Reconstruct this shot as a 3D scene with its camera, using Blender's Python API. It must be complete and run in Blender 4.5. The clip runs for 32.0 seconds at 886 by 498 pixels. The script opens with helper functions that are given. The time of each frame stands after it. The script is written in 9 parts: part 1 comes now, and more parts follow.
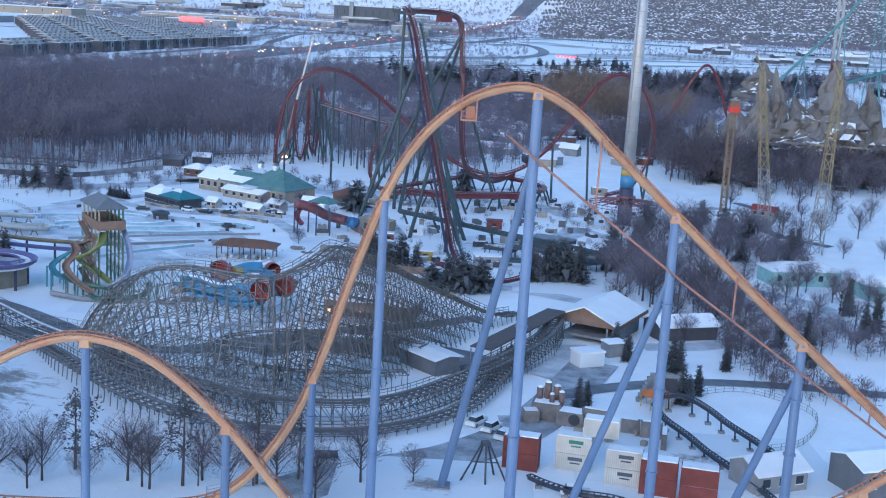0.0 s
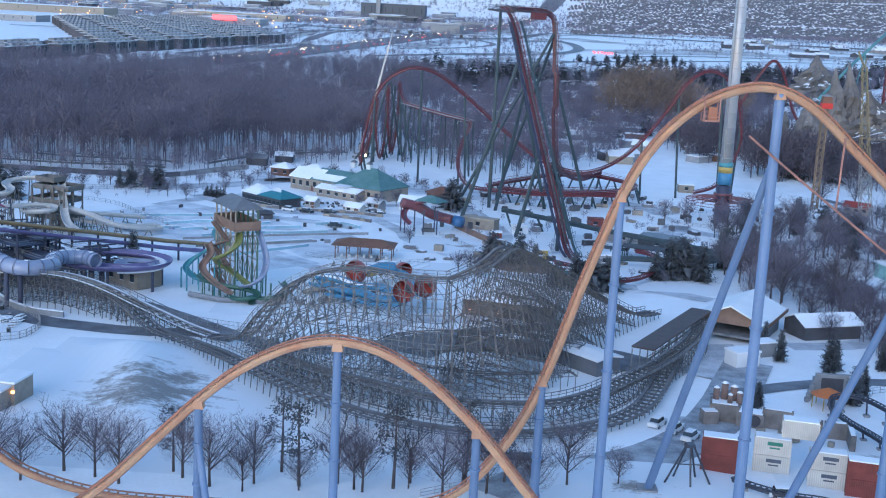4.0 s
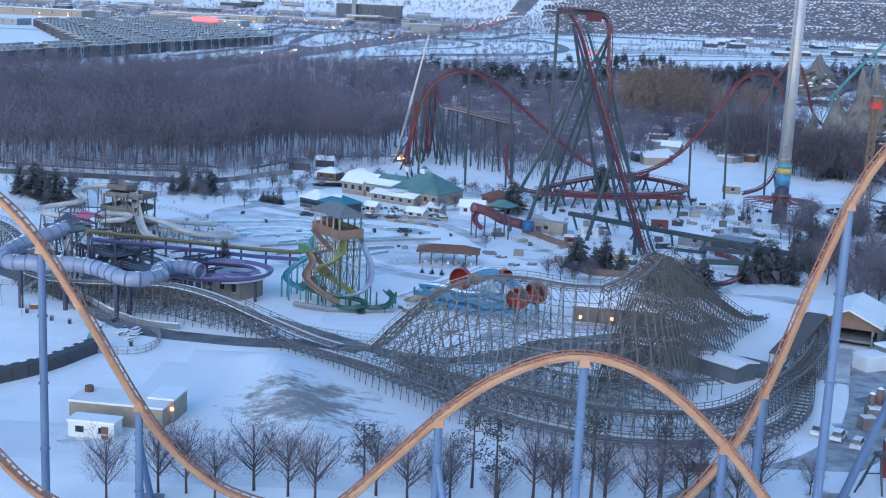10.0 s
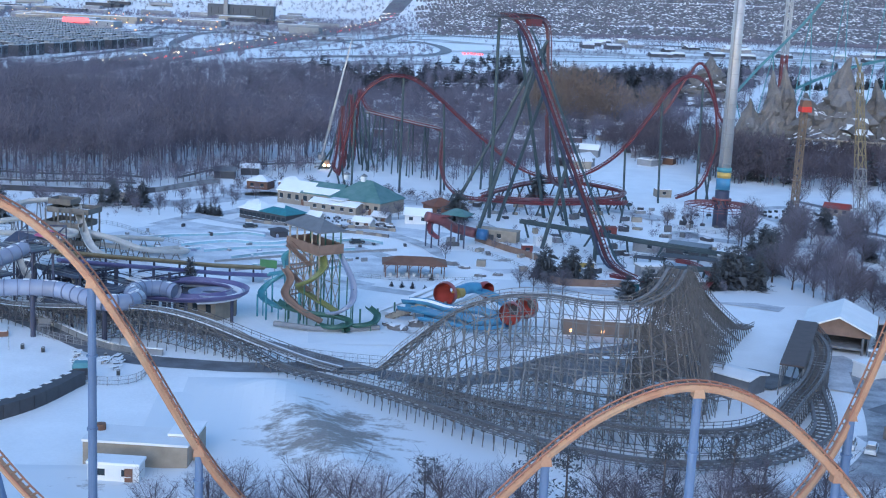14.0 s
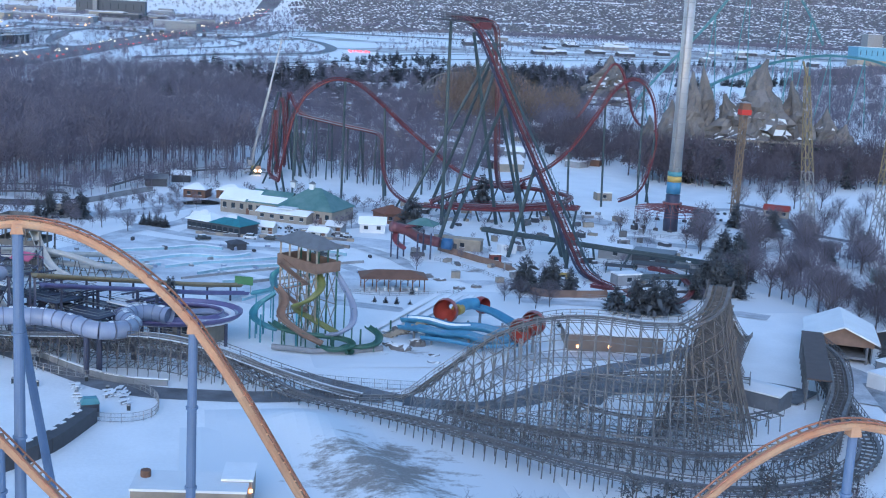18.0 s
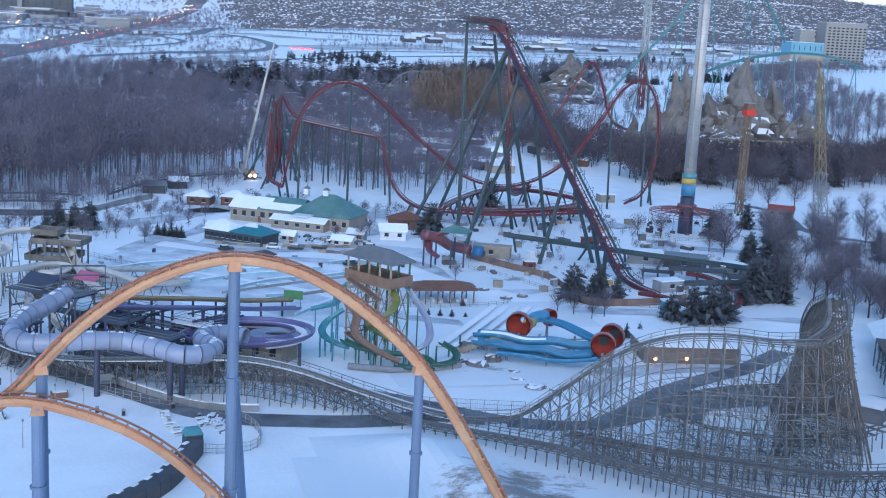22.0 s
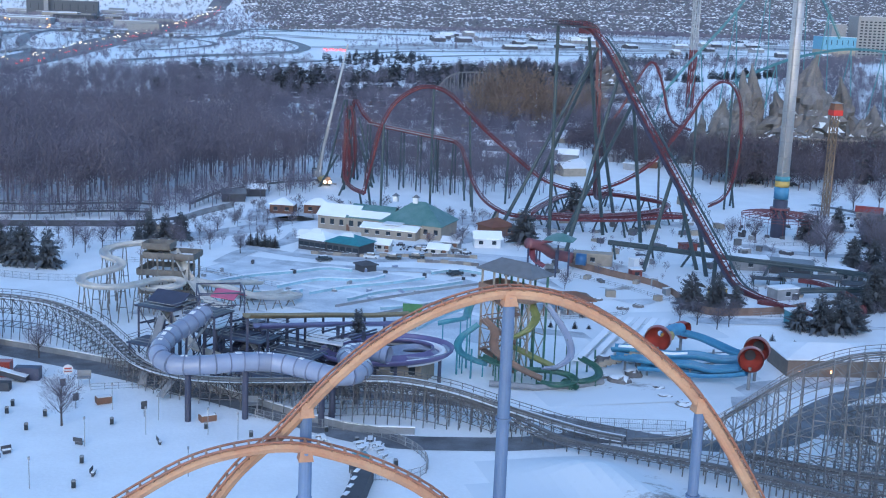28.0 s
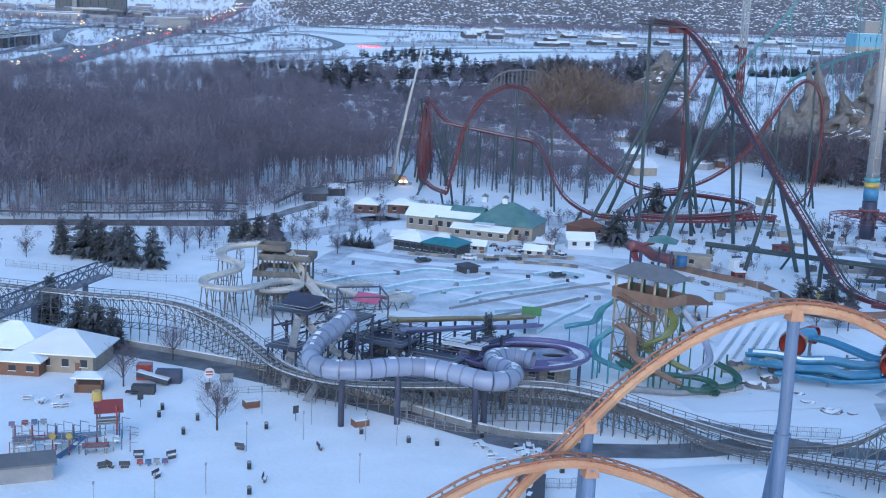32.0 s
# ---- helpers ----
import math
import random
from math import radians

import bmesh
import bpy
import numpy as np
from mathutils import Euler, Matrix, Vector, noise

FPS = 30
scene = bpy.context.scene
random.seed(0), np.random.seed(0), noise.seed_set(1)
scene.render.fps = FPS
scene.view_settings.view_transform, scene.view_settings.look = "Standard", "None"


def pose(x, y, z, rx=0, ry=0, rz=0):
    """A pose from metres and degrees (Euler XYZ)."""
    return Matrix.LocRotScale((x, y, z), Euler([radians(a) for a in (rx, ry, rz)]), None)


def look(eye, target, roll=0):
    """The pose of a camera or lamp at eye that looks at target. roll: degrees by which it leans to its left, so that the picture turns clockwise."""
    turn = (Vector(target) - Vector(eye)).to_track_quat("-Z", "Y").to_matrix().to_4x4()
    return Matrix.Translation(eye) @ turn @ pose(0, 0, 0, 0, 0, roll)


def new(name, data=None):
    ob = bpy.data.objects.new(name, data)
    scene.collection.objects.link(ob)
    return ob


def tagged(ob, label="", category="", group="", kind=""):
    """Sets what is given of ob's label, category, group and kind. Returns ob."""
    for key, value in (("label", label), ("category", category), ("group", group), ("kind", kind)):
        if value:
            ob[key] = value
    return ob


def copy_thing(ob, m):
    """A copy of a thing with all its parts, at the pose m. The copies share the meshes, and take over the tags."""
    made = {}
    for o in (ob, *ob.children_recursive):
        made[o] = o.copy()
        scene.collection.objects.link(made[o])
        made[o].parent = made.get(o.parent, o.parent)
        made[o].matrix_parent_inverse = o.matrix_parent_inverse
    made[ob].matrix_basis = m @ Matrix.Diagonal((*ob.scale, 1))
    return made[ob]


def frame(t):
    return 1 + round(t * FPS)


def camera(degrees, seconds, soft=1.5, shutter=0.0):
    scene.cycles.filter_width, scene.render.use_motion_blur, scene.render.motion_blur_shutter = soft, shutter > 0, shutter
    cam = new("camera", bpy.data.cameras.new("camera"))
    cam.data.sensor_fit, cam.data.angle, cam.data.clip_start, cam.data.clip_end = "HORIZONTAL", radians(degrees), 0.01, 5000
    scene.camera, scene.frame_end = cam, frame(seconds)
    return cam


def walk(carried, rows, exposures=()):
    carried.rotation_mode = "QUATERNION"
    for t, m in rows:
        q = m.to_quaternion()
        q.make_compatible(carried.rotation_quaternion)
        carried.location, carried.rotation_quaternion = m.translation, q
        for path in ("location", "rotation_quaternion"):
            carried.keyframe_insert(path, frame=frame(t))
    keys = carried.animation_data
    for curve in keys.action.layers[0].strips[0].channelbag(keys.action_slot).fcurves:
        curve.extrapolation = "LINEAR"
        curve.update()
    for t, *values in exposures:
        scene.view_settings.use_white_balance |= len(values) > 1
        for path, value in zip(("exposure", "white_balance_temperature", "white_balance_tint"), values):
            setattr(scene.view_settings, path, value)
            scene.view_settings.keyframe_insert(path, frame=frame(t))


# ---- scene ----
# ---- camera ----
cam = camera(39.39, 32.0, soft=1.1)
PATH = [
    (0, 12.61, -17.49, 71.77, -0.835, -11.319, 3.352),
    (0.5, 9.40, -17.39, 71.63, -1.001, -11.373, 3.305),
    (1, 6.16, -17.28, 71.50, -1.190, -11.422, 3.215),
    (1.5, 2.91, -17.18, 71.38, -1.403, -11.466, 3.257),
    (2, -0.42, -17.15, 71.26, -1.603, -11.482, 3.233),
    (2.5, -3.79, -17.16, 71.15, -1.782, -11.508, 3.251),
    (3, -7.21, -17.19, 71.06, -1.986, -11.545, 3.175),
    (3.5, -10.56, -17.25, 70.96, -2.225, -11.577, 3.018),
    (5.5, -23.17, -17.52, 70.46, 1.041, -11.132, 2.545),
    (6, -25.71, -17.47, 70.35, 0.914, -11.055, 2.464),
    (6.5, -27.76, -17.30, 70.23, 0.792, -11.025, 2.517),
    (7, -29.69, -17.05, 70.16, 0.662, -11.066, 2.571),
    (7.5, -31.74, -16.73, 70.13, 0.517, -11.127, 2.530),
    (8, -34.01, -16.39, 70.14, 0.367, -11.198, 2.588),
    (8.5, -36.50, -16.04, 70.18, 0.218, -11.280, 2.624),
    (9, -39.20, -15.66, 70.20, 0.085, -11.345, 2.652),
    (9.5, -42.03, -15.27, 70.21, -0.045, -11.401, 2.680),
    (10, -44.97, -14.79, 70.21, -0.188, -11.451, 2.650),
    (10.5, -47.93, -14.14, 70.21, -0.301, -11.450, 2.696),
    (11, -50.91, -13.34, 70.22, 2.065, -11.344, 2.769),
    (11.5, -53.94, -12.35, 70.23, 3.583, -11.256, 2.896),
    (12, -57.10, -11.15, 70.25, 6.634, -11.150, 2.929),
    (12.5, -60.26, -9.72, 70.26, 6.470, -11.167, 2.923),
    (13, -63.39, -8.12, 70.25, 6.292, -11.157, 2.912),
    (13.5, -66.50, -6.44, 70.22, 6.118, -11.160, 2.946),
    (14, -69.62, -4.72, 70.21, 5.944, -11.145, 2.850),
    (14.5, -72.77, -2.96, 70.26, 5.771, -11.166, 2.839),
    (17, -88.78, 5.95, 70.87, 12.428, -10.940, 3.332),
    (18, -95.37, 9.28, 71.03, 12.033, -11.022, 3.148),
    (19, -102.12, 12.63, 71.20, 12.045, -11.080, 3.001),
    (19.5, -105.55, 14.35, 71.29, 12.050, -11.092, 3.040),
    (20, -109.04, 16.16, 71.36, 12.572, -11.084, 2.997),
    (20.5, -112.51, 18.05, 71.40, 14.181, -11.008, 3.098),
    (21, -115.97, 19.99, 71.42, 15.855, -10.970, 3.136),
    (21.5, -119.46, 21.94, 71.46, 15.692, -11.001, 3.102),
    (22, -122.95, 23.85, 71.52, 15.546, -11.053, 3.045),
    (22.5, -126.41, 25.65, 71.59, 15.380, -11.089, 2.995),
    (23, -129.51, 27.27, 71.64, 15.074, -10.965, 2.552),
    (23.5, -132.05, 28.68, 71.69, 14.883, -10.770, 2.231),
    (24, -133.85, 29.81, 71.73, 14.759, -10.653, 2.105),
    (24.5, -135.00, 30.70, 71.75, 14.629, -10.563, 1.874),
    (25, -135.88, 31.48, 71.77, 14.747, -10.475, 1.883),
    (27.5, -141.74, 35.73, 71.94, 14.750, -11.094, 2.159),
    (28, -143.46, 36.75, 72.01, 14.646, -11.173, 2.312),
    (28.5, -145.71, 37.92, 72.08, 14.553, -11.209, 2.231),
    (29, -148.26, 39.08, 72.16, 14.505, -11.278, 2.361),
    (29.5, -150.96, 40.11, 72.20, 14.421, -11.301, 2.325),
    (30, -153.74, 41.00, 72.22, 14.339, -11.326, 2.370),
    (30.5, -156.54, 41.78, 72.24, 14.237, -11.311, 2.378),
    (31, -159.34, 42.49, 72.24, 14.069, -11.314, 2.387),
    (31.5, -162.14, 43.14, 72.25, 13.930, -11.343, 2.429),
    (32, -164.98, 43.75, 72.26, 13.793, -11.390, 2.338),
]
walk(cam, [(t, pose(x, y, z, 90 + pitch, 0, -yaw) @ pose(0, 0, 0, 0, 0, roll)) for t, x, y, z, yaw, pitch, roll in PATH], exposures=[(0, 1.0, 5260, 10), (32, 1.0, 5260, 10)])

# ---- world and light: overcast winter dusk ----
world = bpy.data.worlds.new("winter_sky")
scene.world = world
world.use_nodes = True
wn, wl = world.node_tree.nodes, world.node_tree.links
sky = wn.new("ShaderNodeTexSky")
sky.sky_type = "NISHITA"
sky.sun_disc = False
sky.sun_elevation = radians(12)
sky.sun_rotation = radians(200)
sky.air_density, sky.dust_density, sky.ozone_density = 1.0, 0.6, 2.0
wn["Background"].inputs["Strength"].default_value = 0.15
wl.new(sky.outputs["Color"], wn["Background"].inputs["Color"])
sun = new("sun", bpy.data.lights.new("sun", "SUN"))
sun.data.energy, sun.data.angle, sun.data.color = 0.5, radians(40), (1.0, 0.95, 0.92)
sun.matrix_world = look((-30, -80, 60), (0, 0, 0))


# ---- materials ----
def mat(name, base, rough=0.7, metal=0.0, dark=0.75, scale=0.6, fine=9.0, bump=0.15, snow=0.0, patch=None, rand=0.12):
    """Painted or raw surface with stains at two scales; snow: how much snow lies on upward faces; patch: a second colour in blotches."""
    m = bpy.data.materials.new(name)
    m.use_nodes = True
    n, l = m.node_tree.nodes, m.node_tree.links
    b = n["Principled BSDF"]
    b.inputs["Roughness"].default_value, b.inputs["Metallic"].default_value = rough, metal
    geo = n.new("ShaderNodeNewGeometry")
    big = n.new("ShaderNodeTexNoise")
    big.inputs["Scale"].default_value, big.inputs["Detail"].default_value = scale, 5
    small = n.new("ShaderNodeTexNoise")
    small.inputs["Scale"].default_value, small.inputs["Detail"].default_value = fine, 3
    l.new(geo.outputs["Position"], big.inputs["Vector"])
    l.new(geo.outputs["Position"], small.inputs["Vector"])
    add = n.new("ShaderNodeMath")
    add.operation = "MULTIPLY_ADD"
    l.new(small.outputs["Fac"], add.inputs[0])
    add.inputs[1].default_value = 0.4
    l.new(big.outputs["Fac"], add.inputs[2])
    ramp = n.new("ShaderNodeValToRGB")
    e = ramp.color_ramp.elements
    e[0].position, e[1].position = 0.5, 0.9
    second = patch if patch else tuple(c * dark for c in base)
    e[0].color, e[1].color = (*second, 1), (*base, 1)
    l.new(add.outputs[0], ramp.inputs["Fac"])
    info = n.new("ShaderNodeObjectInfo")
    hsv = n.new("ShaderNodeHueSaturation")
    vary = n.new("ShaderNodeMapRange")
    vary.inputs["To Min"].default_value, vary.inputs["To Max"].default_value = 1 - rand, 1 + rand
    l.new(info.outputs["Random"], vary.inputs["Value"])
    l.new(vary.outputs[0], hsv.inputs["Value"])
    l.new(ramp.outputs["Color"], hsv.inputs["Color"])
    out = hsv.outputs["Color"]
    if snow:
        sep = n.new("ShaderNodeSeparateXYZ")
        l.new(geo.outputs["True Normal"], sep.inputs[0])
        up = n.new("ShaderNodeMath")
        up.operation = "MULTIPLY_ADD"
        l.new(big.outputs["Fac"], up.inputs[0])
        up.inputs[1].default_value = -0.7
        l.new(sep.outputs["Z"], up.inputs[2])
        rs = n.new("ShaderNodeMapRange")
        rs.inputs["From Min"].default_value, rs.inputs["From Max"].default_value = 0.75 - snow, 0.8 - snow
        l.new(up.outputs[0], rs.inputs["Value"])
        mix = n.new("ShaderNodeMix")
        mix.data_type = "RGBA"
        mix.inputs["B"].default_value = (0.8, 0.82, 0.84, 1)
        l.new(rs.outputs[0], mix.inputs["Factor"])
        l.new(out, mix.inputs["A"])
        out = mix.outputs["Result"]
    l.new(out, b.inputs["Base Color"])
    if bump:
        bp = n.new("ShaderNodeBump")
        bp.inputs["Strength"].default_value, bp.inputs["Distance"].default_value = bump, 0.08
        l.new(small.outputs["Fac"], bp.inputs["Height"])
        l.new(bp.outputs["Normal"], b.inputs["Normal"])
    return m


def lamp_mat(name, colour, power):
    m = bpy.data.materials.new(name)
    m.use_nodes = True
    b = m.node_tree.nodes["Principled BSDF"]
    b.inputs["Base Color"].default_value = (*colour, 1)
    b.inputs["Emission Color"].default_value, b.inputs["Emission Strength"].default_value = (*colour, 1), power
    return m


def glass_mat(name, colour=(0.03, 0.04, 0.05)):
    m = bpy.data.materials.new(name)
    m.use_nodes = True
    b = m.node_tree.nodes["Principled BSDF"]
    b.inputs["Base Color"].default_value, b.inputs["Roughness"].default_value = (*colour, 1), 0.08
    return m


SNOW = mat("snow", (0.93, 0.935, 0.94), 0.65, dark=0.9, scale=0.10, fine=1.6, bump=0.6, rand=0.0)
FARROAD = mat("far_wet_asphalt", (0.15, 0.15, 0.165), 0.7, scale=0.02, fine=0.2, patch=(0.22, 0.225, 0.24), rand=0)
ASPHALT = mat("asphalt_slushy", (0.10, 0.10, 0.11), 0.8, scale=0.25, fine=5, patch=(0.22, 0.23, 0.25), rand=0)
SLUSH = mat("wet_grey_slush", (0.46, 0.475, 0.50), 0.7, scale=0.3, fine=3, patch=(0.17, 0.175, 0.19), bump=0.4, rand=0)
DIRT = mat("bare_winter_grass", (0.19, 0.16, 0.13), 0.95, scale=0.35, fine=4, patch=(0.55, 0.56, 0.58), rand=0)
ORANGE = mat("weathered_orange_track", (0.455, 0.29, 0.175), 0.65, scale=0.25, fine=4, patch=(0.38, 0.19, 0.11))
RUST = mat("faded_red_rail", (0.36, 0.15, 0.085), 0.5, scale=0.4)
BLUE = mat("pale_blue_steel", (0.135, 0.20, 0.34), 0.5, scale=0.2, fine=3, dark=0.85)
WOOD = mat("grey_weathered_wood", (0.235, 0.235, 0.245), 0.9, scale=0.8, fine=14, dark=0.6)
LOWWOOD = mat("dark_treated_timber", (0.17, 0.165, 0.17), 0.9, scale=0.8, fine=14, dark=0.6)
TRODDEN = mat("trodden_grey_snow", (0.70, 0.72, 0.75), 0.75, scale=0.22, fine=2.2, patch=(0.36, 0.37, 0.40), bump=0.5, rand=0)
DARKWOOD = mat("dark_treated_deck", (0.14, 0.138, 0.142), 0.9, scale=0.5, fine=12, dark=0.7)
STEEL = mat("galvanised_rail", (0.42, 0.44, 0.47), 0.35, 0.8)
# lift track only: CRIMSON made darker, the underside's shade put into the colour
SHADEDRED = mat("shaded_red_lift_track", (0.095, 0.032, 0.04), 0.45, scale=0.3)
TUBERIB = mat("grey_lavender_flange", (0.20, 0.225, 0.32), 0.4)
CRIMSON = mat("dark_red_track", (0.15, 0.03, 0.036), 0.42, scale=0.3)
TEAL = mat("dark_teal_steel", (0.05, 0.075, 0.085), 0.5, scale=0.3)
SHAFT = mat("weathered_grey_white_shaft", (0.42, 0.43, 0.45), 0.4, 0.2, scale=0.15, fine=2, dark=0.75)
WHITE = mat("white_painted_steel", (0.72, 0.73, 0.74), 0.45, scale=0.2, dark=0.85)
GREY = mat("grey_cladding", (0.30, 0.30, 0.31), 0.75, snow=0.0)
DARK = mat("dark_cladding", (0.075, 0.075, 0.085), 0.8)
BEIGE = mat("beige_stucco", (0.34, 0.29, 0.235), 0.85, dark=0.8)
TAN = mat("tan_cladding", (0.36, 0.31, 0.25), 0.85)
GREENROOF = mat("teal_green_metal_roof", (0.075, 0.18, 0.175), 0.55, snow=0.0, scale=0.3, patch=(0.16, 0.265, 0.265))
ROOFSNOW = mat("snowy_roof", (0.86, 0.87, 0.89), 0.7, dark=0.93, scale=0.3, fine=3, bump=0.4)
ROOFGREY = mat("grey_metal_roof", (0.17, 0.18, 0.20), 0.55)
BROWN = mat("brown_boards", (0.19, 0.10, 0.065), 0.8)
CEDAR = mat("cedar_boards", (0.25, 0.165, 0.125), 0.8)
RED = mat("red_fibreglass", (0.34, 0.06, 0.045), 0.35)
DULLRED = mat("faded_red_slide", (0.20, 0.075, 0.085), 0.45)
SKYBLUE = mat("light_blue_fibreglass", (0.09, 0.27, 0.45), 0.4)
PURPLE = mat("violet_fibreglass", (0.15, 0.135, 0.29), 0.35, dark=0.8)
TUBE = mat("lavender_tube_fibreglass", (0.29, 0.33, 0.45), 0.3, dark=0.85, scale=0.4)
CREAM = mat("cream_fibreglass", (0.56, 0.54, 0.51), 0.4)
LIME = mat("lime_fibreglass", (0.24, 0.26, 0.09), 0.4)
GREEN = mat("green_fibreglass", (0.06, 0.15, 0.11), 0.4)
TURQ = mat("turquoise_fibreglass", (0.10, 0.30, 0.36), 0.4)
YELLOW = mat("yellow_paint", (0.48, 0.35, 0.10), 0.5)
DULLYELLOW = mat("sun_bleached_yellow_flume", (0.37, 0.28, 0.15), 0.5)
SALMON = mat("faded_salmon_steel", (0.36, 0.18, 0.14), 0.6, scale=0.3)
NAVY = mat("navy_steel", (0.055, 0.06, 0.10), 0.5)
ROCK = mat("grey_brown_rock", (0.215, 0.2, 0.195), 0.95, scale=0.12, fine=1.2, dark=0.55, bump=0.6, snow=0.24)
BARK = mat("bare_bark", (0.085, 0.07, 0.068), 0.95, scale=0.1, fine=4, dark=0.7, rand=0.25)
DUSK = mat("dense_plum_twigs", (0.118, 0.1, 0.12), 0.95, scale=0.05, fine=0.8, dark=0.7, rand=0.2)
TWIG = mat("bare_twigs", (0.205, 0.187, 0.235), 0.95, scale=0.03, fine=0.6, dark=0.6, rand=0.2)
WILLOW = mat("willow_twigs", (0.215, 0.165, 0.138), 0.95, scale=0.03, fine=0.6, dark=0.7)
NEEDLE = mat("dark_spruce_needles", (0.115, 0.125, 0.14), 0.9, scale=0.15, fine=2, dark=0.6, rand=0.25)
CARPAINT = mat("dark_car_paint", (0.05, 0.055, 0.06), 0.3, 0.3)
GLASS = glass_mat("dark_glass")
HEADLIGHT = lamp_mat("headlight", (1.0, 0.72, 0.42), 5)
WARM = lamp_mat("warm_lamp", (1.0, 0.42, 0.12), 2.6)
TAILS = lamp_mat("tail_lamp", (1.0, 0.05, 0.05), 2.5)


# ---- building blocks ----
class Mesh:
    """Collects vertices and faces for one part."""

    def __init__(self):
        self.v, self.f = [], []

    def quad(self, *pts):
        i = len(self.v)
        self.v += [tuple(p) for p in pts]
        self.f.append(tuple(range(i, i + len(pts))))
        return self

    def box(self, cx, cy, z0, sx, sy, h, turn=0.0, taper=1.0):
        c, s = math.cos(radians(turn)), math.sin(radians(turn))
        i = len(self.v)
        for k, z in ((1.0, z0), (taper, z0 + h)):
            for ax, ay in ((-1, -1), (1, -1), (1, 1), (-1, 1)):
                px, py = ax * sx / 2 * k, ay * sy / 2 * k
                self.v.append((cx + px * c - py * s, cy + px * s + py * c, z))
        self.f += [(i, i + 3, i + 2, i + 1), (i + 4, i + 5, i + 6, i + 7)]
        self.f += [(i + a, i + (a + 1) % 4, i + 4 + (a + 1) % 4, i + 4 + a) for a in range(4)]
        return self

    def beam(self, p, q, w=0.2, h=None):
        h = h or w
        p, q = Vector(p), Vector(q)
        d = q - p
        if d.length < 1e-4:
            return self
        d.normalize()
        ref = Vector((0, 0, 1)) if abs(d.z) < 0.95 else Vector((0, 1, 0))
        a = d.cross(ref).normalized() * (w / 2)
        b = a.cross(d).normalized() * (h / 2)
        i = len(self.v)
        for o in (p, q):
            self.v += [tuple(o - a - b), tuple(o + a - b), tuple(o + a + b), tuple(o - a + b)]
        self.f += [(i, i + 1, i + 2, i + 3), (i + 7, i + 6, i + 5, i + 4)]
        self.f += [(i + k, i + 4 + k, i + 4 + (k + 1) % 4, i + (k + 1) % 4) for k in range(4)]
        return self

    def tube(self, pts, r, n=8, r2=None, close=True, arc=None):
        """A pipe along points; r to r2; arc: (start, end) degrees for an open trough, thick by its own double wall."""
        pts = [Vector(p) for p in pts]
        rings, base = len(pts), len(self.v)
        up = None
        m = n if arc is None else n + 1
        for k, p in enumerate(pts):
            d = (pts[min(k + 1, rings - 1)] - pts[max(k - 1, 0)]).normalized()
            if arc is not None or up is None:
                ref = Vector((0, 0, 1)) if abs(d.z) < 0.97 else Vector((0, 1, 0))
                a = d.cross(ref).normalized()
            else:
                a = (up - d * up.dot(d)).normalized()
            up = a
            b = a.cross(d)
            rr = r + ((r2 if r2 is not None else r) - r) * k / max(1, rings - 1)
            for j in range(m):
                w = 2 * math.pi * j / n if arc is None else radians(arc[0] + (arc[1] - arc[0]) * j / n)
                self.v.append(tuple(p + a * math.cos(w) * rr + b * math.sin(w) * rr))
        for k in range(rings - 1):
            for j in range(n):
                j2 = (j + 1) % n if arc is None else j + 1
                self.f.append((base + k * m + j, base + k * m + j2, base + (k + 1) * m + j2, base + (k + 1) * m + j))
        if close and arc is None:
            self.f.append(tuple(base + j for j in range(n))[::-1])
            self.f.append(tuple(base + (rings - 1) * m + j for j in range(n)))
        return self

    def trough(self, pts, r, thick=0.12, n=8, deep=1.0):
        """An open half-pipe flume with a wall of real thickness."""
        pts = [Vector(p) for p in pts]
        base, m = len(self.v), 2 * (n + 1)
        for k, p in enumerate(pts):
            d = (pts[min(k + 1, len(pts) - 1)] - pts[max(k - 1, 0)]).normalized()
            a = Vector((d.y, -d.x, 0)).normalized()
            b = a.cross(d)
            for rr, order in ((r, range(n + 1)), (r - thick, range(n, -1, -1))):
                for j in order:
                    w = math.pi * (1 + j / n)
                    self.v.append(tuple(p + a * math.cos(w) * rr + b * math.sin(w) * rr * deep))
        for k in range(len(pts) - 1):
            for j in range(m):
                self.f.append((base + k * m + j, base + k * m + (j + 1) % m, base + (k + 1) * m + (j + 1) % m, base + (k + 1) * m + j))
        return self

    def gable(self, cx, cy, z0, sx, sy, rise, turn=0.0, thick=0.3, over=0.5):
        """A pitched roof with its ridge along its x; thick slabs."""
        c, s = math.cos(radians(turn)), math.sin(radians(turn))
        put = lambda x, y, z: (cx + x * c - y * s, cy + x * s + y * c, z)
        a, b = sx / 2 + over, sy / 2 + over
        for side in (-1, 1):
            i = len(self.v)
            for dz in (0, thick):
                for x in (-a, a):
                    self.v += [put(x, 0, z0 + rise + dz), put(x, side * b, z0 - rise * over / (sy / 2) + dz)]
            self.f += [(i, i + 1, i + 3, i + 2), (i + 4, i + 6, i + 7, i + 5), (i, i + 4, i + 5, i + 1), (i + 2, i + 3, i + 7, i + 6), (i + 1, i + 5, i + 7, i + 3), (i, i + 2, i + 6, i + 4)]
        return self

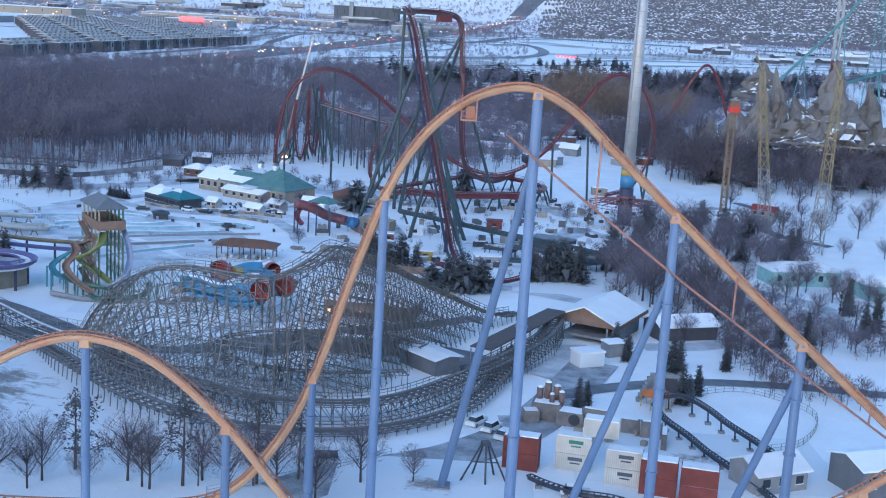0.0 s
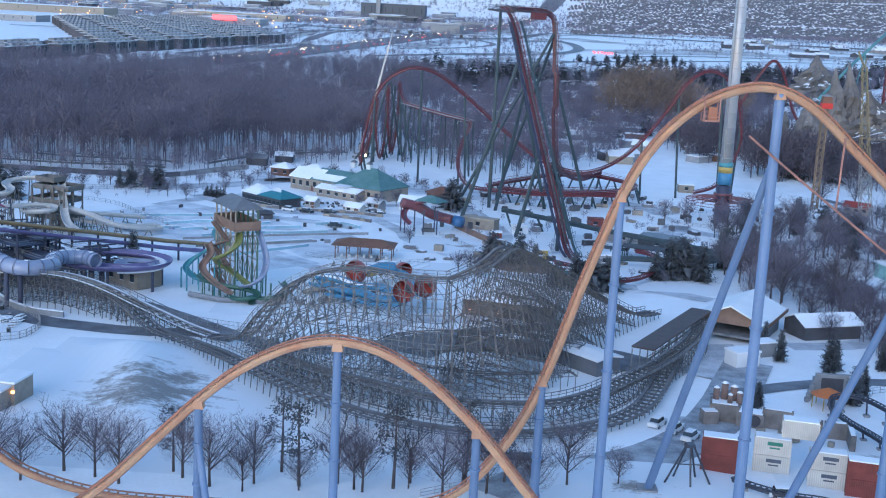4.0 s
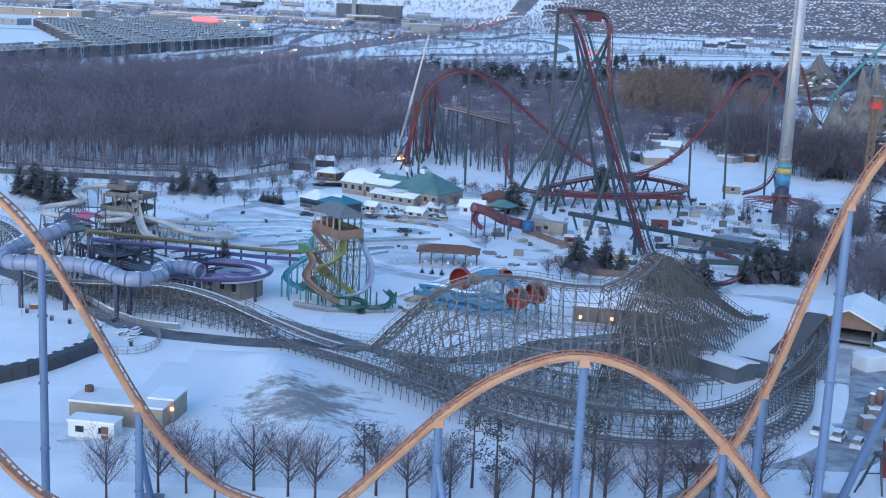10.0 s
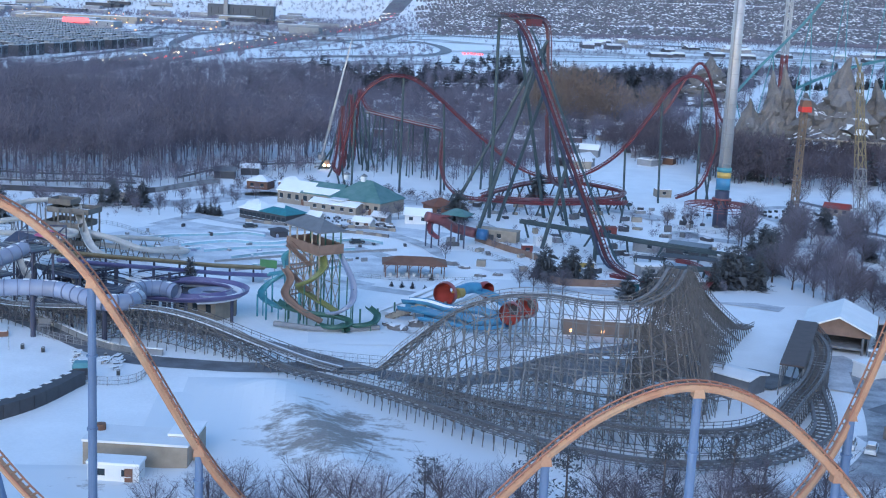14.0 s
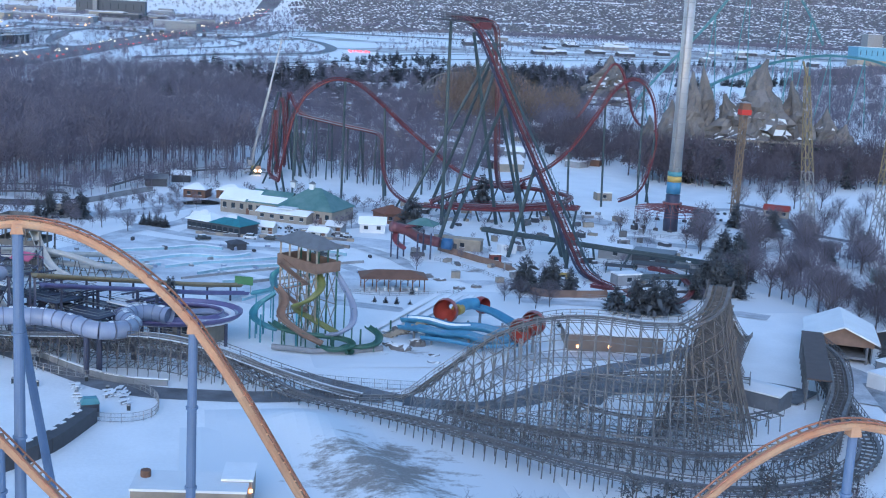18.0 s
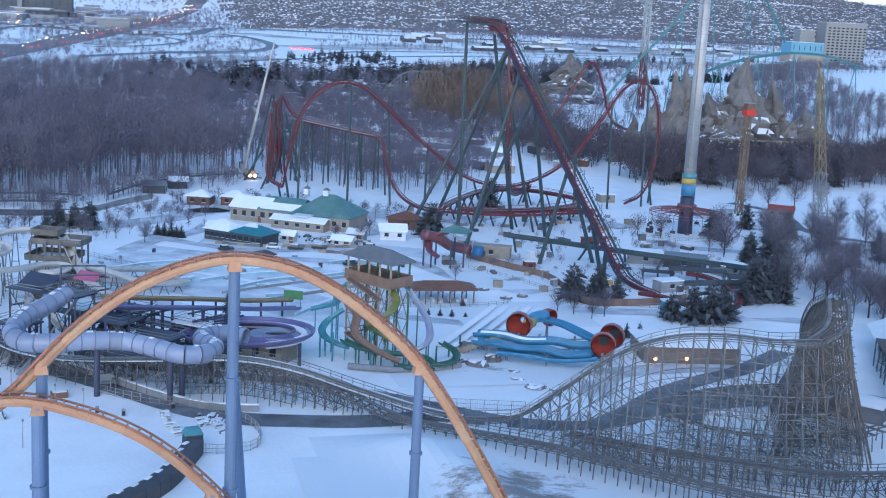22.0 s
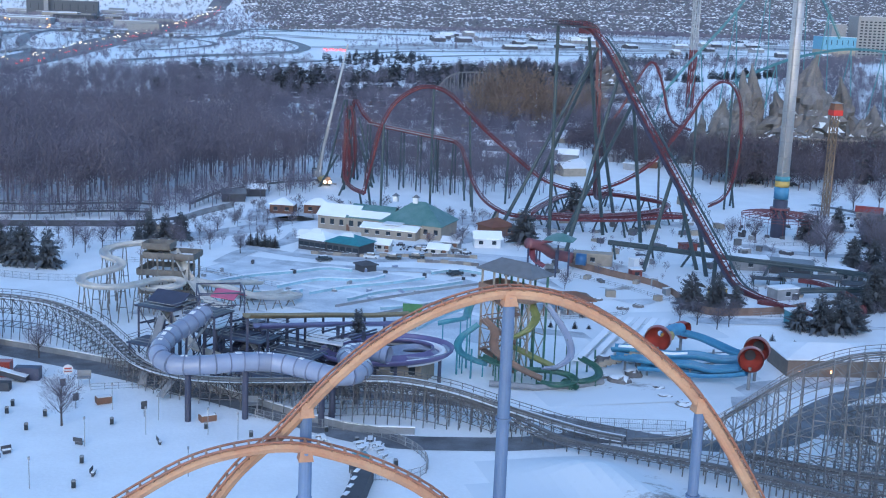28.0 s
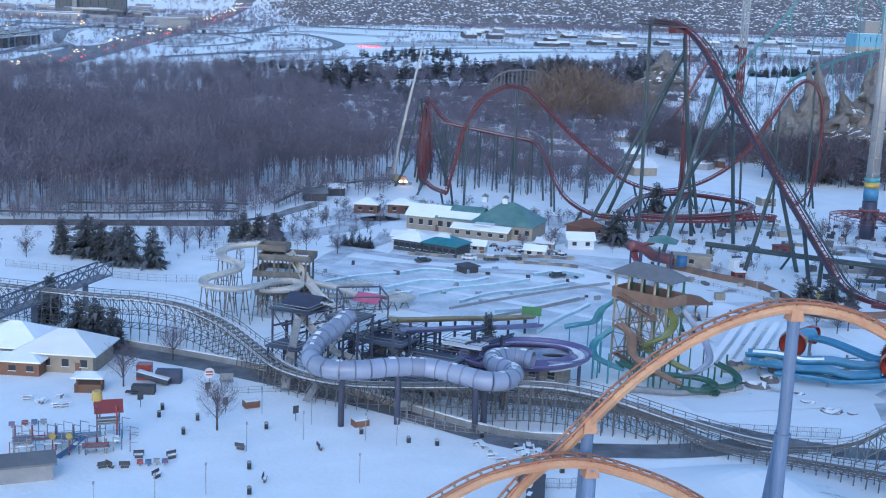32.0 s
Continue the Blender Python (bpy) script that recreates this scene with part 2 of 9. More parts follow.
    def hip(self, cx, cy, z0, sx, sy, rise, turn=0.0, over=0.6, thick=0.25, ridge=None):
        c, s = math.cos(radians(turn)), math.sin(radians(turn))
        put = lambda x, y, z: (cx + x * c - y * s, cy + x * s + y * c, z)
        a, b = sx / 2 + over, sy / 2 + over
        r = max(0.0, a - b) if ridge is None else ridge
        i = len(self.v)
        self.v += [put(x, y, z0) for x, y in ((-a, -b), (a, -b), (a, b), (-a, b))]
        self.v += [put(x, y, z0 + thick) for x, y in ((-a, -b), (a, -b), (a, b), (-a, b))]
        self.v += [put(-r, 0, z0 + rise), put(r, 0, z0 + rise)]
        self.f += [(i, i + 3, i + 2, i + 1)] + [(i + k, i + (k + 1) % 4, i + 4 + (k + 1) % 4, i + 4 + k) for k in range(4)]
        self.f += [(i + 4, i + 5, i + 9, i + 8), (i + 6, i + 7, i + 8, i + 9), (i + 5, i + 6, i + 9), (i + 7, i + 4, i + 8)]
        return self

    def data(self, name, material, smooth=False):
        me = bpy.data.meshes.new(name)
        me.from_pydata(self.v, [], self.f)
        me.materials.append(material)
        if smooth:
            me.polygons.foreach_set("use_smooth", [True] * len(me.polygons))
        me.update()
        return me


def thing(name, label, category, group="", kind="", at=(0, 0, 0)):
    ob = tagged(new(name), label, category, group, kind)
    ob.location = at
    ob.empty_display_size = 0.5
    return ob


def part(name, mesh, material, parent, label="", smooth=False, kind=""):
    ob = new(name, mesh if isinstance(mesh, bpy.types.Mesh) else mesh.data(name, material, smooth))
    ob.parent = parent
    if parent.parent is None:
        ob.matrix_parent_inverse = Matrix.Translation(parent.location).inverted()
    return tagged(ob, label, kind=kind)


def solo(name, mesh, material, label, category, group="", kind="", smooth=False):
    return tagged(new(name, mesh.data(name, material, smooth)), label, category, group, kind)


def ease(a, b, v):
    t = min(1.0, max(0.0, (v - a) / (b - a)))
    return t * t * (3 - 2 * t)


def ground_z(y, x=0.0):
    """The park falls gently away from the camera; far hills rise beyond the fields."""
    u = x / max(y, 1.0)
    w = ease(-0.02, 0.15, u)
    far = (1 - w) * 165 * ease(4150, 4850, y) + w * (90 + 110 * ease(0, 0.35, u)) * (max(0.0, y - 2000) / 2900) ** 1.5
    bank = 2.3 * math.exp(-(((x + 70 + (y - 180) * 0.3) / 6.0) ** 2)) * ease(150, 164, y) * (1 - ease(200, 212, y)) if -95 < x < -45 else 0.0
    return 0.015 * max(0.0, 404 - y) + far + bank + 45 * w * ease(4300, 4850, y)


def smooth_path(pts, step):
    """Points at even steps along a Catmull-Rom curve."""
    p = [Vector(q) for q in pts]
    p = [2 * p[0] - p[1]] + p + [2 * p[-1] - p[-2]]
    fine = []
    for i in range(1, len(p) - 2):
        a, b, c, d = p[i - 1 : i + 3]
        for k in range(24):
            t = k / 24
            fine.append(0.5 * (2 * b + (c - a) * t + (2 * a - 5 * b + 4 * c - d) * t * t + (3 * b - a - 3 * c + d) * t**3))
    fine.append(p[-2])
    out, left = [fine[0]], step
    for u, v in zip(fine, fine[1:]):
        seg = (v - u).length
        pos = 0.0
        while seg - pos >= left:
            pos += left
            left = step
            out.append(u.lerp(v, pos / seg))
        left -= seg - pos
    return out


def ribbon(pts, width, lift=0.05, step=4.0):
    """A flat strip on the ground along a curve."""
    m = Mesh()
    path = smooth_path([(x, y, 0) for x, y in pts], step)
    for k, p in enumerate(path):
        d = (path[min(k + 1, len(path) - 1)] - path[max(k - 1, 0)]).normalized()
        s = Vector((-d.y, d.x, 0)) * width / 2
        for q in (p + s, p - s):
            m.v.append((q.x, q.y, ground_z(q.y, q.x) + lift))
        if k:
            i = len(m.v)
            m.f.append((i - 4, i - 3, i - 1, i - 2))
    return m


# ---- ground ----
def axis(stops):
    out = []
    for a, b, n in stops:
        out += [a + (b - a) * k / n for k in range(n)]
    return out + [stops[-1][1]]


gx = axis([(-4000, -600, 20), (-600, -260, 14), (-260, -95, 38), (-95, -45, 25), (-45, 140, 42), (140, 600, 24), (600, 4500, 22)])
gy = axis([(-400, 100, 12), (100, 150, 12), (150, 215, 33), (215, 420, 51), (420, 700, 28), (700, 1900, 30), (1900, 5100, 42)])
gm = Mesh()
for y in gy:
    for x in gx:
        rough = 0.35 * noise.noise(Vector((x * 0.03, y * 0.03, 0))) if 100 < y < 700 else 0.0
        gm.v.append((x, y, ground_z(y, x) + min(0.0, rough)))
for j in range(len(gy) - 1):
    for i in range(len(gx) - 1):
        k = j * len(gx) + i
        gm.f.append((k, k + 1, k + 1 + len(gx), k + len(gx)))
solo("ground", gm, SNOW, "snow-covered ground of the park and fields", "ground", kind="structure", smooth=True)


# ---- large roller coaster: orange track on pale blue columns ----
def steel_track(ob, pts, spine, rails, tie, gauge=0.6, box=0.72, drop=0.62, rail_r=0.11, tie_step=1.6, step=1.2, name="track_section", split=40):
    """A spine with two rails above it and ties between, in sections; returns the points."""
    path = smooth_path(pts, step)
    n = len(path)
    left, right, low = [], [], []
    for k, p in enumerate(path):
        d = (path[min(k + 1, n - 1)] - path[max(k - 1, 0)]).normalized()
        flat = Vector((d.y, -d.x, 0))
        side = flat.normalized() if flat.length > 0.05 else Vector((1, 0, 0))
        up = side.cross(d).normalized()
        left.append(p - side * gauge)
        right.append(p + side * gauge)
        low.append(p - up * drop)
    for a in range(0, n - 1, split):
        b = min(n, a + split + 1)
        m = Mesh()
        m.tube(low[a:b], box * 0.7, 4 if box > 0.9 else 8)
        sec = part(name, m, spine, ob)
        m = Mesh().tube(left[a:b], rail_r, 6).tube(right[a:b], rail_r, 6)
        part("rail", m, rails, sec, "faded reddish running rails")
        m = Mesh()
        every = max(1, round(tie_step / step))
        for k in range(a, b - 1, every):
            m.beam(left[k], low[k], 0.16).beam(right[k], low[k], 0.16).beam(left[k], right[k], 0.12)
        part("tie", m, tie, sec, kind="stuff")
    return path


def at_x(path, x):
    return min(path, key=lambda p: abs(p.x - x))


big = thing("steel_roller_coaster", "tall steel roller coaster with orange track on pale blue columns", "roller coaster", at=(0, 130, ground_z(130)))
YI = 132
TRACK_I = [(-205, 138, 21), (-188, 138, 9.5), (-172, 138, 6), (-158, 138, 9), (-150, 138, 14), (-143, 138, 21.6), (-139, 138, 26.6), (-135, 138, 32.1), (-131, 138, 35.8), (-127, 137.5, 40.3), (-123, 136.9, 43.9), (-119, 136.3, 46.4), (-115, 136, 47.9), (-111.4, 135.6, 48.5), (-107, 135, 47.9), (-103, 134.5, 46.2), (-99, 133.9, 43.5), (-95, 132.6, 39.9), (-91.8, 132, 35.7), (-88.6, 131.8, 30.7), (-85.4, 131.7, 25.2), (-82.2, 131.8, 19.7), (-79, YI, 15), (-75.5, YI, 11.4), (-70, YI, 8), (-60, YI, 5.8), (-45, YI, 5.5), (-30, YI, 6), (-20, YI, 7), (-14.5, YI, 9.7), (-10, YI, 15.2), (-6.8, YI, 21), (-4.2, YI, 28), (-1.6, YI, 36.5), (0.6, YI, 43), (2.5, YI, 48.2), (5, YI, 53.3), (8.5, YI, 57.8), (13.5, YI, 61.4), (19.5, YI, 62.7), (25.2, YI, 60.4), (31, YI, 55.3), (38, YI, 49), (46.3, YI, 41.6), (55.5, YI, 33.6), (65, YI, 25.6), (74, YI, 18), (84, YI, 11), (97, YI, 7.5), (115, YI, 9)]
p1 = steel_track(big, TRACK_I, ORANGE, RUST, ORANGE)
YJ = 117
TRACK_II = [(-209.1, 136.0, 5.1), (-191.1, 136.0, 6.2), (-174.1, 136.0, 13.6), (-161.3, 136.0, 21.0), (-150.7, 136.0, 27.2), (-143.3, 136.0, 31.7), (-138.8, 136.0, 34.1), (-134.5, 136.0, 35.2), (-129.9, 136.0, 35.4), (-125.7, 136.0, 34.3), (-121.5, 135.6, 32.7), (-117.8, 135.0, 30.6), (-114.1, 134.3, 27.5), (-110.7, 133.7, 24.0), (-106.7, 132.5, 20.0), (-100.0, 128.1, 14.8), (-92.0, 123.0, 10.8), (-82.0, 120.5, 8.0), (-70.0, 118.0, 7.5), (-62.0, 117.0, 9.6), (-56.0, 117.0, 13.9), (-50.3, 117.0, 19.6), (-44.8, 117.0, 25.1), (-39.9, 117.0, 29.0), (-34.3, 117.0, 31.8), (-29.3, 117.0, 32.7), (-24.2, 117.0, 31.7), (-19.4, 117.0, 29.1), (-15.0, 117.0, 25.4), (-10.9, 117.0, 21.2), (-6.5, 117.0, 15.8), (-1.0, 117.0, 10.0), (8.0, 117.0, 7.0), (20.0, 117.0, 6.6), (34.0, 117.0, 8.0), (47.0, 117.0, 12.5), (58.0, 117.0, 19.0), (64.0, 117.0, 23.0), (74.0, 117.0, 28.0), (86.0, 117.0, 30.0), (98.0, 117.0, 28.0)]
p2 = steel_track(big, TRACK_II, ORANGE, RUST, ORANGE)


def column(ob, path, x, r=0.75, batter=None, top_drop=0.95, foot=(0, 0)):
    """A tall pipe under the track with flange rings, and a leaning brace."""
    p = at_x(path, x)
    g = ground_z(p.y)
    m = Mesh()
    top = Vector((p.x, p.y, p.z - top_drop))
    low = Vector((p.x + foot[0], p.y + foot[1], g - 0.3))
    m.tube([low, top], r, 14, r * 0.85)
    c = part("column", m, BLUE, ob, smooth=False)
    for k in range(1, 4):
        q = low.lerp(top, k / 4)
        part("flange", Mesh().tube([q - Vector((0, 0, 0.12)), q + Vector((0, 0, 0.12))], r * 1.18, 14), BLUE, c)
    part("footing", Mesh().box(low.x, low.y, g - 0.5, 3.2, 3.2, 0.9), GREY, c, "concrete footing")
    head = Mesh().box(p.x, p.y, p.z - top_drop - 0.7, 1.3, 1.3, 1.3, taper=0.6)
    part("saddle", head, ORANGE, c, "orange saddle under the track")
    if batter:
        dx, dy, frac = batter
        a = low.lerp(top, frac)
        b = Vector((p.x + dx, p.y + dy, ground_z(p.y + dy) - 0.3))
        part("brace", Mesh().tube([b, a], r * 0.85, 12, r * 0.7), BLUE, ob)
        part("footing", Mesh().box(b.x, b.y, b.z - 0.2, 2.8, 2.8, 0.9), GREY, ob, "concrete footing")


for x, r_, bat, foot in ((20.4, 0.72, (-9, 17, 0.86), (0, 0)), (3.0, 0.62, None, (0, 0)), (-5.2, 0.62, None, (0, 0)), (38.2, 0.68, (-9, 12, 0.82), (0, 0)), (55.3, 0.68, (-6, 8, 0.85), (0, 0)), (74, 0.6, None, (0, 0)), (-82.4, 0.54, (0.2, 5.5, 0.7), (0, 0)), (-94.6, 0.54, None, (0, 0)), (-111.4, 0.62, (3.7, 12.4, 0.8), (0, 0)), (-128.9, 0.6, None, (0, 2.5)), (-147, 0.6, None, (0, 0)), (-62, 0.5, None, (0, 0)), (-30, 0.5, None, (0, 0))):
    column(big, p1, x, r_, bat, foot=foot)
for x, bat in ((-29.3, None), (-45.2, (3.5, -5, 0.75)), (-13.2, None), (-129.0, None), (-152, None), (-113, None), (-70, None), (10, None), (60, (-4, -5, 0.8)), (86, None)):
    column(big, p2, x, 0.66 if x < -100 else 0.56, bat)
# platform hung under the crest
PX, PY, PZ = 12.6, 131.2, 57.9
sp = part("service_platform", Mesh().box(PX, PY, PZ, 1.9, 1.9, 0.2), SALMON, big, "small faded orange service platform under the crest")
for dx in (-0.9, 0.9):
    for dy in (-0.9, 0.9):
        part("hanger", Mesh().beam((PX + dx, PY + dy, PZ), (PX + dx, PY + dy, PZ + 3.0), 0.16), SALMON, sp)
for z in (PZ + 0.55, PZ + 1.1):
    for d in (-0.9, 0.9):
        part("guard_bar", Mesh().beam((PX - 0.9, PY + d, z), (PX + 0.9, PY + d, z), 0.1), SALMON, sp)
        part("guard_bar", Mesh().beam((PX + d, PY - 0.9, z), (PX + d, PY + 0.9, z), 0.1), SALMON, sp)
part("winch_box", Mesh().box(PX + 0.2, PY, PZ + 0.2, 1.1, 1.0, 1.5, 0, 0.9), RUST, sp, "rusty winch box")
# salmon tube slung below the long drop
chord = smooth_path([(17.4, 131.2, 56.4), (27, 131.2, 49.2), (39, 131.2, 40.4), (47, 131.2, 34.9), (58.3, 131.2, 27.3), (70, 131.2, 19.5)], 2.0)
part("cable_tray", Mesh().tube(chord, 0.15, 8), SALMON, big, "thin salmon tube slung below the drop")
for x in (28.7, 46.8, 64.5):
    a = at_x(chord, x)
    b = at_x(p1, x)
    part("hanger", Mesh().tube([a, (b.x, 131.2, b.z - 0.6)], 0.13, 6), SALMON, big, "salmon hanger rod")

# ---- white swing tower ----
WX, WY = 68.1, 404.0
ws = thing("swing_tower", "very tall white swing tower with a banded blue foot", "tower ride", at=(WX, WY, 0))
part("shaft", Mesh().tube([(WX, WY, 20.5), (WX, WY, 92)], 2.1, 20, 1.7), SHAFT, ws, smooth=True)
m = Mesh()
for k in range(14):
    m.tube([(WX, WY, 22 + 5 * k), (WX, WY, 22.25 + 5 * k)], 2.2 - 0.028 * k, 20)
part("joint_ring", m, SHAFT, ws, kind="stuff")
part("ladder_rail", Mesh().beam((WX - 1.4, WY - 1.7, 20), (WX - 1.2, WY - 1.3, 91), 0.35), GREY, ws)
part("foot_band", Mesh().tube([(WX, WY, -0.5), (WX, WY, 12.6)], 2.5, 20, 2.4), NAVY, ws, "dark navy foot", True)
part("blue_band", Mesh().tube([(WX, WY, 13), (WX, WY, 17)], 2.42, 20), mat("weathered_blue_band", (0.09, 0.26, 0.46), 0.5), ws, "light blue band", True)
part("yellow_band", Mesh().tube([(WX, WY, 17), (WX, WY, 19)], 2.42, 20), YELLOW, ws, "yellow band", True)
part("teal_band", Mesh().tube([(WX, WY, 19), (WX, WY, 20.5)], 2.42, 20), TURQ, ws, "teal band", True)
hub = part("carriage_ring", Mesh().tube([(WX, WY, 9.4), (WX, WY, 10.0)], 3.3, 20), DULLRED, ws, "faded red carriage hub")
for k in range(12):
    a = 2 * math.pi * k / 12
    part("hub_strut", Mesh().beam((WX + 3.1 * math.cos(a), WY + 3.1 * math.sin(a), 9.6), (WX + 3.1 * math.cos(a + 0.5), WY + 3.1 * math.sin(a + 0.5), 6.6), 0.22), DULLRED, hub)
for k in range(16):
    a = 2 * math.pi * k / 16
    u, v = math.cos(a), math.sin(a)
    arm = part("arm", Mesh().beam((WX + 3 * u, WY + 3 * v, 8.6), (WX + 12.5 * u, WY + 12.5 * v, 7.4), 0.3).beam((WX + 3 * u, WY + 3 * v, 6.8), (WX + 9 * u, WY + 9 * v, 7.7), 0.22), DULLRED, ws)
    part("hanger", Mesh().beam((WX + 12.4 * u, WY + 12.4 * v, 7.4), (WX + 12.4 * u, WY + 12.4 * v, 2.3), 0.12), DULLRED, arm)
    part("seat", Mesh().box(WX + 12.4 * u, WY + 12.4 * v, 1.5, 1.6, 0.9, 0.9, math.degrees(a) + 90, 0.8), DARK, arm)
m = Mesh()
for k in range(48):
    a, b = 2 * math.pi * k / 48, 2 * math.pi * (k + 1) / 48
    for z in (7.4, 6.4):
        m.beam((WX + 12.4 * math.cos(a), WY + 12.4 * math.sin(a), z), (WX + 12.4 * math.cos(b), WY + 12.4 * math.sin(b), z), 0.16)
part("outer_ring", m, DULLRED, ws, "thin red outer ring")

# ---- dive coaster: dark red track on dark teal columns ----
dive = thing("dive_coaster", "dark red steel dive coaster on dark teal columns", "roller coaster", at=(0, 400, 0))
LIFT = [(14.5, 309, 2.2), (12.2, 316, 2.6), (10.4, 322.5, 4.2), (8.5, 329.3, 10.5), (2.9, 349.5, 30), (-2.7, 369.7, 50), (-5.8, 381, 61.5), (-8, 389, 66.6), (-9.6, 396, 68.4), (-11, 404, 68.7), (-10, 412, 68.7), (-4, 419, 68.5), (3, 423.5, 68.2), (7.5, 425.6, 66.2), (9, 426.1, 61), (9.8, 426.4, 48), (10.6, 426.7, 30), (11.4, 428, 19), (13.5, 433, 12.5), (17.7, 442.7, 8.3), (24, 454, 6), (32, 462, 8)]
pd = steel_track(dive, LIFT, SHADEDRED, CRIMSON, SHADEDRED, gauge=0.8, box=1.0, drop=1.0, rail_r=0.17, step=1.5)
ARC = [(-62, 462, 6), (-61, 458, 16), (-58.5, 456, 29), (-54, 455, 38), (-47, 455, 43.2), (-41.2, 455.6, 44.4), (-34, 459, 42.5), (-25, 466, 36), (-14.3, 471, 27), (-3, 472, 18), (8, 472, 10), (18, 471, 6.6), (26, 469, 6.4), (35, 461, 11), (43.6, 453, 20), (53, 450, 34), (60, 450, 44.5), (67.7, 452.7, 49), (75, 457, 47), (81, 462, 40), (84.5, 466.5, 30), (84.5, 467, 20), (80, 462, 10), (74.5, 457.5, 5), (66, 452, 3)]
pa = steel_track(dive, ARC, CRIMSON, CRIMSON, CRIMSON, gauge=0.65, box=0.62, drop=0.85, rail_r=0.13, step=1.6)
COIL = [(-53 - 0.34 * k, 531 + 8.5 * math.sin(k * 0.52) - 0.9 * k, 18.5 - 0.12 * k + 14.5 * math.cos(k * 0.52)) for k in range(24)]
LOOP = [(20, 425, 4), (28, 420, 5.5), (36, 414, 6.5), (34, 404, 7.5), (24, 400, 8), (12, 402, 7), (0, 408, 6), (-12, 418, 5), (-19, 430, 4.2), (-23, 443, 6.5), (-24, 456, 11), (-22.5, 472, 16.5), (-20.5, 488, 20), (-22, 498, 21.2), (-30, 503.5, 22.3), (-40, 510, 23.8), (-48, 516, 25.2), (-51.5, 522, 28.5)] + COIL + [(-63, 497, 9), (-64, 480, 6), (-62, 462, 6)]
pl = steel_track(dive, LOOP, CRIMSON, CRIMSON, CRIMSON, gauge=0.65, box=0.58, drop=0.85, rail_r=0.13, step=1.6)
FLATRUN = [(18, 318, 3), (30, 312, 4.5), (44, 310, 5), (52, 316, 5), (50, 326, 5), (40, 336, 5), (25, 345, 5.5), (5, 360, 6), (-8, 368, 6.5)]
pf = steel_track(dive, FLATRUN, TEAL, TEAL, TEAL, gauge=0.7, box=0.8, drop=0.7, rail_r=0.16, step=1.6)
RETURN = [(30.1, 325.0, 4), (33.4, 321.4, 4), (34.5, 313.8, 4), (33.5, 304.7, 4), (30.7, 296.1, 4), (25.2, 287.6, 4), (18.0, 283.5, 4), (14.2, 287.6, 4), (12.5, 293.4, 4), (10.0, 299.4, 4), (6.3, 303.2, 4)]
pr = steel_track(dive, RETURN, CRIMSON, CRIMSON, CRIMSON, gauge=0.7, box=0.6, drop=0.6, rail_r=0.15, step=1.2)
# dark grey brake run between the rear inversions, with its walkways
run = [Vector(p) for p in ((-20.3, 497, 20.9), (-30, 503.5, 22.1), (-40, 510, 23.6), (-50, 517, 25.1))]
m = Mesh()
for p, q in zip(run, run[1:]):
    for o in (-1.9, 1.9):
        e = Vector((0.56 * o, 0.83 * o, 0))
        m.beam(p + e, q + e, 1.0, 0.25).beam(p + e * 1.3 + Vector((0, 0, 1.1)), q + e * 1.3 + Vector((0, 0, 1.1)), 0.12)
part("brake_walkway", m, GREY, dive, "grey walkways beside the rear brake run", kind="stuff")
for k in range(6):
    p = run[0].lerp(run[-1], k / 5)
    for o in (-1.6, 1.6):
        part("column", Mesh().tube([(p.x + o * 0.9, p.y + o * 1.3, -0.3), (p.x + o * 0.5, p.y + o * 0.7, p.z - 0.6)], 0.3, 8), TEAL, dive)
for bx, by, tx, ty, tz in ((-66, 524, -58, 529, 33), (-52, 536, -57, 530, 33), (-46, 524, -52, 529, 26), (-70, 514, -62, 519, 12), (-49, 512, -53, 524, 19), (-57, 538, -55, 531, 31)):
    part("column", Mesh().tube([(bx, by, -0.3), (tx, ty, tz)], 0.42, 8), TEAL, dive)
# flat top platform
m = Mesh().beam((-13.2, 411.5, 67.4), (-9.2, 389, 67.0), 5.2, 0.45).beam((-13.5, 413, 67.4), (5, 424.5, 67.2), 3.4, 0.4)
for p, q in (((-15.6, 411, 67.6), (-11.6, 388.5, 67.2)), ((-10.6, 412, 67.6), (-6.6, 389.5, 67.2)), ((-13, 415, 67.6), (5, 426.2, 67.4))):
    p, q = Vector(p), Vector(q)
    for k in range(10):
        o = p.lerp(q, k / 9)
        m.beam(o, o + Vector((0, 0, 1.5)), 0.13)
    for z in (0.75, 1.5):
        m.beam(p + Vector((0, 0, z)), q + Vector((0, 0, z)), 0.13)
part("top_platform", m, DARK, dive, "dark flat platform at the top")
part("motor_house", Mesh().box(2, 420.5, 64.6, 5, 2.6, 2.4, 32), CRIMSON, dive, "red machinery box under the platform")
for p, q in (((-11.3, 410.6, 67), (-11.5, 407.5, 0)), ((-4.2, 375, 54.5), (-21, 368, 0)), ((-1.9, 368, 47.5), (-9.3, 402, 0)), ((3.1, 349.5, 29), (-3.4, 351, 0)), ((8, 425, 60), (-21.7, 427, 0)), ((8.4, 426, 59), (-8, 446, 0)), ((3.4, 348, 27.5), (14, 352, 0)), ((-2, 369, 48), (12, 388, 0)), ((-7.5, 393, 64), (8, 410, 0)), ((8.3, 330.5, 10.5), (8.3, 331, 0)), ((6, 338, 18), (12.5, 343, 0)), ((9.8, 427, 44), (24, 440, 0))):
    part("column", Mesh().tube([(q[0], q[1], -0.3), p], 0.62, 10, 0.52), TEAL, dive)
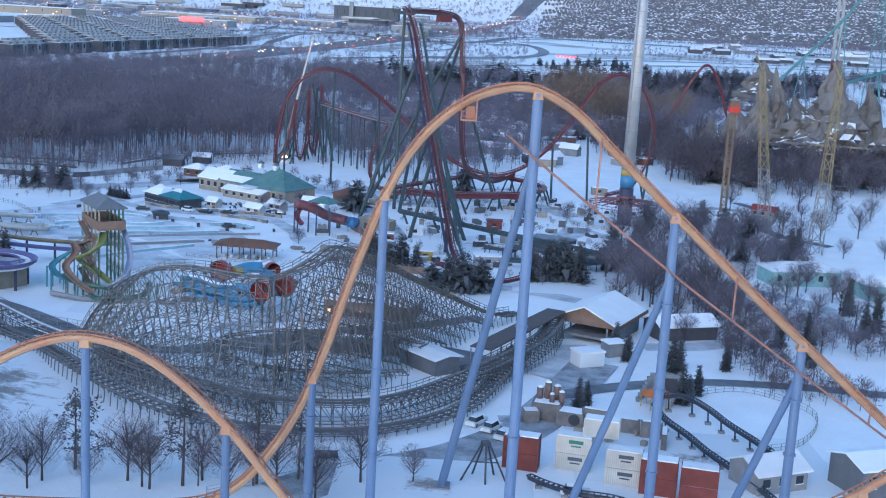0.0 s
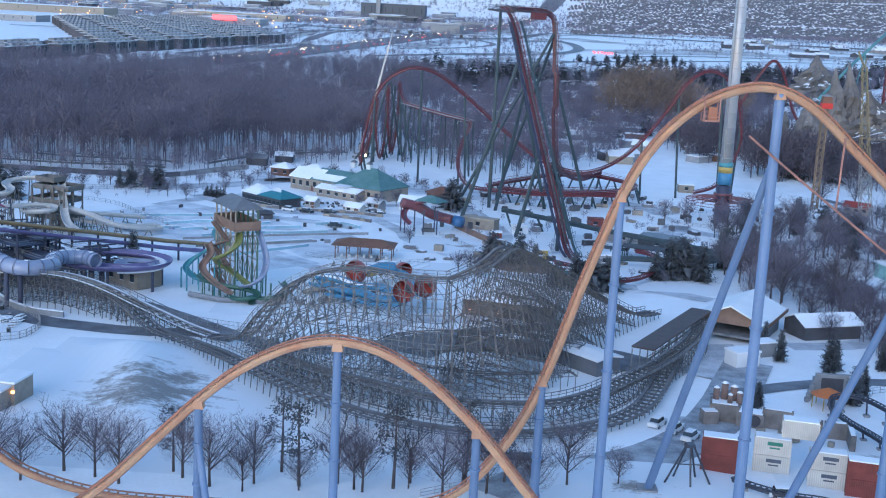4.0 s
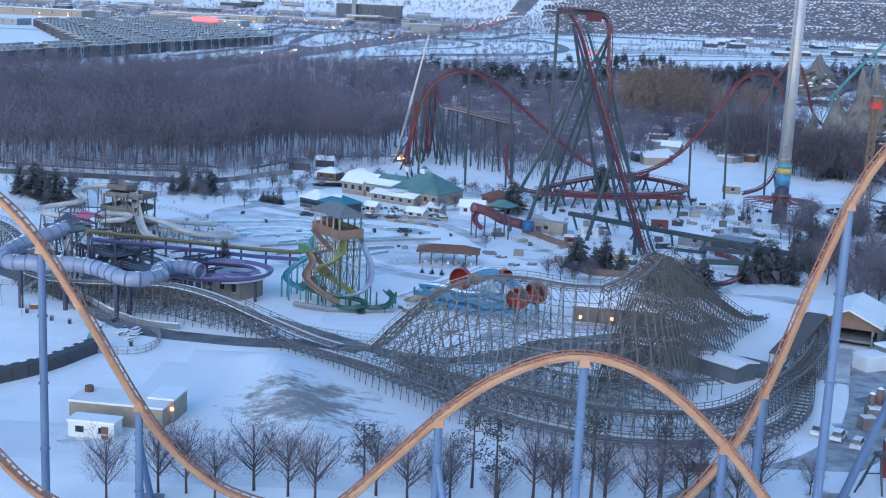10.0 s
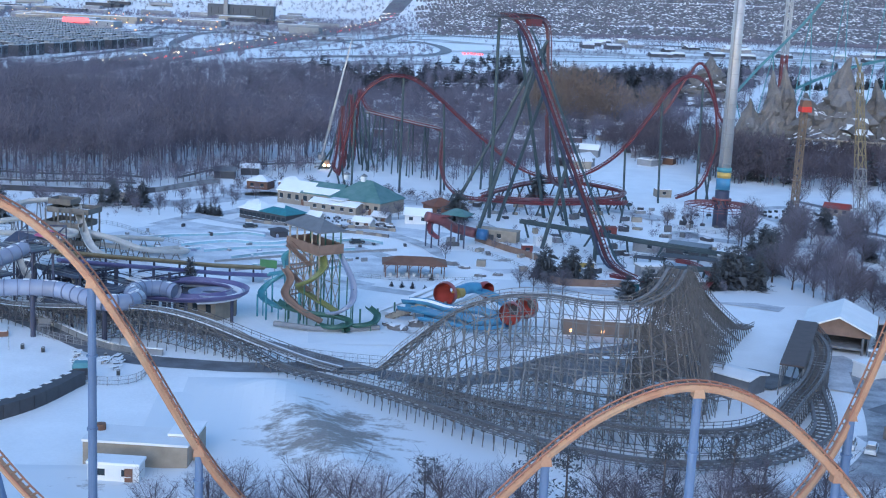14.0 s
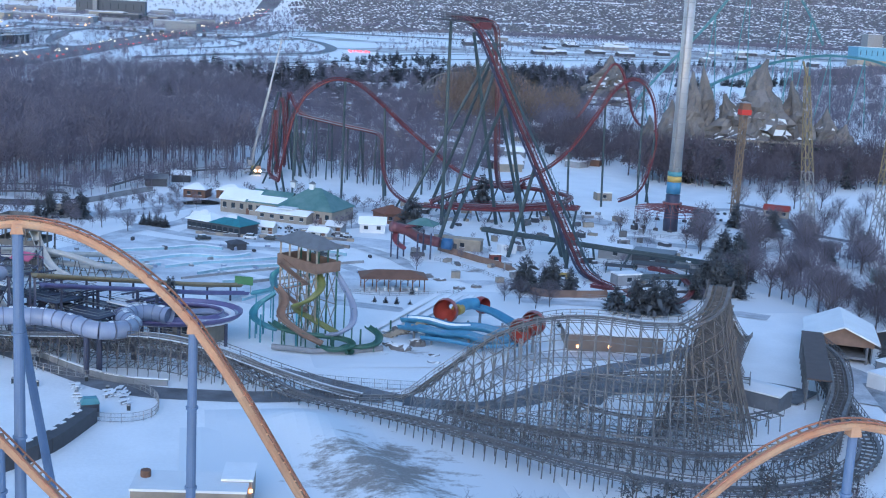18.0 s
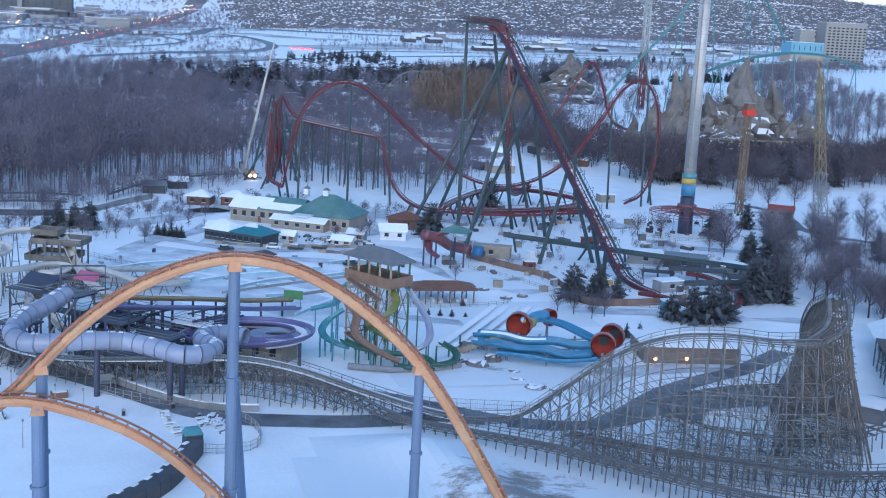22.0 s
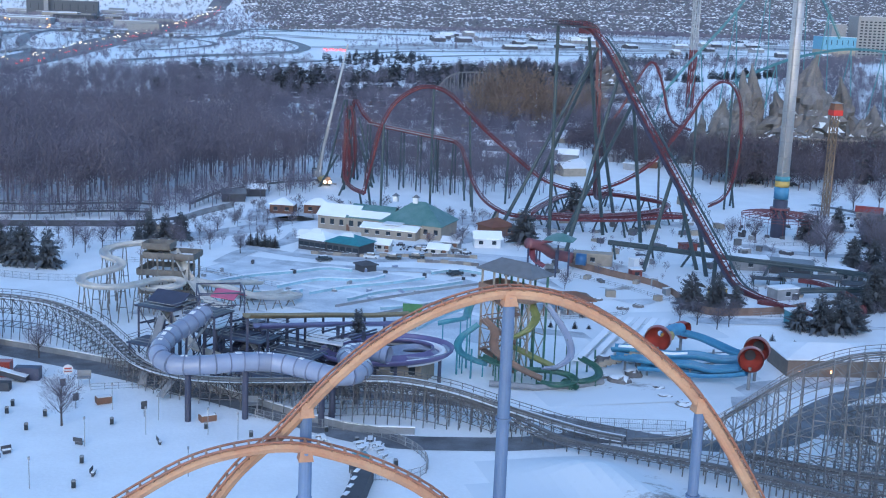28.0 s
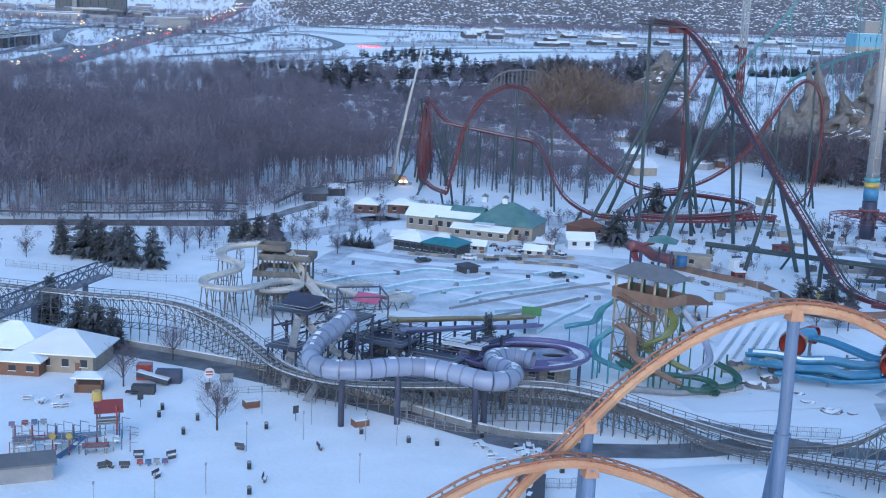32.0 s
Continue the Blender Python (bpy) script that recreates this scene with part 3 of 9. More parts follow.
for path, every, r in ((pa, 14, 0.42), (pl, 15, 0.38), (pf, 7, 0.35), (pr, 6, 0.28)):
    for k in range(4, len(path), every):
        p = path[k]
        lean = random.uniform(-3, 3)
        if p.z > 4:
            part("column", Mesh().tube([(p.x + lean, p.y + random.uniform(-2, 3), -0.3), (p.x, p.y, p.z - 0.9)], r, 8), TEAL, dive)
# stairs on both sides of the lift
lift_end = max(k for k, p in enumerate(pd) if p.y < 386)
for s_, name in ((Vector((2.1, 0.5, -0.3)), "lift_stair"), (Vector((-1.7, -0.4, -0.5)), "lift_catwalk")):
    m = Mesh()
    for k in range(6, lift_end):
        p, q = pd[k] + s_, pd[k + 1] + s_
        m.beam(p, q, 0.8, 0.12)
        e = Vector((0.4 if s_.x > 0 else -0.4, 0, 0))
        m.beam(p + e, p + e + Vector((0, -0.5, 1.2)), 0.09)
        m.beam(p + e + Vector((0, -0.5, 1.2)), q + e + Vector((0, -0.5, 1.2)), 0.09)
        if k % 4 == 0:
            m.beam(p, pd[k] - Vector((0, 0, 1.0)), 0.14)
            m.beam(p + e * 2.4, p + e * 2.4 + Vector((0, -0.6, 2.0)), 0.1).beam(p + e * 2.4 + Vector((0, -0.6, 2.0)), pd[k] + Vector((0, 0, 0.2)), 0.1)
    part(name, m, TEAL if s_.x > 0 else NAVY, dive, "steel maintenance stair along the lift", kind="stuff")


# ---- wooden coaster ----
wood = thing("wooden_roller_coaster", "weathered grey wooden roller coaster with dense timber trestles", "roller coaster", at=(-20, 190, ground_z(190)))


def wooden_track(pts, width=1.3, step=2.6, deck=True, spread=0.07, snowy=False, slim=False, posts=False, timber=None):
    timber = timber or WOOD
    path = smooth_path(pts, step)
    n = len(path)
    rails, planks, ledgers, ties, trestle = Mesh(), Mesh(), Mesh(), Mesh(), Mesh()
    handrails = {-1: Mesh(), 1: Mesh()}
    sides = []
    for k, p in enumerate(path):
        d = path[min(k + 1, n - 1)] - path[max(k - 1, 0)]
        sides.append(Vector((d.y, -d.x, 0)).normalized())
    feet = []
    for k, p in enumerate(path):
        s, g = sides[k], ground_z(p.y) - 0.3
        h = max(0.6, p.z - g)
        m = Mesh()
        outs = [width, width + 1.3] if h > 9 else [width]
        for sg in (-1, 1):
            for o in outs:
                top = p + s * sg * min(o, width) - Vector((0, 0, 0.5 + (o - width) * 2.5))
                low = Vector((p.x + s.x * sg * (o + spread * h), p.y + s.y * sg * (o + spread * h), g))
                if posts:
                    part("post", Mesh().beam(low, top, 0.14), timber, wood)
                else:
                    m.beam(low, top, 0.15)
        pts2 = []
        z, j = p.z - 0.5, 0
        while z > g + 0.6:
            o = width + spread * (p.z - z)
            a, b = Vector((p.x - s.x * o, p.y - s.y * o, z)), Vector((p.x + s.x * o, p.y + s.y * o, z))
            pts2.append((a, b))
            m.beam(a - s * 0.4, b + s * 0.4, 0.06, 0.12)
            if j:
                m.beam(pts2[j - 1][0], b, 0.05, 0.1)
                if j % 2:
                    m.beam(pts2[j - 1][1], a, 0.05, 0.1)
            z -= 2.7
            j += 1
        trestle.v, trestle.f = trestle.v + m.v, trestle.f + [tuple(i + len(trestle.v) for i in f) for f in m.f]
        feet.append(pts2)
        ties.beam(p - s * 2.0 - Vector((0, 0, 0.3)), p + s * 2.0 - Vector((0, 0, 0.3)), 0.16, 0.2)
        for sg in (-1, 1):
            handrails[sg].beam(p + s * sg * 2.0 - Vector((0, 0, 0.3)), p + s * sg * 2.0 + Vector((0, 0, 0.85)), 0.1)
        if k:
            q, sq = path[k - 1], sides[k - 1]
            for sg in (-1, 1):
                rails.beam(q + sq * sg * 0.6, p + s * sg * 0.6, 0.16, 0.22)
                if slim:
                    continue
                handrails[sg].beam(q + sq * sg * 2.0 + Vector((0, 0, 0.85)), p + s * sg * 2.0 + Vector((0, 0, 0.85)), 0.1)
                handrails[sg].beam(q + sq * sg * 2.0 + Vector((0, 0, 0.3)), p + s * sg * 2.0 + Vector((0, 0, 0.3)), 0.07)
                planks.beam(q + sq * sg * 1.5 - Vector((0, 0, 0.12)), p + s * sg * 1.5 - Vector((0, 0, 0.12)), 0.55, 0.08)
            for side in (0, 1):
                for a, b in zip(feet[k - 1], feet[k]):
                    ledgers.beam(a[side], b[side], 0.06, 0.12)
                for a, b in zip(feet[k - 1][:-1:2], feet[k][1::2]):
                    ledgers.beam(a[side], b[side], 0.05, 0.1)
    part("running_rail", rails, GREY if snowy else DARKWOOD, wood, "steel-topped laminated running rails")
    part("tie", ties, timber, wood, kind="stuff")
    if not slim:
        part("walkway", planks, ROOFSNOW if snowy else WOOD, wood, "snow-dusted walkway boards" if snowy else "", kind="stuff")
    for sg in (-1, 1):
        part("handrail", handrails[sg], timber, wood)
    part("ledger", ledgers, timber, wood, kind="stuff")
    part("trestle_bracing", trestle, timber, wood, kind="stuff")
    return path


wooden_track([(-215, 322, 10), (-195, 311, 10), (-174, 300, 10), (-165, 296, 10.1), (-157, 291, 9.6), (-150, 282, 8.4), (-146, 273, 7.2), (-141, 259, 6.3), (-134, 250.5, 6.2), (-126, 244.5, 7), (-112, 236.5, 9), (-101, 231.8, 10.2), (-91.5, 228.2, 9.2), (-81, 224, 6.4), (-71, 219, 4.2), (-64, 214.5, 3.7)], step=2.0, spread=0.12, snowy=True, timber=LOWWOOD)
wooden_track([(-64, 214.5, 3.7), (-57.5, 208.5, 6), (-52.2, 201.5, 13), (-46, 195.8, 20), (-39.3, 191.8, 23.6), (-31.9, 188.3, 24.7), (-24.8, 185.6, 24.4), (-18.6, 184.6, 24.6)], spread=0.2, step=2.3, posts=True)
# peak and drop: darker, browner copy of the timber, shade put into its colour
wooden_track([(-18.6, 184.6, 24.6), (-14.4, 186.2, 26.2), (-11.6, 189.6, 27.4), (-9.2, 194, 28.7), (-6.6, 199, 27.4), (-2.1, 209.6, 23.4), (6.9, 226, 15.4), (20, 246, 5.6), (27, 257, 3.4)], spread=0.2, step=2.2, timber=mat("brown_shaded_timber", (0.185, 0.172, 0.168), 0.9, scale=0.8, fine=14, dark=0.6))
# front line: low hill on the west, then the outer turn round the east end
wooden_track([(-129, 253.5, 4.6), (-122, 249, 5.2), (-105.8, 240, 6.8), (-95.8, 233, 7.9), (-85.4, 225, 6.6), (-76.7, 215.5, 4.4), (-67.5, 207.5, 4.4), (-61.5, 199.8, 5.4), (-56.3, 192, 6.4), (-48.8, 183.2, 6.7), (-40.2, 174.6, 6.5), (-30, 167.8, 6.1), (-17, 165, 5.3), (-3, 167.4, 4.8), (7, 173.6, 4.8), (14, 182, 4.8), (18, 192, 4.8), (21.5, 204, 5), (26, 219, 5.2)], step=2.0, timber=LOWWOOD)
# inner turn, higher, running out to the station
wooden_track([(-52, 199, 6.2), (-46, 191, 7), (-38, 184, 7.4), (-28, 178, 7.5), (-20.2, 173.8, 7.5), (-10.3, 172.8, 7.4), (-1.2, 175.2, 7.2), (6.4, 182.2, 7), (13.6, 193.2, 6.8), (22, 206, 7.1), (30.4, 224, 7.4), (34, 240, 7.2)], step=1.9, spread=0.14, timber=LOWWOOD)
# helix inside the turn
wooden_track([(4, 196, 6.4), (-6, 192, 6.6), (-17, 191, 6.8), (-26, 194, 7), (-31, 200, 7.2), (-30.5, 207, 7.4), (-25, 212, 7.5), (-14, 215, 7.5), (-2, 215, 7.4), (8, 211, 7.2)], step=3.0, slim=True)


# open timber rows that shore up the tall hill
for off, cut in ((4.5, 0.74), (9.0, 0.42)):
    row = [Vector((x, y - off, max(4.0, z * cut))) for x, y, z in smooth_path([(-53, 203, 11), (-48, 198, 17), (-42, 194, 21), (-32, 189, 24), (-24, 186.5, 24), (-17, 186, 24), (-12, 190, 26)], 2.6)]
    led = Mesh()
    for k, p in enumerate(row):
        g = ground_z(p.y) - 0.3
        led.beam((p.x, p.y, g), p, 0.13)
        z = p.z
        while z > g + 1:
            led.beam((p.x, p.y, z), (p.x, p.y + 4.5, z), 0.05, 0.1)
            z -= 2.7
        if k:
            q = row[k - 1]
            for j in range(9):
                zz = 3.2 + 2.7 * j
                if zz < min(p.z, q.z):
                    led.beam((q.x, q.y, zz), (p.x, p.y, zz), 0.06, 0.15)
            if k % 3 == 0:
                led.beam((q.x, q.y, g + 1), (p.x, p.y, min(p.z, 9)), 0.05, 0.13)
    part("shoring", led, WOOD, wood, kind="stuff")


# ---- trees ----
def twig_tree(seed, height=11.0, spread=3.6, twigs=230, trunk=0.16, limbs=9, fine=1.0):
    """Bare tree: trunk and limbs in one mesh, twigs in another."""
    r = random.Random(seed)
    a, b = Mesh(), Mesh()
    a.tube([(0, 0, -0.3), (r.uniform(-.1, .1), 0, height * 0.4), (r.uniform(-.3, .3), r.uniform(-.3, .3), height * 0.9)], trunk * 1.3, 6, trunk * 0.25)
    tips = []
    for k in range(limbs):
        z0 = height * r.uniform(0.2, 0.62)
        w = 2 * math.pi * (k / limbs + r.uniform(-.08, .08))
        ln = spread * r.uniform(0.75, 1.1) * (1.15 - 0.45 * z0 / height)
        p0 = Vector((0, 0, z0))
        p1 = p0 + Vector((math.cos(w) * ln * 0.5, math.sin(w) * ln * 0.5, ln * 0.55))
        p2 = p0 + Vector((math.cos(w) * ln, math.sin(w) * ln, ln * r.uniform(0.8, 1.3)))
        a.tube([p0, p1, p2], trunk * 0.5, 4, trunk * 0.12, close=False)
        for j in range(3):
            u = p0.lerp(p1, 0.6) if j == 0 else p1.lerp(p2, 0.2 + 0.3 * j)
            e = u + Vector((r.gauss(0, .5), r.gauss(0, .5), r.uniform(0.3, 1.0))) * ln * 0.55
            a.tube([u, e], trunk * 0.2, 3, trunk * 0.08, close=False)
            tips.append((u, e))
        tips += [(p0, p1), (p1, p2), (p1, p2)]
    top = Vector((0, 0, height * 0.5)), Vector((0, 0, height * 0.92))
    for k in range(twigs):
        u, v = r.choice(tips) if r.random() < 0.85 else top
        p = u.lerp(v, r.uniform(0.15, 1.05))
        d = Vector((r.gauss(0, 1), r.gauss(0, 1), r.gauss(0.5, 0.7))).normalized() * r.uniform(0.6, 1.6) * height / 11
        s = d.cross(Vector((r.gauss(0, 1), r.gauss(0, 1), r.gauss(0, 1)))).normalized() * r.uniform(0.03, 0.06) * fine
        q = p + d * 0.55 + Vector((0, 0, 0.08))
        b.quad(p - s, p + s, p + d)
        e = (d + Vector((r.gauss(0, .5), r.gauss(0, .5), r.gauss(0, .4)))) * 0.6
        b.quad(q - s * 0.7, q + s * 0.7, q + e)
    return a, b


def wood_tree(seed, height=17.0, crown=4.0, twigs=150, width=0.13, start=0.36, limbs=5, long=1.0):
    """Tall forest tree: bare bole and a fuzzy crown of ascending twigs."""
    r = random.Random(seed)
    a, b = Mesh(), Mesh()
    lean = Vector((r.uniform(-.5, .5), r.uniform(-.5, .5), 0))
    a.tube([(0, 0, -0.3), tuple(lean * 0.5 + Vector((0, 0, height * 0.45))), tuple(lean + Vector((0, 0, height * 0.9)))], 0.21, 4, 0.05, close=False)
    for k in range(limbs):
        z0, w = height * r.uniform(start, 0.65), r.uniform(0, 6.28)
        ln = crown * r.uniform(0.7, 1.0)
        a.tube([(0, 0, z0), (math.cos(w) * ln, math.sin(w) * ln, z0 + ln * r.uniform(0.8, 1.5))], 0.1, 3, 0.03, close=False)
    mid, tall = height * (1 + start) / 2, height * (1 - start) / 2
    for k in range(twigs):
        o = Vector((r.gauss(0, 1), r.gauss(0, 1), r.gauss(0, 1))).normalized() * r.random() ** 0.45
        p = Vector((o.x * crown, o.y * crown, mid + o.z * tall))
        d = Vector((o.x * 0.8 + r.gauss(0, .45), o.y * 0.8 + r.gauss(0, .45), r.uniform(0.2, 1.3))).normalized() * r.uniform(1.0, 2.6) * long
        s = d.cross(Vector((r.gauss(0, 1), r.gauss(0, 1), r.gauss(0, .5)))).normalized() * width * r.uniform(0.6, 1.3)
        b.quad(p - s, p + s, p + d)
    return a, b


def spruce(seed, height=10.0, radius=2.6, tiers=13, ragged=0.25, blunt=0.0, tufts=0):
    r = random.Random(seed)
    a, b = Mesh(), Mesh()
    a.tube([(0, 0, -0.3), (0, 0, height * 0.9)], 0.2, 6, 0.05)
    bulge = [r.uniform(1 - ragged, 1 + ragged) for _ in range(tiers)]
    for t in range(tiers):
        f = t / tiers
        z = height * (0.08 + 0.9 * f)
        cone, dome = (1 - f) ** 0.8, math.sqrt(max(0.0, 1 - (f * 1.25 - 0.25) ** 2))
        rad = radius * (cone * (1 - blunt) + dome * blunt) * bulge[t] + 0.15
        n = max(5, int(15 * (1 - f)) + 5)
        for k in range(n):
            w = 2 * math.pi * (k + r.random()) / n
            ln = rad * r.uniform(1 - 1.6 * ragged, 1 + ragged * 0.6)
            d = Vector((math.cos(w), math.sin(w), 0))
            s = Vector((-d.y, d.x, 0)) * ln * r.uniform(0.09, 0.19)
            p = Vector((0, 0, z + r.uniform(-.4, .4)))
            q = p + d * ln - Vector((0, 0, ln * r.uniform(-0.25, 0.4)))
            mid = p + d * ln * 0.55 + Vector((0, 0, ln * 0.05))
            b.quad(p, mid + s, q, mid - s)
            b.quad(p - Vector((0, 0, 0.35)), mid - s - Vector((0, 0, .3)), q - Vector((0, 0, .25)), mid + s - Vector((0, 0, .3)))
            for j in range(tufts):
                c = p.lerp(q, r.uniform(0.35, 1.0)) + Vector((r.gauss(0, .2), r.gauss(0, .2), r.gauss(0, .2)))
                e = Vector((d.x + r.gauss(0, .7), d.y + r.gauss(0, .7), r.gauss(0.25, .5))).normalized() * r.uniform(0.4, 0.85)
                h = e.cross(Vector((r.gauss(0, 1), r.gauss(0, 1), 1))).normalized() * 0.11
                b.quad(c - h, c + h, c + e)
    return a, b


def forest(name, label, spots, variants, material, category):
    """Many far trees joined into one mesh."""
    kinds = []
    for a, b in variants:
        m = Mesh()
        m.v, m.f = list(a.v) + list(b.v), list(a.f) + [tuple(i + len(a.v) for i in f) for f in b.f]
        tri = [(f[0], f[i], f[i + 1]) for f in m.f for i in range(1, len(f) - 1)]
        kinds.append((np.array(m.v, np.float32), np.array(tri, np.int32)))
    vs, fs, base = [], [], 0
    r = random.Random(5)
    for x, y, sc in spots:
        v, f = r.choice(kinds)
        w = r.uniform(0, 6.28)
        c, s = math.cos(w), math.sin(w)
        k = np.empty_like(v)
        k[:, 0], k[:, 1], k[:, 2] = (v[:, 0] * c - v[:, 1] * s) * sc + x, (v[:, 0] * s + v[:, 1] * c) * sc + y, v[:, 2] * sc * r.uniform(0.85, 1.15) + ground_z(y, x)
        vs.append(k)
        fs.append(f + base)
        base += len(v)
    V, Fc = np.concatenate(vs), np.concatenate(fs)
    me = bpy.data.meshes.new(name)
    me.vertices.add(len(V))
    me.vertices.foreach_set("co", V.ravel())
    me.loops.add(len(Fc) * 3)
    me.loops.foreach_set("vertex_index", Fc.ravel())
    me.polygons.add(len(Fc))
    me.polygons.foreach_set("loop_start", np.arange(0, len(Fc) * 3, 3, dtype=np.int32))
    me.materials.append(material)
    me.update(calc_edges=True)
    return tagged(new(name, me), label, category, kind="stuff")


def inside(x, y, poly):
    hit = False
    for (x1, y1), (x2, y2) in zip(poly, poly[1:] + poly[:1]):
        if (y1 > y) != (y2 > y) and x < (x2 - x1) * (y - y1) / (y2 - y1) + x1:
            hit = not hit
    return hit


def scatter(poly, gap, seed, low=0.8, high=1.2):
    r = random.Random(seed)
    xs, ys = [p[0] for p in poly], [p[1] for p in poly]
    out, y = [], min(ys)
    while y < max(ys):
        x = min(xs)
        while x < max(xs):
            px, py = x + r.uniform(-.5, .5) * gap, y + r.uniform(-.5, .5) * gap
            if inside(px, py, poly):
                out.append((px, py, r.uniform(low, high)))
            x += gap
        y += gap
    return out


far_thick = [wood_tree(k, 16 + k, 3.7 + 0.2 * k, 150) for k in range(5)]
low_trees = [wood_tree(20 + k, 11, 3.6, 110, 0.16, 0.25, 4) for k in range(3)]
specks = [wood_tree(30 + k, 10, 4.5, 34, 0.5, 0.12, 2) for k in range(3)]
FRONT = [(-420, 455), (-200, 448), (-140, 456), (-118, 500), (-72, 520), (-64, 545), (-70, 570), (-420, 570)]
BACK = [(-560, 570), (-70, 570), (-66, 620), (-88, 730), (-140, 815), (-210, 795), (-420, 780), (-560, 770)]
BEYOND = [(-460, 850), (-330, 850), (-210, 870), (-140, 890), (-60, 790), (-40, 800), (-40, 990), (-90, 1160), (-180, 1110), (-250, 1075), (-330, 1000), (-460, 950)]
forest("bare_woodland", "dense bare winter woodland in dull purple brown", scatter(FRONT, 5.4, 1, 0.8, 1.2) + scatter(BACK, 6.6, 2, 0.8, 1.2) + scatter(BEYOND, 8.5, 8, 0.6, 1.0), far_thick, TWIG, "woodland")
PARKWOOD = [(-58, 500), (-10, 478), (25, 500), (42, 560), (55, 640), (125, 690), (180, 800), (60, 830), (-20, 760), (-60, 640)]
forest("park_trees", "bare trees among snowy park buildings", scatter(PARKWOOD, 11.5, 3, 0.5, 0.95) + scatter([(-62, 540), (-44, 535), (-20, 480), (6, 484), (20, 520), (10, 560), (-60, 560)], 7.2, 9, 0.45, 0.9), far_thick + low_trees, TWIG, "trees")
forest("ride_woods", "mixed bare trees and brush behind the steel rides", scatter([(-62, 560), (-20, 515), (24, 512), (48, 560), (66, 640), (128, 690), (185, 800), (200, 930), (60, 960), (-60, 900), (-88, 740)], 7.6, 71, 0.45, 0.95), far_thick[:2] + low_trees, TWIG, "trees")
far_fir = [spruce(50 + k, 13 + k, 3.8 + 0.3 * k, 8, 0.35, 0.5) for k in range(4)]
firs = scatter([(-110, 1180), (-30, 1250), (10, 1330), (-70, 1260)], 12, 4, 0.6, 1.3) + scatter([(-60, 1030), (-20, 990), (40, 990), (120, 1050), (210, 950), (300, 1100), (420, 1350), (300, 1400), (130, 1240), (-20, 1180)], 10.5, 5, 0.7, 1.5) + scatter([(-120, 900), (-60, 905), (60, 960), (150, 1010), (60, 1050), (-60, 1040), (-130, 960)], 9.5, 55, 0.7, 1.3)
firs += scatter([(230, 1370), (420, 1480), (620, 1700), (600, 1760), (380, 1540), (230, 1420)], 13, 6, 0.6, 1.3) + scatter([(430, 1250), (800, 1540), (800, 1580), (430, 1310)], 11, 7, 0.7, 1.3)
firs += scatter([(700, 1900), (820, 1880), (840, 1900), (720, 1930)], 14, 14, 0.7, 1.4) + scatter([(860, 1760), (980, 1790), (980, 1810), (860, 1790)], 13, 15, 0.7, 1.4)
firs += scatter([(-84, 760), (-40, 640), (30, 600), (60, 660), (150, 720), (190, 860), (60, 900), (-60, 880)], 23, 72, 0.5, 1.0)
firs += scatter([(60, 1370), (150, 1440), (235, 1530), (262, 1740), (180, 1700), (100, 1600)], 21, 73, 0.5, 1.2)
firs = [(x, y, k * (0.75 + 0.5 * noise.noise(Vector((x * 0.02, y * 0.02, 3))))) for x, y, k in firs if noise.noise(Vector((x * 0.011, y * 0.006, 0))) > -0.22]
forest("conifer_plantation", "dark green conifers in ragged belts beyond the park", firs, far_fir, NEEDLE, "trees")
forest("east_woods", "dull bare trees and brush east of the mountain", scatter([(300, 640), (330, 700), (420, 770), (560, 980), (620, 1150), (900, 1700), (1200, 1900), (1060, 2000), (700, 1560), (480, 1150), (360, 860), (250, 680)], 13, 18, 0.6, 1.0), far_thick, TWIG, "trees")
forest("back_woods", "dull bare trees between the conifers", scatter([(-50, 1000), (120, 880), (220, 930), (340, 1100), (480, 1350), (330, 1480), (120, 1280), (-40, 1280)], 17, 16, 0.5, 0.9) + scatter([(330, 1330), (820, 1600), (1000, 1780), (980, 1810), (600, 1640), (330, 1420)], 15, 17, 0.6, 0.9), far_thick, TWIG, "trees")
wt = [wood_tree(90 + k, 23, 8.5, 950, 0.15, 0.16, 12, 1.2) for k in range(2)]
forest("willow_grove", "bare golden brown willows with drooping twigs", [(60, 742, 1.3), (69, 748, 1.5), (78, 742, 1.55), (88, 738, 1.5), (98, 742, 1.5), (108, 736, 1.35), (72, 732, 1.2), (93, 728, 1.2), (132, 790, 1.2), (150, 800, 1.25), (144, 775, 1.1)], wt, WILLOW, "trees")

# ---- roads ----
solo("road", ribbon([(-400, 780), (-335, 950), (-281, 1134), (-228, 1470), (-168, 1900), (-84, 2540), (40, 3500), (160, 4300), (330, 4800)], 66, 0.5, 30), FARROAD, "slushy multi-lane highway", "road", kind="structure")
solo("road", ribbon([(-420, 2500), (-220, 2330), (-120, 2150), (20, 2300), (120, 2700), (330, 2500), (800, 2420), (1400, 2300)], 30, 0.9, 30), FARROAD, "slushy cross road over the highway", "road", kind="structure")
solo("road", ribbon([(-150, 1400), (-66, 1540), (60, 1700), (118, 1900), (125, 2150), (90, 2330), (30, 2330)], 18, 0.7, 20), FARROAD, "curving highway ramp", "road", kind="structure")
solo("road", ribbon([(-240, 1500), (-275, 1800), (-285, 2150), (-250, 2400), (-180, 2700)], 18, 0.7, 20), FARROAD, "highway ramp round a snowy mound", "road", kind="structure")
solo("road", ribbon([(150, 1700), (300, 1900), (620, 2050), (1050, 2120), (1500, 2100)], 14, 0.6, 30), FARROAD, "narrow lane across the fields", "road", kind="structure")
m = Mesh()
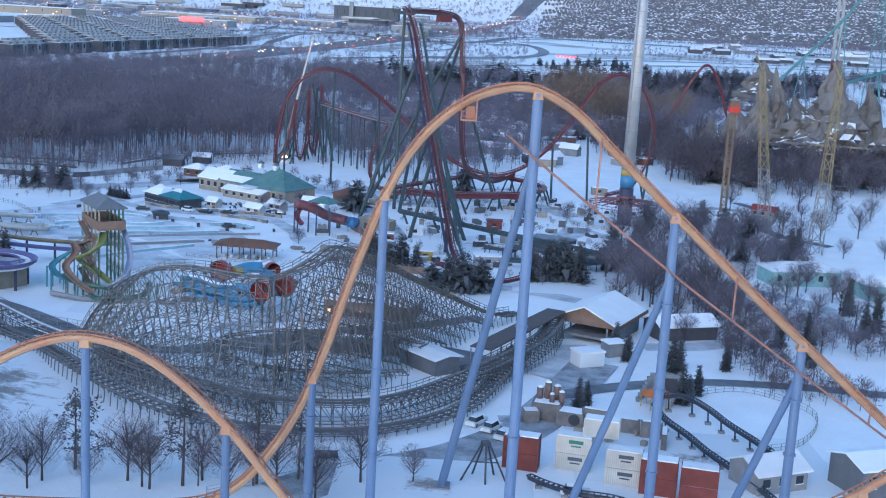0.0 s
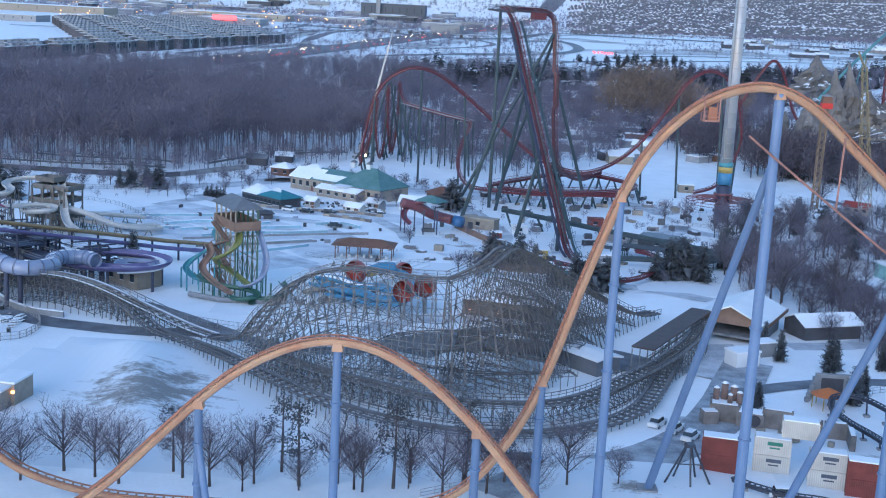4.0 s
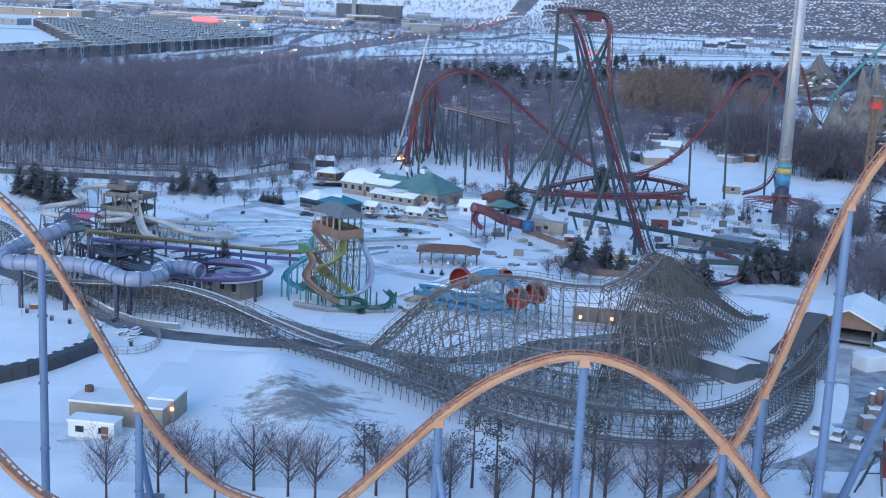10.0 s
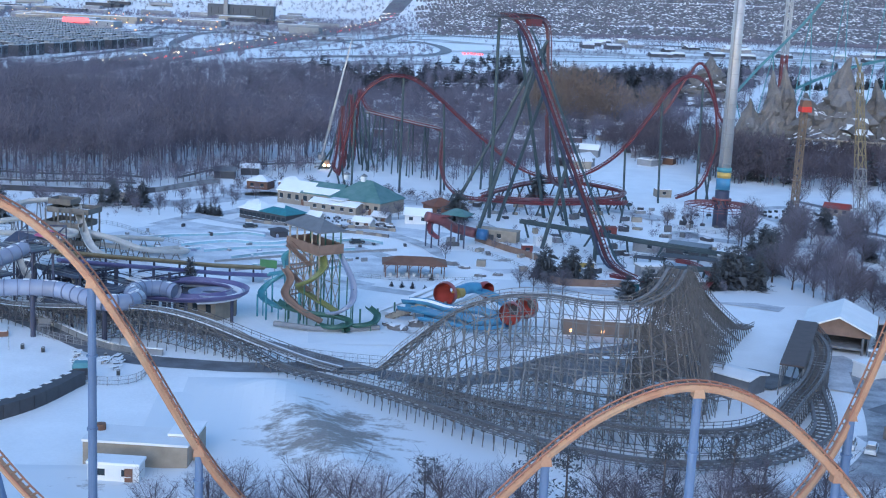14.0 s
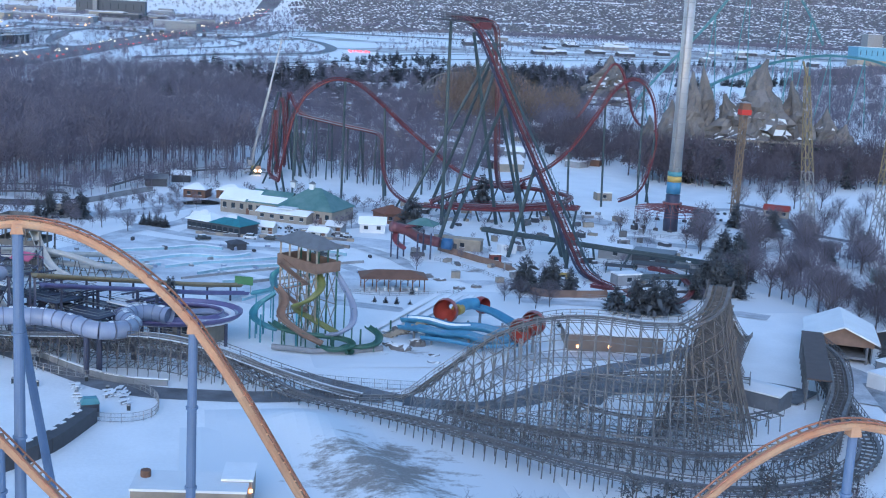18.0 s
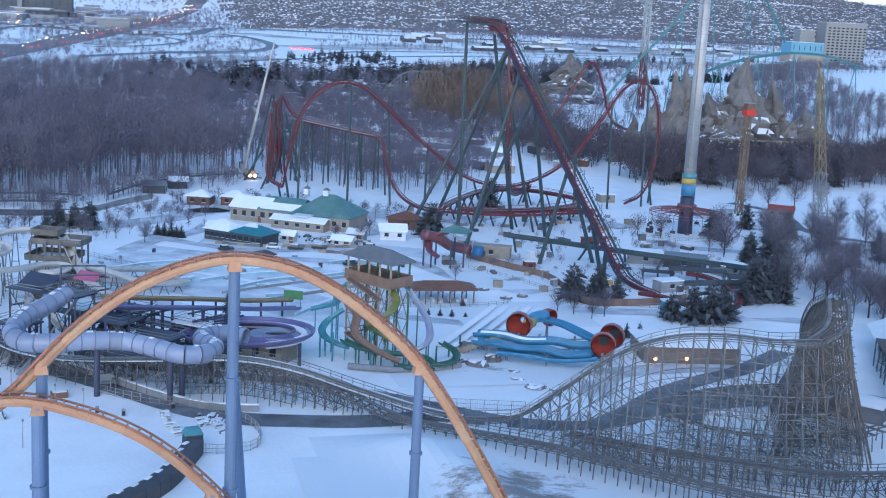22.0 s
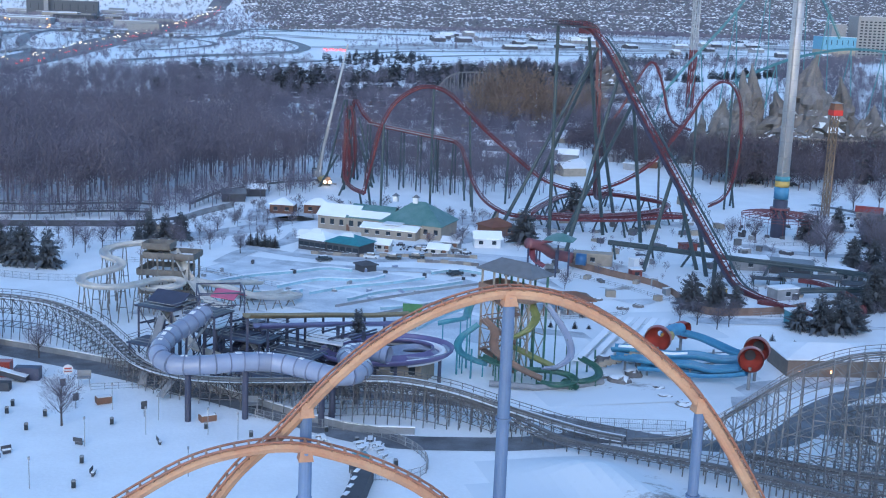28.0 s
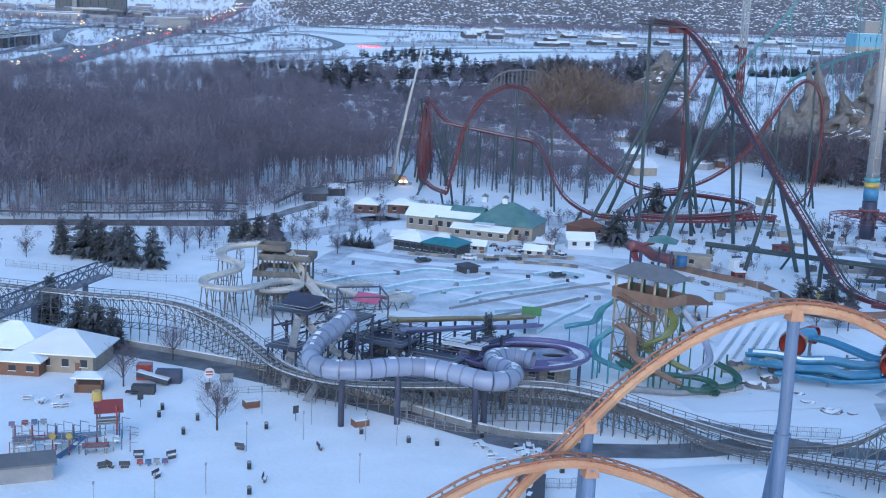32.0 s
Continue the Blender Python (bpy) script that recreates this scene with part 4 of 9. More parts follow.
for k in range(9):
    m.box(-235 + 24 * k, 2335 - 20 * k, 0, 6, 3, 6.2, 30)
m.beam((-250, 2345, 6.6), (-20, 2150, 6.6), 18, 1.2)
solo("overpass", m, GREY, "long grey concrete highway overpass", "bridge", kind="structure")
mound = Mesh()
for j in range(9):
    for i in range(16):
        a, r = 2 * math.pi * i / 16, j / 8
        mound.v.append((-238 + 38 * r * math.cos(a), 1830 + 260 * r * math.sin(a), 11 * (1 - ease(0, 1, r)) - 0.2))
        if j:
            k = (j - 1) * 16
            mound.f.append((k + i, k + (i + 1) % 16, k + 16 + (i + 1) % 16, k + 16 + i))
solo("snow_mound", mound, SNOW, "smooth snowy embankment beside the highway", "embankment", kind="structure", smooth=True)

# highway traffic: lit cars and lamp standards, as far specks
hw = smooth_path([(-281, 1134, 0), (-228, 1470, 0), (-168, 1900, 0), (-84, 2540, 0), (40, 3500, 0), (160, 4300, 0)], 5.0)
rr = random.Random(11)
cars, heads, tails = Mesh(), Mesh(), Mesh()
for k in range(190):
    p = rr.choice(hw)
    left = rr.random() < 0.55
    off = rr.uniform(3, 25) * (-1 if left else 1)
    z = ground_z(p.y, p.x) + 0.5
    cars.box(p.x + off, p.y, z, 1.9, 4.6, 1.5, -8, 0.8)
    lamp = heads if left else tails
    for s in (-0.7, 0.7):
        size = 0.6 * (0.6 + p.y / 2500)
        lamp.box(p.x + off + s, p.y - 2.5, z + 0.6, size, 0.2, size * 0.8)
traffic = thing("highway_traffic", "distant queue of cars with lit lamps on the highway", "traffic", kind="stuff", at=(-200, 1700, 0))
part("bodies", cars, CARPAINT, traffic, kind="stuff")
part("headlamps", heads, HEADLIGHT, traffic, "lit warm headlamps", kind="stuff")
part("tail_lamps", tails, TAILS, traffic, "lit red tail lamps", kind="stuff")
ramp_cars = Mesh()
for k in range(22):
    ramp_cars.box(136 + rr.uniform(0, 28), 1800 + rr.uniform(0, 40), 1.2, 1.8, 0.4, 1.6)
solo("tail_lamp_cluster", ramp_cars, TAILS, "bright cluster of red tail lamps on a ramp", "lights", kind="stuff")
for k in range(22):
    p = hw[int(len(hw) * (0.03 + 0.043 * k)) % len(hw)]
    if k < 9:
        ob = thing("street_lamp", "tall grey highway lamp standard", "street lamp", "highway lamps", at=(p.x + 19, p.y, 0))
        part("pole", Mesh().tube([(p.x + 19, p.y, 0), (p.x + 19, p.y, 22)], 0.35, 6, 0.2), GREY, ob)
        part("head", Mesh().box(p.x + 19, p.y, 22, 3, 1, 0.5), GREY, ob)


# ---- buildings ----
def building(name, label, category, x, y, sx, sy, h, turn, wall, roof, roof_mat, rise=2.0, windows=0, door=False, group="", over=0.5, z=None, win_mat=None):
    """A house on the ground: walls, roof, windows and door as parts. roof: gable, hip or flat."""
    z = ground_z(y, x) if z is None else z
    ob = thing(name, label, category, group, at=(x, y, z))
    w = Mesh().box(x, y, z - 0.4, sx, sy, h + 0.4, turn)
    c, s = math.cos(radians(turn)), math.sin(radians(turn))
    put = lambda a, b: (x + a * c - b * s, y + a * s + b * c)
    if roof == "gable":
        for side in (-1, 1):
            p, q = put(side * sx / 2, -sy / 2), put(side * sx / 2, sy / 2)
            t = put(side * sx / 2, 0)
            w.quad((*p, z + h), (*q, z + h), (*t, z + h + rise))
    part("wall", w, wall, ob)
    r = Mesh()
    if roof == "gable":
        r.gable(x, y, z + h + 0.02, sx, sy, rise, turn, 0.28, over)
    elif roof == "hip":
        r.hip(x, y, z + h + 0.02, sx, sy, rise, turn, over)
    else:
        r.box(x, y, z + h + 0.02, sx + 0.3, sy + 0.3, 0.35, turn)
    rf = part("roof", r, roof_mat, ob)
    for k in range(windows):
        a = -sx / 2 + sx * (k + 0.5) / windows
        for side in (-1, 1):
            px, py = put(a, side * (sy / 2 + 0.03))
            wn_ = part("window", Mesh().box(px, py, z + h * 0.38, min(1.3, sx / windows * 0.6), 0.1, h * 0.38, turn), win_mat or GLASS, ob)
            part("sill", Mesh().box(px, py, z + h * 0.38 - 0.12, min(1.5, sx / windows * 0.7), 0.22, 0.12, turn), WHITE, wn_)
    if door:
        px, py = put(sx * 0.3, -(sy / 2 + 0.04))
        part("door", Mesh().box(px, py, z, 1.1, 0.1, 2.1, turn), BROWN, ob)
    return ob


# far houses on the hillside
hs, hroof = Mesh(), Mesh()
r = random.Random(21)
count = 0
for row in range(80):
    y0 = 2690 + row * 26 + (row // 2) * 6
    x = 0.055 * y0 + r.uniform(0, 110)
    while x < 0.62 * y0 + 200 and count < 11000:
        band = math.sin(x * 0.006 + row * 0.5) + math.sin(x * 0.0021 - row * 0.23)
        if r.random() < 0.93 and band > -1.45:
            yy = y0 + 14 * math.sin(x * 0.004 + row * 0.2) + r.uniform(-4, 4)
            z = ground_z(yy, x)
            w, d, h = r.uniform(7, 10.5), r.uniform(7, 10), r.uniform(4.5, 6.5)
            t = r.uniform(-14, 14) + (90 if r.random() < 0.5 else 0)
            hs.box(x, yy, z - 1, w, d, h + 1, t)
            hroof.hip(x, yy, z + h, w, d, 3.0, t, 0.4, 0.2)
            count += 1
        x += r.uniform(11, 15)
hb = thing("hillside_houses", "hundreds of far suburban houses with patchy snowy roofs", "houses", kind="stuff", at=(800, 3000, 0))
part("walls", hs, mat("house_brick", (0.12, 0.118, 0.135), 0.9, scale=0.02, fine=0.15, patch=(0.20, 0.20, 0.222), rand=0), hb, kind="stuff")
part("roofs", hroof, mat("house_roof", (0.135, 0.135, 0.15), 0.9, scale=0.05, fine=0.2, snow=0.235, rand=0), hb, kind="stuff")
# bare trees among the houses and in the fields
spots = [(r.uniform(0.05, 0.66) * y, y, r.uniform(0.6, 1.1)) for y in (r.uniform(2650, 4400) for _ in range(5200))]
spots += scatter([(480, 2585), (1200, 2600), (1700, 2740), (1700, 2830), (1200, 2680), (480, 2650)], 9, 41, 0.7, 1.2) + scatter([(260, 2900), (420, 2850), (440, 2900), (270, 2960)], 9, 42, 0.7, 1.1)
spots += [(r.uniform(-0.4, 0.05) * y, y, r.uniform(0.6, 1.3)) for y in (r.uniform(2500, 4850) for _ in range(5200))]
spots += [(r.uniform(0.1, 0.6) * y, y, r.uniform(0.5, 0.9)) for y in (r.uniform(1850, 2600) for _ in range(500))]
spots += [(r.uniform(-0.42, 0.68) * y, y, r.uniform(0.9, 1.8)) for y in (r.uniform(4300, 4980) for _ in range(4200))]
spots += [(r.uniform(-0.3, 0.05) * y, y, r.uniform(0.4, 0.9)) for y in (r.uniform(1250, 2500) for _ in range(1500))]
forest("suburb_trees", "bare trees between far houses and fields", spots, specks, TWIG, "trees")
# stubble and bare soil of the far fields, distance haze greyed into their colour
STUBBLEHAZE = mat("hazy_stubble_field", (0.74, 0.76, 0.78), 0.8, scale=0.012, fine=0.08, patch=(0.26, 0.235, 0.22), bump=0.1, rand=0)
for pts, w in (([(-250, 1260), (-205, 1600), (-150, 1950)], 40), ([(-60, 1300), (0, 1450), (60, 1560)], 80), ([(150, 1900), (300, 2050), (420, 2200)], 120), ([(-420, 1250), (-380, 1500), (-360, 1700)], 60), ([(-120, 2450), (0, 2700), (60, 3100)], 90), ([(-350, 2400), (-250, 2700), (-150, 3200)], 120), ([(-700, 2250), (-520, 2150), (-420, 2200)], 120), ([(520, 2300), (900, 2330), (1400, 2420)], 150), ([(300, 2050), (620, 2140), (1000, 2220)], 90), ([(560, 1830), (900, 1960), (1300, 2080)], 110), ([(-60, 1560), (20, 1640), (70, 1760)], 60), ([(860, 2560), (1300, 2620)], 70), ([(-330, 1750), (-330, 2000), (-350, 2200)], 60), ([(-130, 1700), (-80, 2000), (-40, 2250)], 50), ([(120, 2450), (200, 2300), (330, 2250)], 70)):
    solo("field", ribbon(pts, w, 0.3, 40), STUBBLEHAZE, "far field with stubble through thin snow, greyed for haze", "field", kind="structure")

# rows of townhouses
ROOFTOWN = mat("patchy_snow_flat_roof", (0.24, 0.25, 0.27), 0.7, scale=0.08, fine=0.6, patch=(0.62, 0.64, 0.67))
TOWN = mat("townhouse_brick", (0.085, 0.08, 0.09), 0.85, rand=0.3)
for row in range(13):
    for k in range(8 if row < 2 else 6):
        f = k / 7
        x = -300 - row * 24 - 118 * f
        y = 1610 + row * 58 - 560 * f
        ob = thing("townhouse_block", "dark flat-roofed townhouse block with snowy roof", "townhouses", "townhouse rows", at=(x, y, 0))
        part("wall", Mesh().box(x, y, -0.5, 14, 62, 11.5, -11), TOWN, ob)
        part("roof", Mesh().box(x, y, 11, 14.4, 62.4, 0.5, -11), ROOFTOWN, ob, "dark flat roof")
        m = Mesh()
        for q in range(6):
            yy = y - 26 + q * 10.5
            m.box(x - 1 + (yy - y) * 0.19, yy, 11.5, 6, 5, 1.8, -11)
        part("roof_hatch", m, GREY, ob, kind="stuff")
        if row < 3:
            for q in range(5):
                yy = y - 24 + q * 12
                part("bay", Mesh().box(x + 7.1 + (yy - y) * 0.19, yy, 0, 1.2, 6, 11.2, -11), GREY if q % 2 else DARK, ob)
                part("window", Mesh().box(x + 7.75 + (yy - y) * 0.19, yy, 5, 0.12, 3, 4.5, -11), GLASS, ob)
PALEBLUE = mat("pale_blue_cladding", (0.16, 0.36, 0.50), 0.6)
for x, y, sx, sy, h, w, lab in ((-640, 2060, 150, 60, 11, TAN, "long beige big-box store with snowy roof"), (-500, 2330, 120, 60, 12, GREY, "grey big-box store with snowy roof"), (-760, 1930, 90, 50, 10, GREY, "low grey store with snowy roof"), (-560, 2700, 220, 70, 14, TAN, "wide beige retail hall with snowy roof"), (-330, 2760, 90, 60, 13, GREY, "grey retail hall with snowy roof"), (-900, 2500, 240, 70, 14, TAN, "wide retail hall with snowy roof"), (1170, 2173, 66, 45, 24, PALEBLUE, "light blue warehouse hall with flat roof"), (1262, 2190, 84, 40, 78, GREY, "tall grey apartment slab with rows of windows"), (1205, 2230, 30, 30, 60, GREY, "grey industrial tower beside the slab")):
    blk = building("store", lab, "store", x, y, sx, sy, h, -6, w, "flat", ROOFSNOW, windows=0 if h > 50 else 6, z=ground_z(y, x) + (14 if w is PALEBLUE else 0))
    if w is PALEBLUE:
        part("plinth", Mesh().box(x, y, ground_z(y, x) - 1, sx, sy, 15, -6), TAN, blk)
    if h > 70:
        for i in range(9):
            for j in range(12):
                part("window", Mesh().box(x - sx * 0.43 + sx * 0.107 * i, y - sy / 2 - 0.2 - 0.1 * (-sx * 0.43 + sx * 0.107 * i), 8 + 5.6 * j, 5, 0.5, 2.6, -6), GLASS, blk)
ob = building("office_block", "dark glass office block with a lit stair tower", "office building", -306, 3700, 190, 50, 42, -4, mat("dark_glazing", (0.10, 0.11, 0.13), 0.75), "flat", ROOFSNOW, windows=9)
part("stair_tower", Mesh().box(-350, 3670, 0, 12, 9, 54, -4), GREY, ob, "grey stair tower")
shop_sign = thing("store_sign", "glowing red store sign band", "sign", at=(-510, 2298, 14))
part("sign_panel", Mesh().box(-510, 2298, 8, 46, 1, 8, -6), TAILS, shop_sign)
lights = Mesh()
for k in range(70):
    y = r.uniform(1950, 3300)
    x = r.uniform(-0.36, -0.1) * y
    lights.box(x, y, r.uniform(6, 12), 2.2, 0.4, 1.4)
solo("retail_lights", lights, WARM, "scattered warm lot lights of a shopping area", "lights", kind="stuff")

# retail halls and apartment blocks along the far left horizon
rb = random.Random(33)
for k in range(80):
    y = rb.uniform(2500, 4700)
    x = rb.uniform(-0.37, -0.02) * y
    building("far_hall", "far flat-roofed commercial building in dusk", "building", x, y, rb.uniform(30, 100), rb.uniform(25, 50), rb.uniform(7, 15), rb.uniform(-12, 12), (GREY, GREY, DARK, TAN, GREY)[k % 5], "flat", ROOFSNOW if k % 3 else ROOFGREY, group="far commercial buildings")
# more ramps and the crossing's slip roads
for pts, w in (([(-330, 1250), (-300, 1500), (-310, 1750), (-330, 2000), (-300, 2300)], 12), ([(-140, 1640), (-60, 1760), (-10, 1950), (-40, 2150)], 10), ([(-60, 1330), (60, 1480), (200, 1650), (420, 1850), (700, 1980)], 12), ([(-600, 2350), (-420, 2250), (-260, 2300), (-120, 2420), (60, 2560), (200, 2600)], 16), ([(-700, 1750), (-560, 1800), (-430, 2000), (-380, 2300), (-400, 2600)], 12), ([(100, 3000), (200, 2760), (400, 2640), (700, 2560)], 12), ([(-900, 2950), (-500, 2900), (-150, 2980), (200, 3100)], 18)):
    solo("road", ribbon(pts, w, 0.62, 30), FARROAD, "slushy slip road near the highway", "road", kind="structure")
for pts, w in (([(-290, 1440), (-262, 1600), (-258, 1700)], 14), ([(40, 2180), (70, 2230), (110, 2260)], 26), ([(-350, 2120), (-320, 2180), (-270, 2230)], 28), ([(200, 2780), (330, 2740), (420, 2760)], 40)):
    solo("embankment", ribbon(pts, w, 1.2, 20), DIRT, "brown bare embankment beside the highway", "embankment", kind="structure")

# ---- more woods round the park ----
forest("mixed_woods", "dark bare trees behind the rides", scatter([(-60, 640), (20, 720), (120, 700), (170, 800), (120, 980), (-60, 980), (-110, 900), (-85, 740)], 15, 31, 0.5, 0.85) + scatter([(150, 700), (420, 760), (520, 1100), (150, 1000)], 16, 32, 0.5, 0.9), far_thick, TWIG, "trees")
plum = [wood_tree(60 + k, 12 + k, 4.4, 420, 0.12, 0.12, 6, 0.8) for k in range(3)]
forest("hillside_thicket", "dense rounded plum-dark bare trees below the mountain", scatter([(108, 520), (150, 498), (215, 515), (310, 560), (310, 640), (230, 580), (130, 580)], 8.5, 33, 0.7, 1.35) + scatter([(84, 565), (130, 585), (150, 660), (110, 700), (76, 640)], 8.5, 34, 0.7, 1.3), plum, DUSK, "trees")
forest("dark_copse", "tall dark rounded bare trees in front of the rock mountain", scatter([(98, 520), (116, 512), (136, 520), (142, 545), (120, 556), (100, 545)], 6.5, 233, 1.2, 1.85) + scatter([(166, 540), (200, 548), (230, 560), (220, 575), (170, 566)], 8, 234, 0.9, 1.5), plum, DUSK, "trees")
forest("hillside_firs", "dark bushy firs round the rock mountain", scatter([(112, 520), (215, 515), (300, 560), (300, 620), (130, 575)], 20, 133, 0.7, 1.4), far_fir, NEEDLE, "trees")
forest("hillside_bare_trees", "bare trees mixed among the firs below the mountain", scatter([(100, 525), (150, 500), (215, 515), (310, 560), (310, 640), (130, 590)], 12, 35, 0.5, 0.85), far_thick, TWIG, "trees")
forest("slope_thicket", "low dark thicket of bare brush on the slope", scatter([(50, 330), (70, 300), (78, 270), (92, 236), (118, 226), (130, 250), (100, 262), (92, 290), (80, 325), (62, 345)], 3.4, 36, 0.22, 0.45) + scatter([(84, 350), (110, 330), (120, 352), (95, 372)], 4.5, 37, 0.3, 0.6), low_trees, TWIG, "thicket")

forest("bank_brush", "dark bare brush along a sloping bank", scatter([(72, 302), (82, 298), (83, 268), (80, 240), (80, 212), (92, 208), (90, 198), (72, 200), (68, 228), (68, 250), (69, 272)], 2.6, 137, 0.2, 0.5), low_trees, DUSK, "brush")
forest("yard_brush", "low bare shrubs and hedges round the restaurant yard", scatter([(-128, 428), (-100, 426), (-92, 446), (-60, 444), (-30, 425), (-22, 440), (-60, 470), (-100, 470)], 5.2, 138, 0.15, 0.45) + scatter([(-100, 408), (-92, 398), (-84, 404), (-92, 418)], 4, 139, 0.1, 0.25), low_trees, DUSK, "shrubs")
forest("site_brush", "low bare shrubs on the snowy building site", scatter([(-36, 440), (-30, 380), (-16, 330), (-5, 300), (30, 290), (58, 310), (56, 380), (48, 440), (20, 470)], 8.5, 39, 0.12, 0.34) + scatter([(-215, 385), (-150, 372), (-108, 395), (-100, 440), (-128, 432), (-215, 430)], 8, 40, 0.12, 0.4), low_trees, TWIG, "shrubs")

# single trees: built once, then set out
bare = []
for k in range(4):
    ob = thing("bare_tree", "bare deciduous tree with fine dark twigs", "tree", "bare trees")
    a, b = twig_tree(200 + k, 7.8, 3.2, 500, 0.14, 17, 0.4)
    fuzz = wood_tree(220 + k, 8.4, 3.1, 1500, 0.017, 0.2, 0, 0.42)[1]
    b.f += [tuple(i + len(b.v) for i in f) for f in fuzz.f]
    b.v += fuzz.v
    part("trunk", a, BARK, ob)
    part("crown", b, TWIG, ob)
    bare.append(ob)
conif = []
for k in range(4):
    ob = thing("spruce", "dark bushy evergreen with uneven boughs", "tree", "spruces")
    a, b = spruce(300 + k, 9.5, 2.7 + 0.3 * k, 15, 0.38, 0.2 + 0.15 * k, 9)
    part("trunk", a, BARK, ob)
    part("crown", b, NEEDLE, ob)
    conif.append(ob)

slender = []
for k in range(2):
    ob = thing("spruce", "slender dark spruce with short drooping boughs", "tree", "spruces")
    a, b = spruce(330 + k, 9.5, 1.7 + 0.2 * k, 16, 0.3, 0.05, 7)
    part("trunk", a, BARK, ob)
    part("crown", b, NEEDLE, ob)
    slender.append(ob)


def ragged_pine(seed):
    """Open pine: trunk with scattered tufts of needles."""
    r = random.Random(seed)
    a, b = Mesh(), Mesh()
    a.tube([(0, 0, -.3), (0.1, 0, 4), (0.2, 0.1, 9.2)], 0.2, 6, 0.05)
    for k in range(26):
        z = r.uniform(3.5, 9)
        w = r.uniform(0, 6.28)
        ln = r.uniform(0.8, 2.7) * (1.25 - z / 12)
        e = Vector((math.cos(w) * ln, math.sin(w) * ln, z + ln * 0.25))
        a.tube([(0.1, 0, z), e], 0.05, 3, 0.02, close=False)
        for j in range(16):
            c = e + Vector((r.gauss(0, .35), r.gauss(0, .35), r.gauss(0.05, .22)))
            d = Vector((r.gauss(0, 1), r.gauss(0, 1), r.gauss(.3, .6))).normalized() * r.uniform(0.3, 0.6)
            s = d.cross(Vector((r.gauss(0, 1), r.gauss(0, 1), 1))).normalized() * 0.11
            b.quad(c - s, c + s, c + d)
    return a, b


pines = []
for k in range(2):
    ob = thing("pine_tree", "ragged open pine with dark needle tufts", "tree", "pines")
    a, b = ragged_pine(400 + k)
    part("trunk", a, BARK, ob)
    part("crown", b, NEEDLE, ob)
    pines.append(ob)
used = set()


def plant(kinds, spots):
    rp = random.Random(len(spots) * 7 + int(spots[0][0]))
    for x, y, sc in spots:
        src = rp.choice(kinds)
        m = Matrix.Translation((x, y, ground_z(y) - 0.05)) @ Matrix.Rotation(rp.uniform(0, 6.28), 4, "Z") @ Matrix.Diagonal((sc, sc, sc * rp.uniform(0.9, 1.1), 1))
        if src.name not in used:
            used.add(src.name)
            src.matrix_basis = m
        else:
            c = copy_thing(src, Matrix.Identity(4))
            c.matrix_basis = m


plant(bare, [(-60.9, 139, 1.20), (-53, 142.5, 1.26), (-48.7, 140, 1.32), (-43, 142, 1.08), (-31.7, 144, 1.32), (-28, 141.5, 1.20), (-21.7, 146, 1.14), (-17, 141, 1.20), (-81.9, 140, 1.14), (-78.2, 140.2, 1.20), (-69.5, 142.3, 1.32), (-64.7, 140.8, 1.26), (-88, 137, 1.08), (-74, 138, 1.08), (-11, 144, 1.20), (-5, 140, 1.08)])
plant(pines, [(-36.8, 142.2, 1.35), (-23.9, 143.5, 1.35), (-54.8, 144.5, 1.15), (-14, 146, 1.28), (-8.5, 148.5, 1.08), (-40, 147, 1.22)])
plant(bare, [(-153.9, 237.6, 1.08), (-169, 263, 0.9), (-160, 279, 0.9), (-48, 386, .8), (-112, 385, .8), (-120, 392, .8), (-150, 395, .8), (-158, 400, .9), (-145, 410, .9), (-55, 392, .6), (-43, 398, .7), (-16, 290, .8), (-13, 286, .7), (-9, 288, .8), (-19, 293, .7), (-34, 330, .6), (55, 395, 1.1), (60, 370, 1), (48, 398, .9), (88, 372, 1.1), (95, 360, 1), (100, 352, .9), (82, 350, 1.1), (90, 338, 1.2), (104, 340, 1), (78, 330, 1.1), (70, 318, 1.0), (98, 320, 1.1), (110, 330, 1)])
plant(bare, [(62 + 9 * (k % 7) + 3 * math.sin(k * 2.3), 238 + 13 * (k // 7) + 4 * math.cos(k * 1.7), 0.9 + 0.25 * math.sin(k)) for k in range(42)])
plant(conif, [(-180.2, 384, 1.25), (-176.4, 380, 1.15), (-169.7, 372, 1.3), (-163.2, 368, 1.15), (-173, 377, 1.05), (-187, 388, 1.2), (-184.8, 312, 1.1), (-178.2, 294.9, 1.0), (-174.8, 292.4, .95), (-171.4, 287.8, 1.0), (-136.8, 407, .95), (-127.5, 408, .95), (-132, 410, .8), (-140, 404, .7), (-98.1, 275.2, 0.95), (-23.7, 396, 1.2), (-10.5, 305, 0.95), (-6, 303, 0.75), (-3, 306, 1.0), (1, 304, 0.8), (65.7, 345, 1.0), (58, 343, 0.85), (66, 338, 0.8), (10.2, 281, .95), (14, 279, 1.0), (18.1, 281, .9), (6, 283, .7), (36.2, 300, 1.15), (40, 303, 1.2), (44, 298, 1.1), (32, 297, .9), (54.5, 319, 1.3), (12.4, 450, 1.2), (89.5, 385, 1.0), (67, 357, 0.95)])
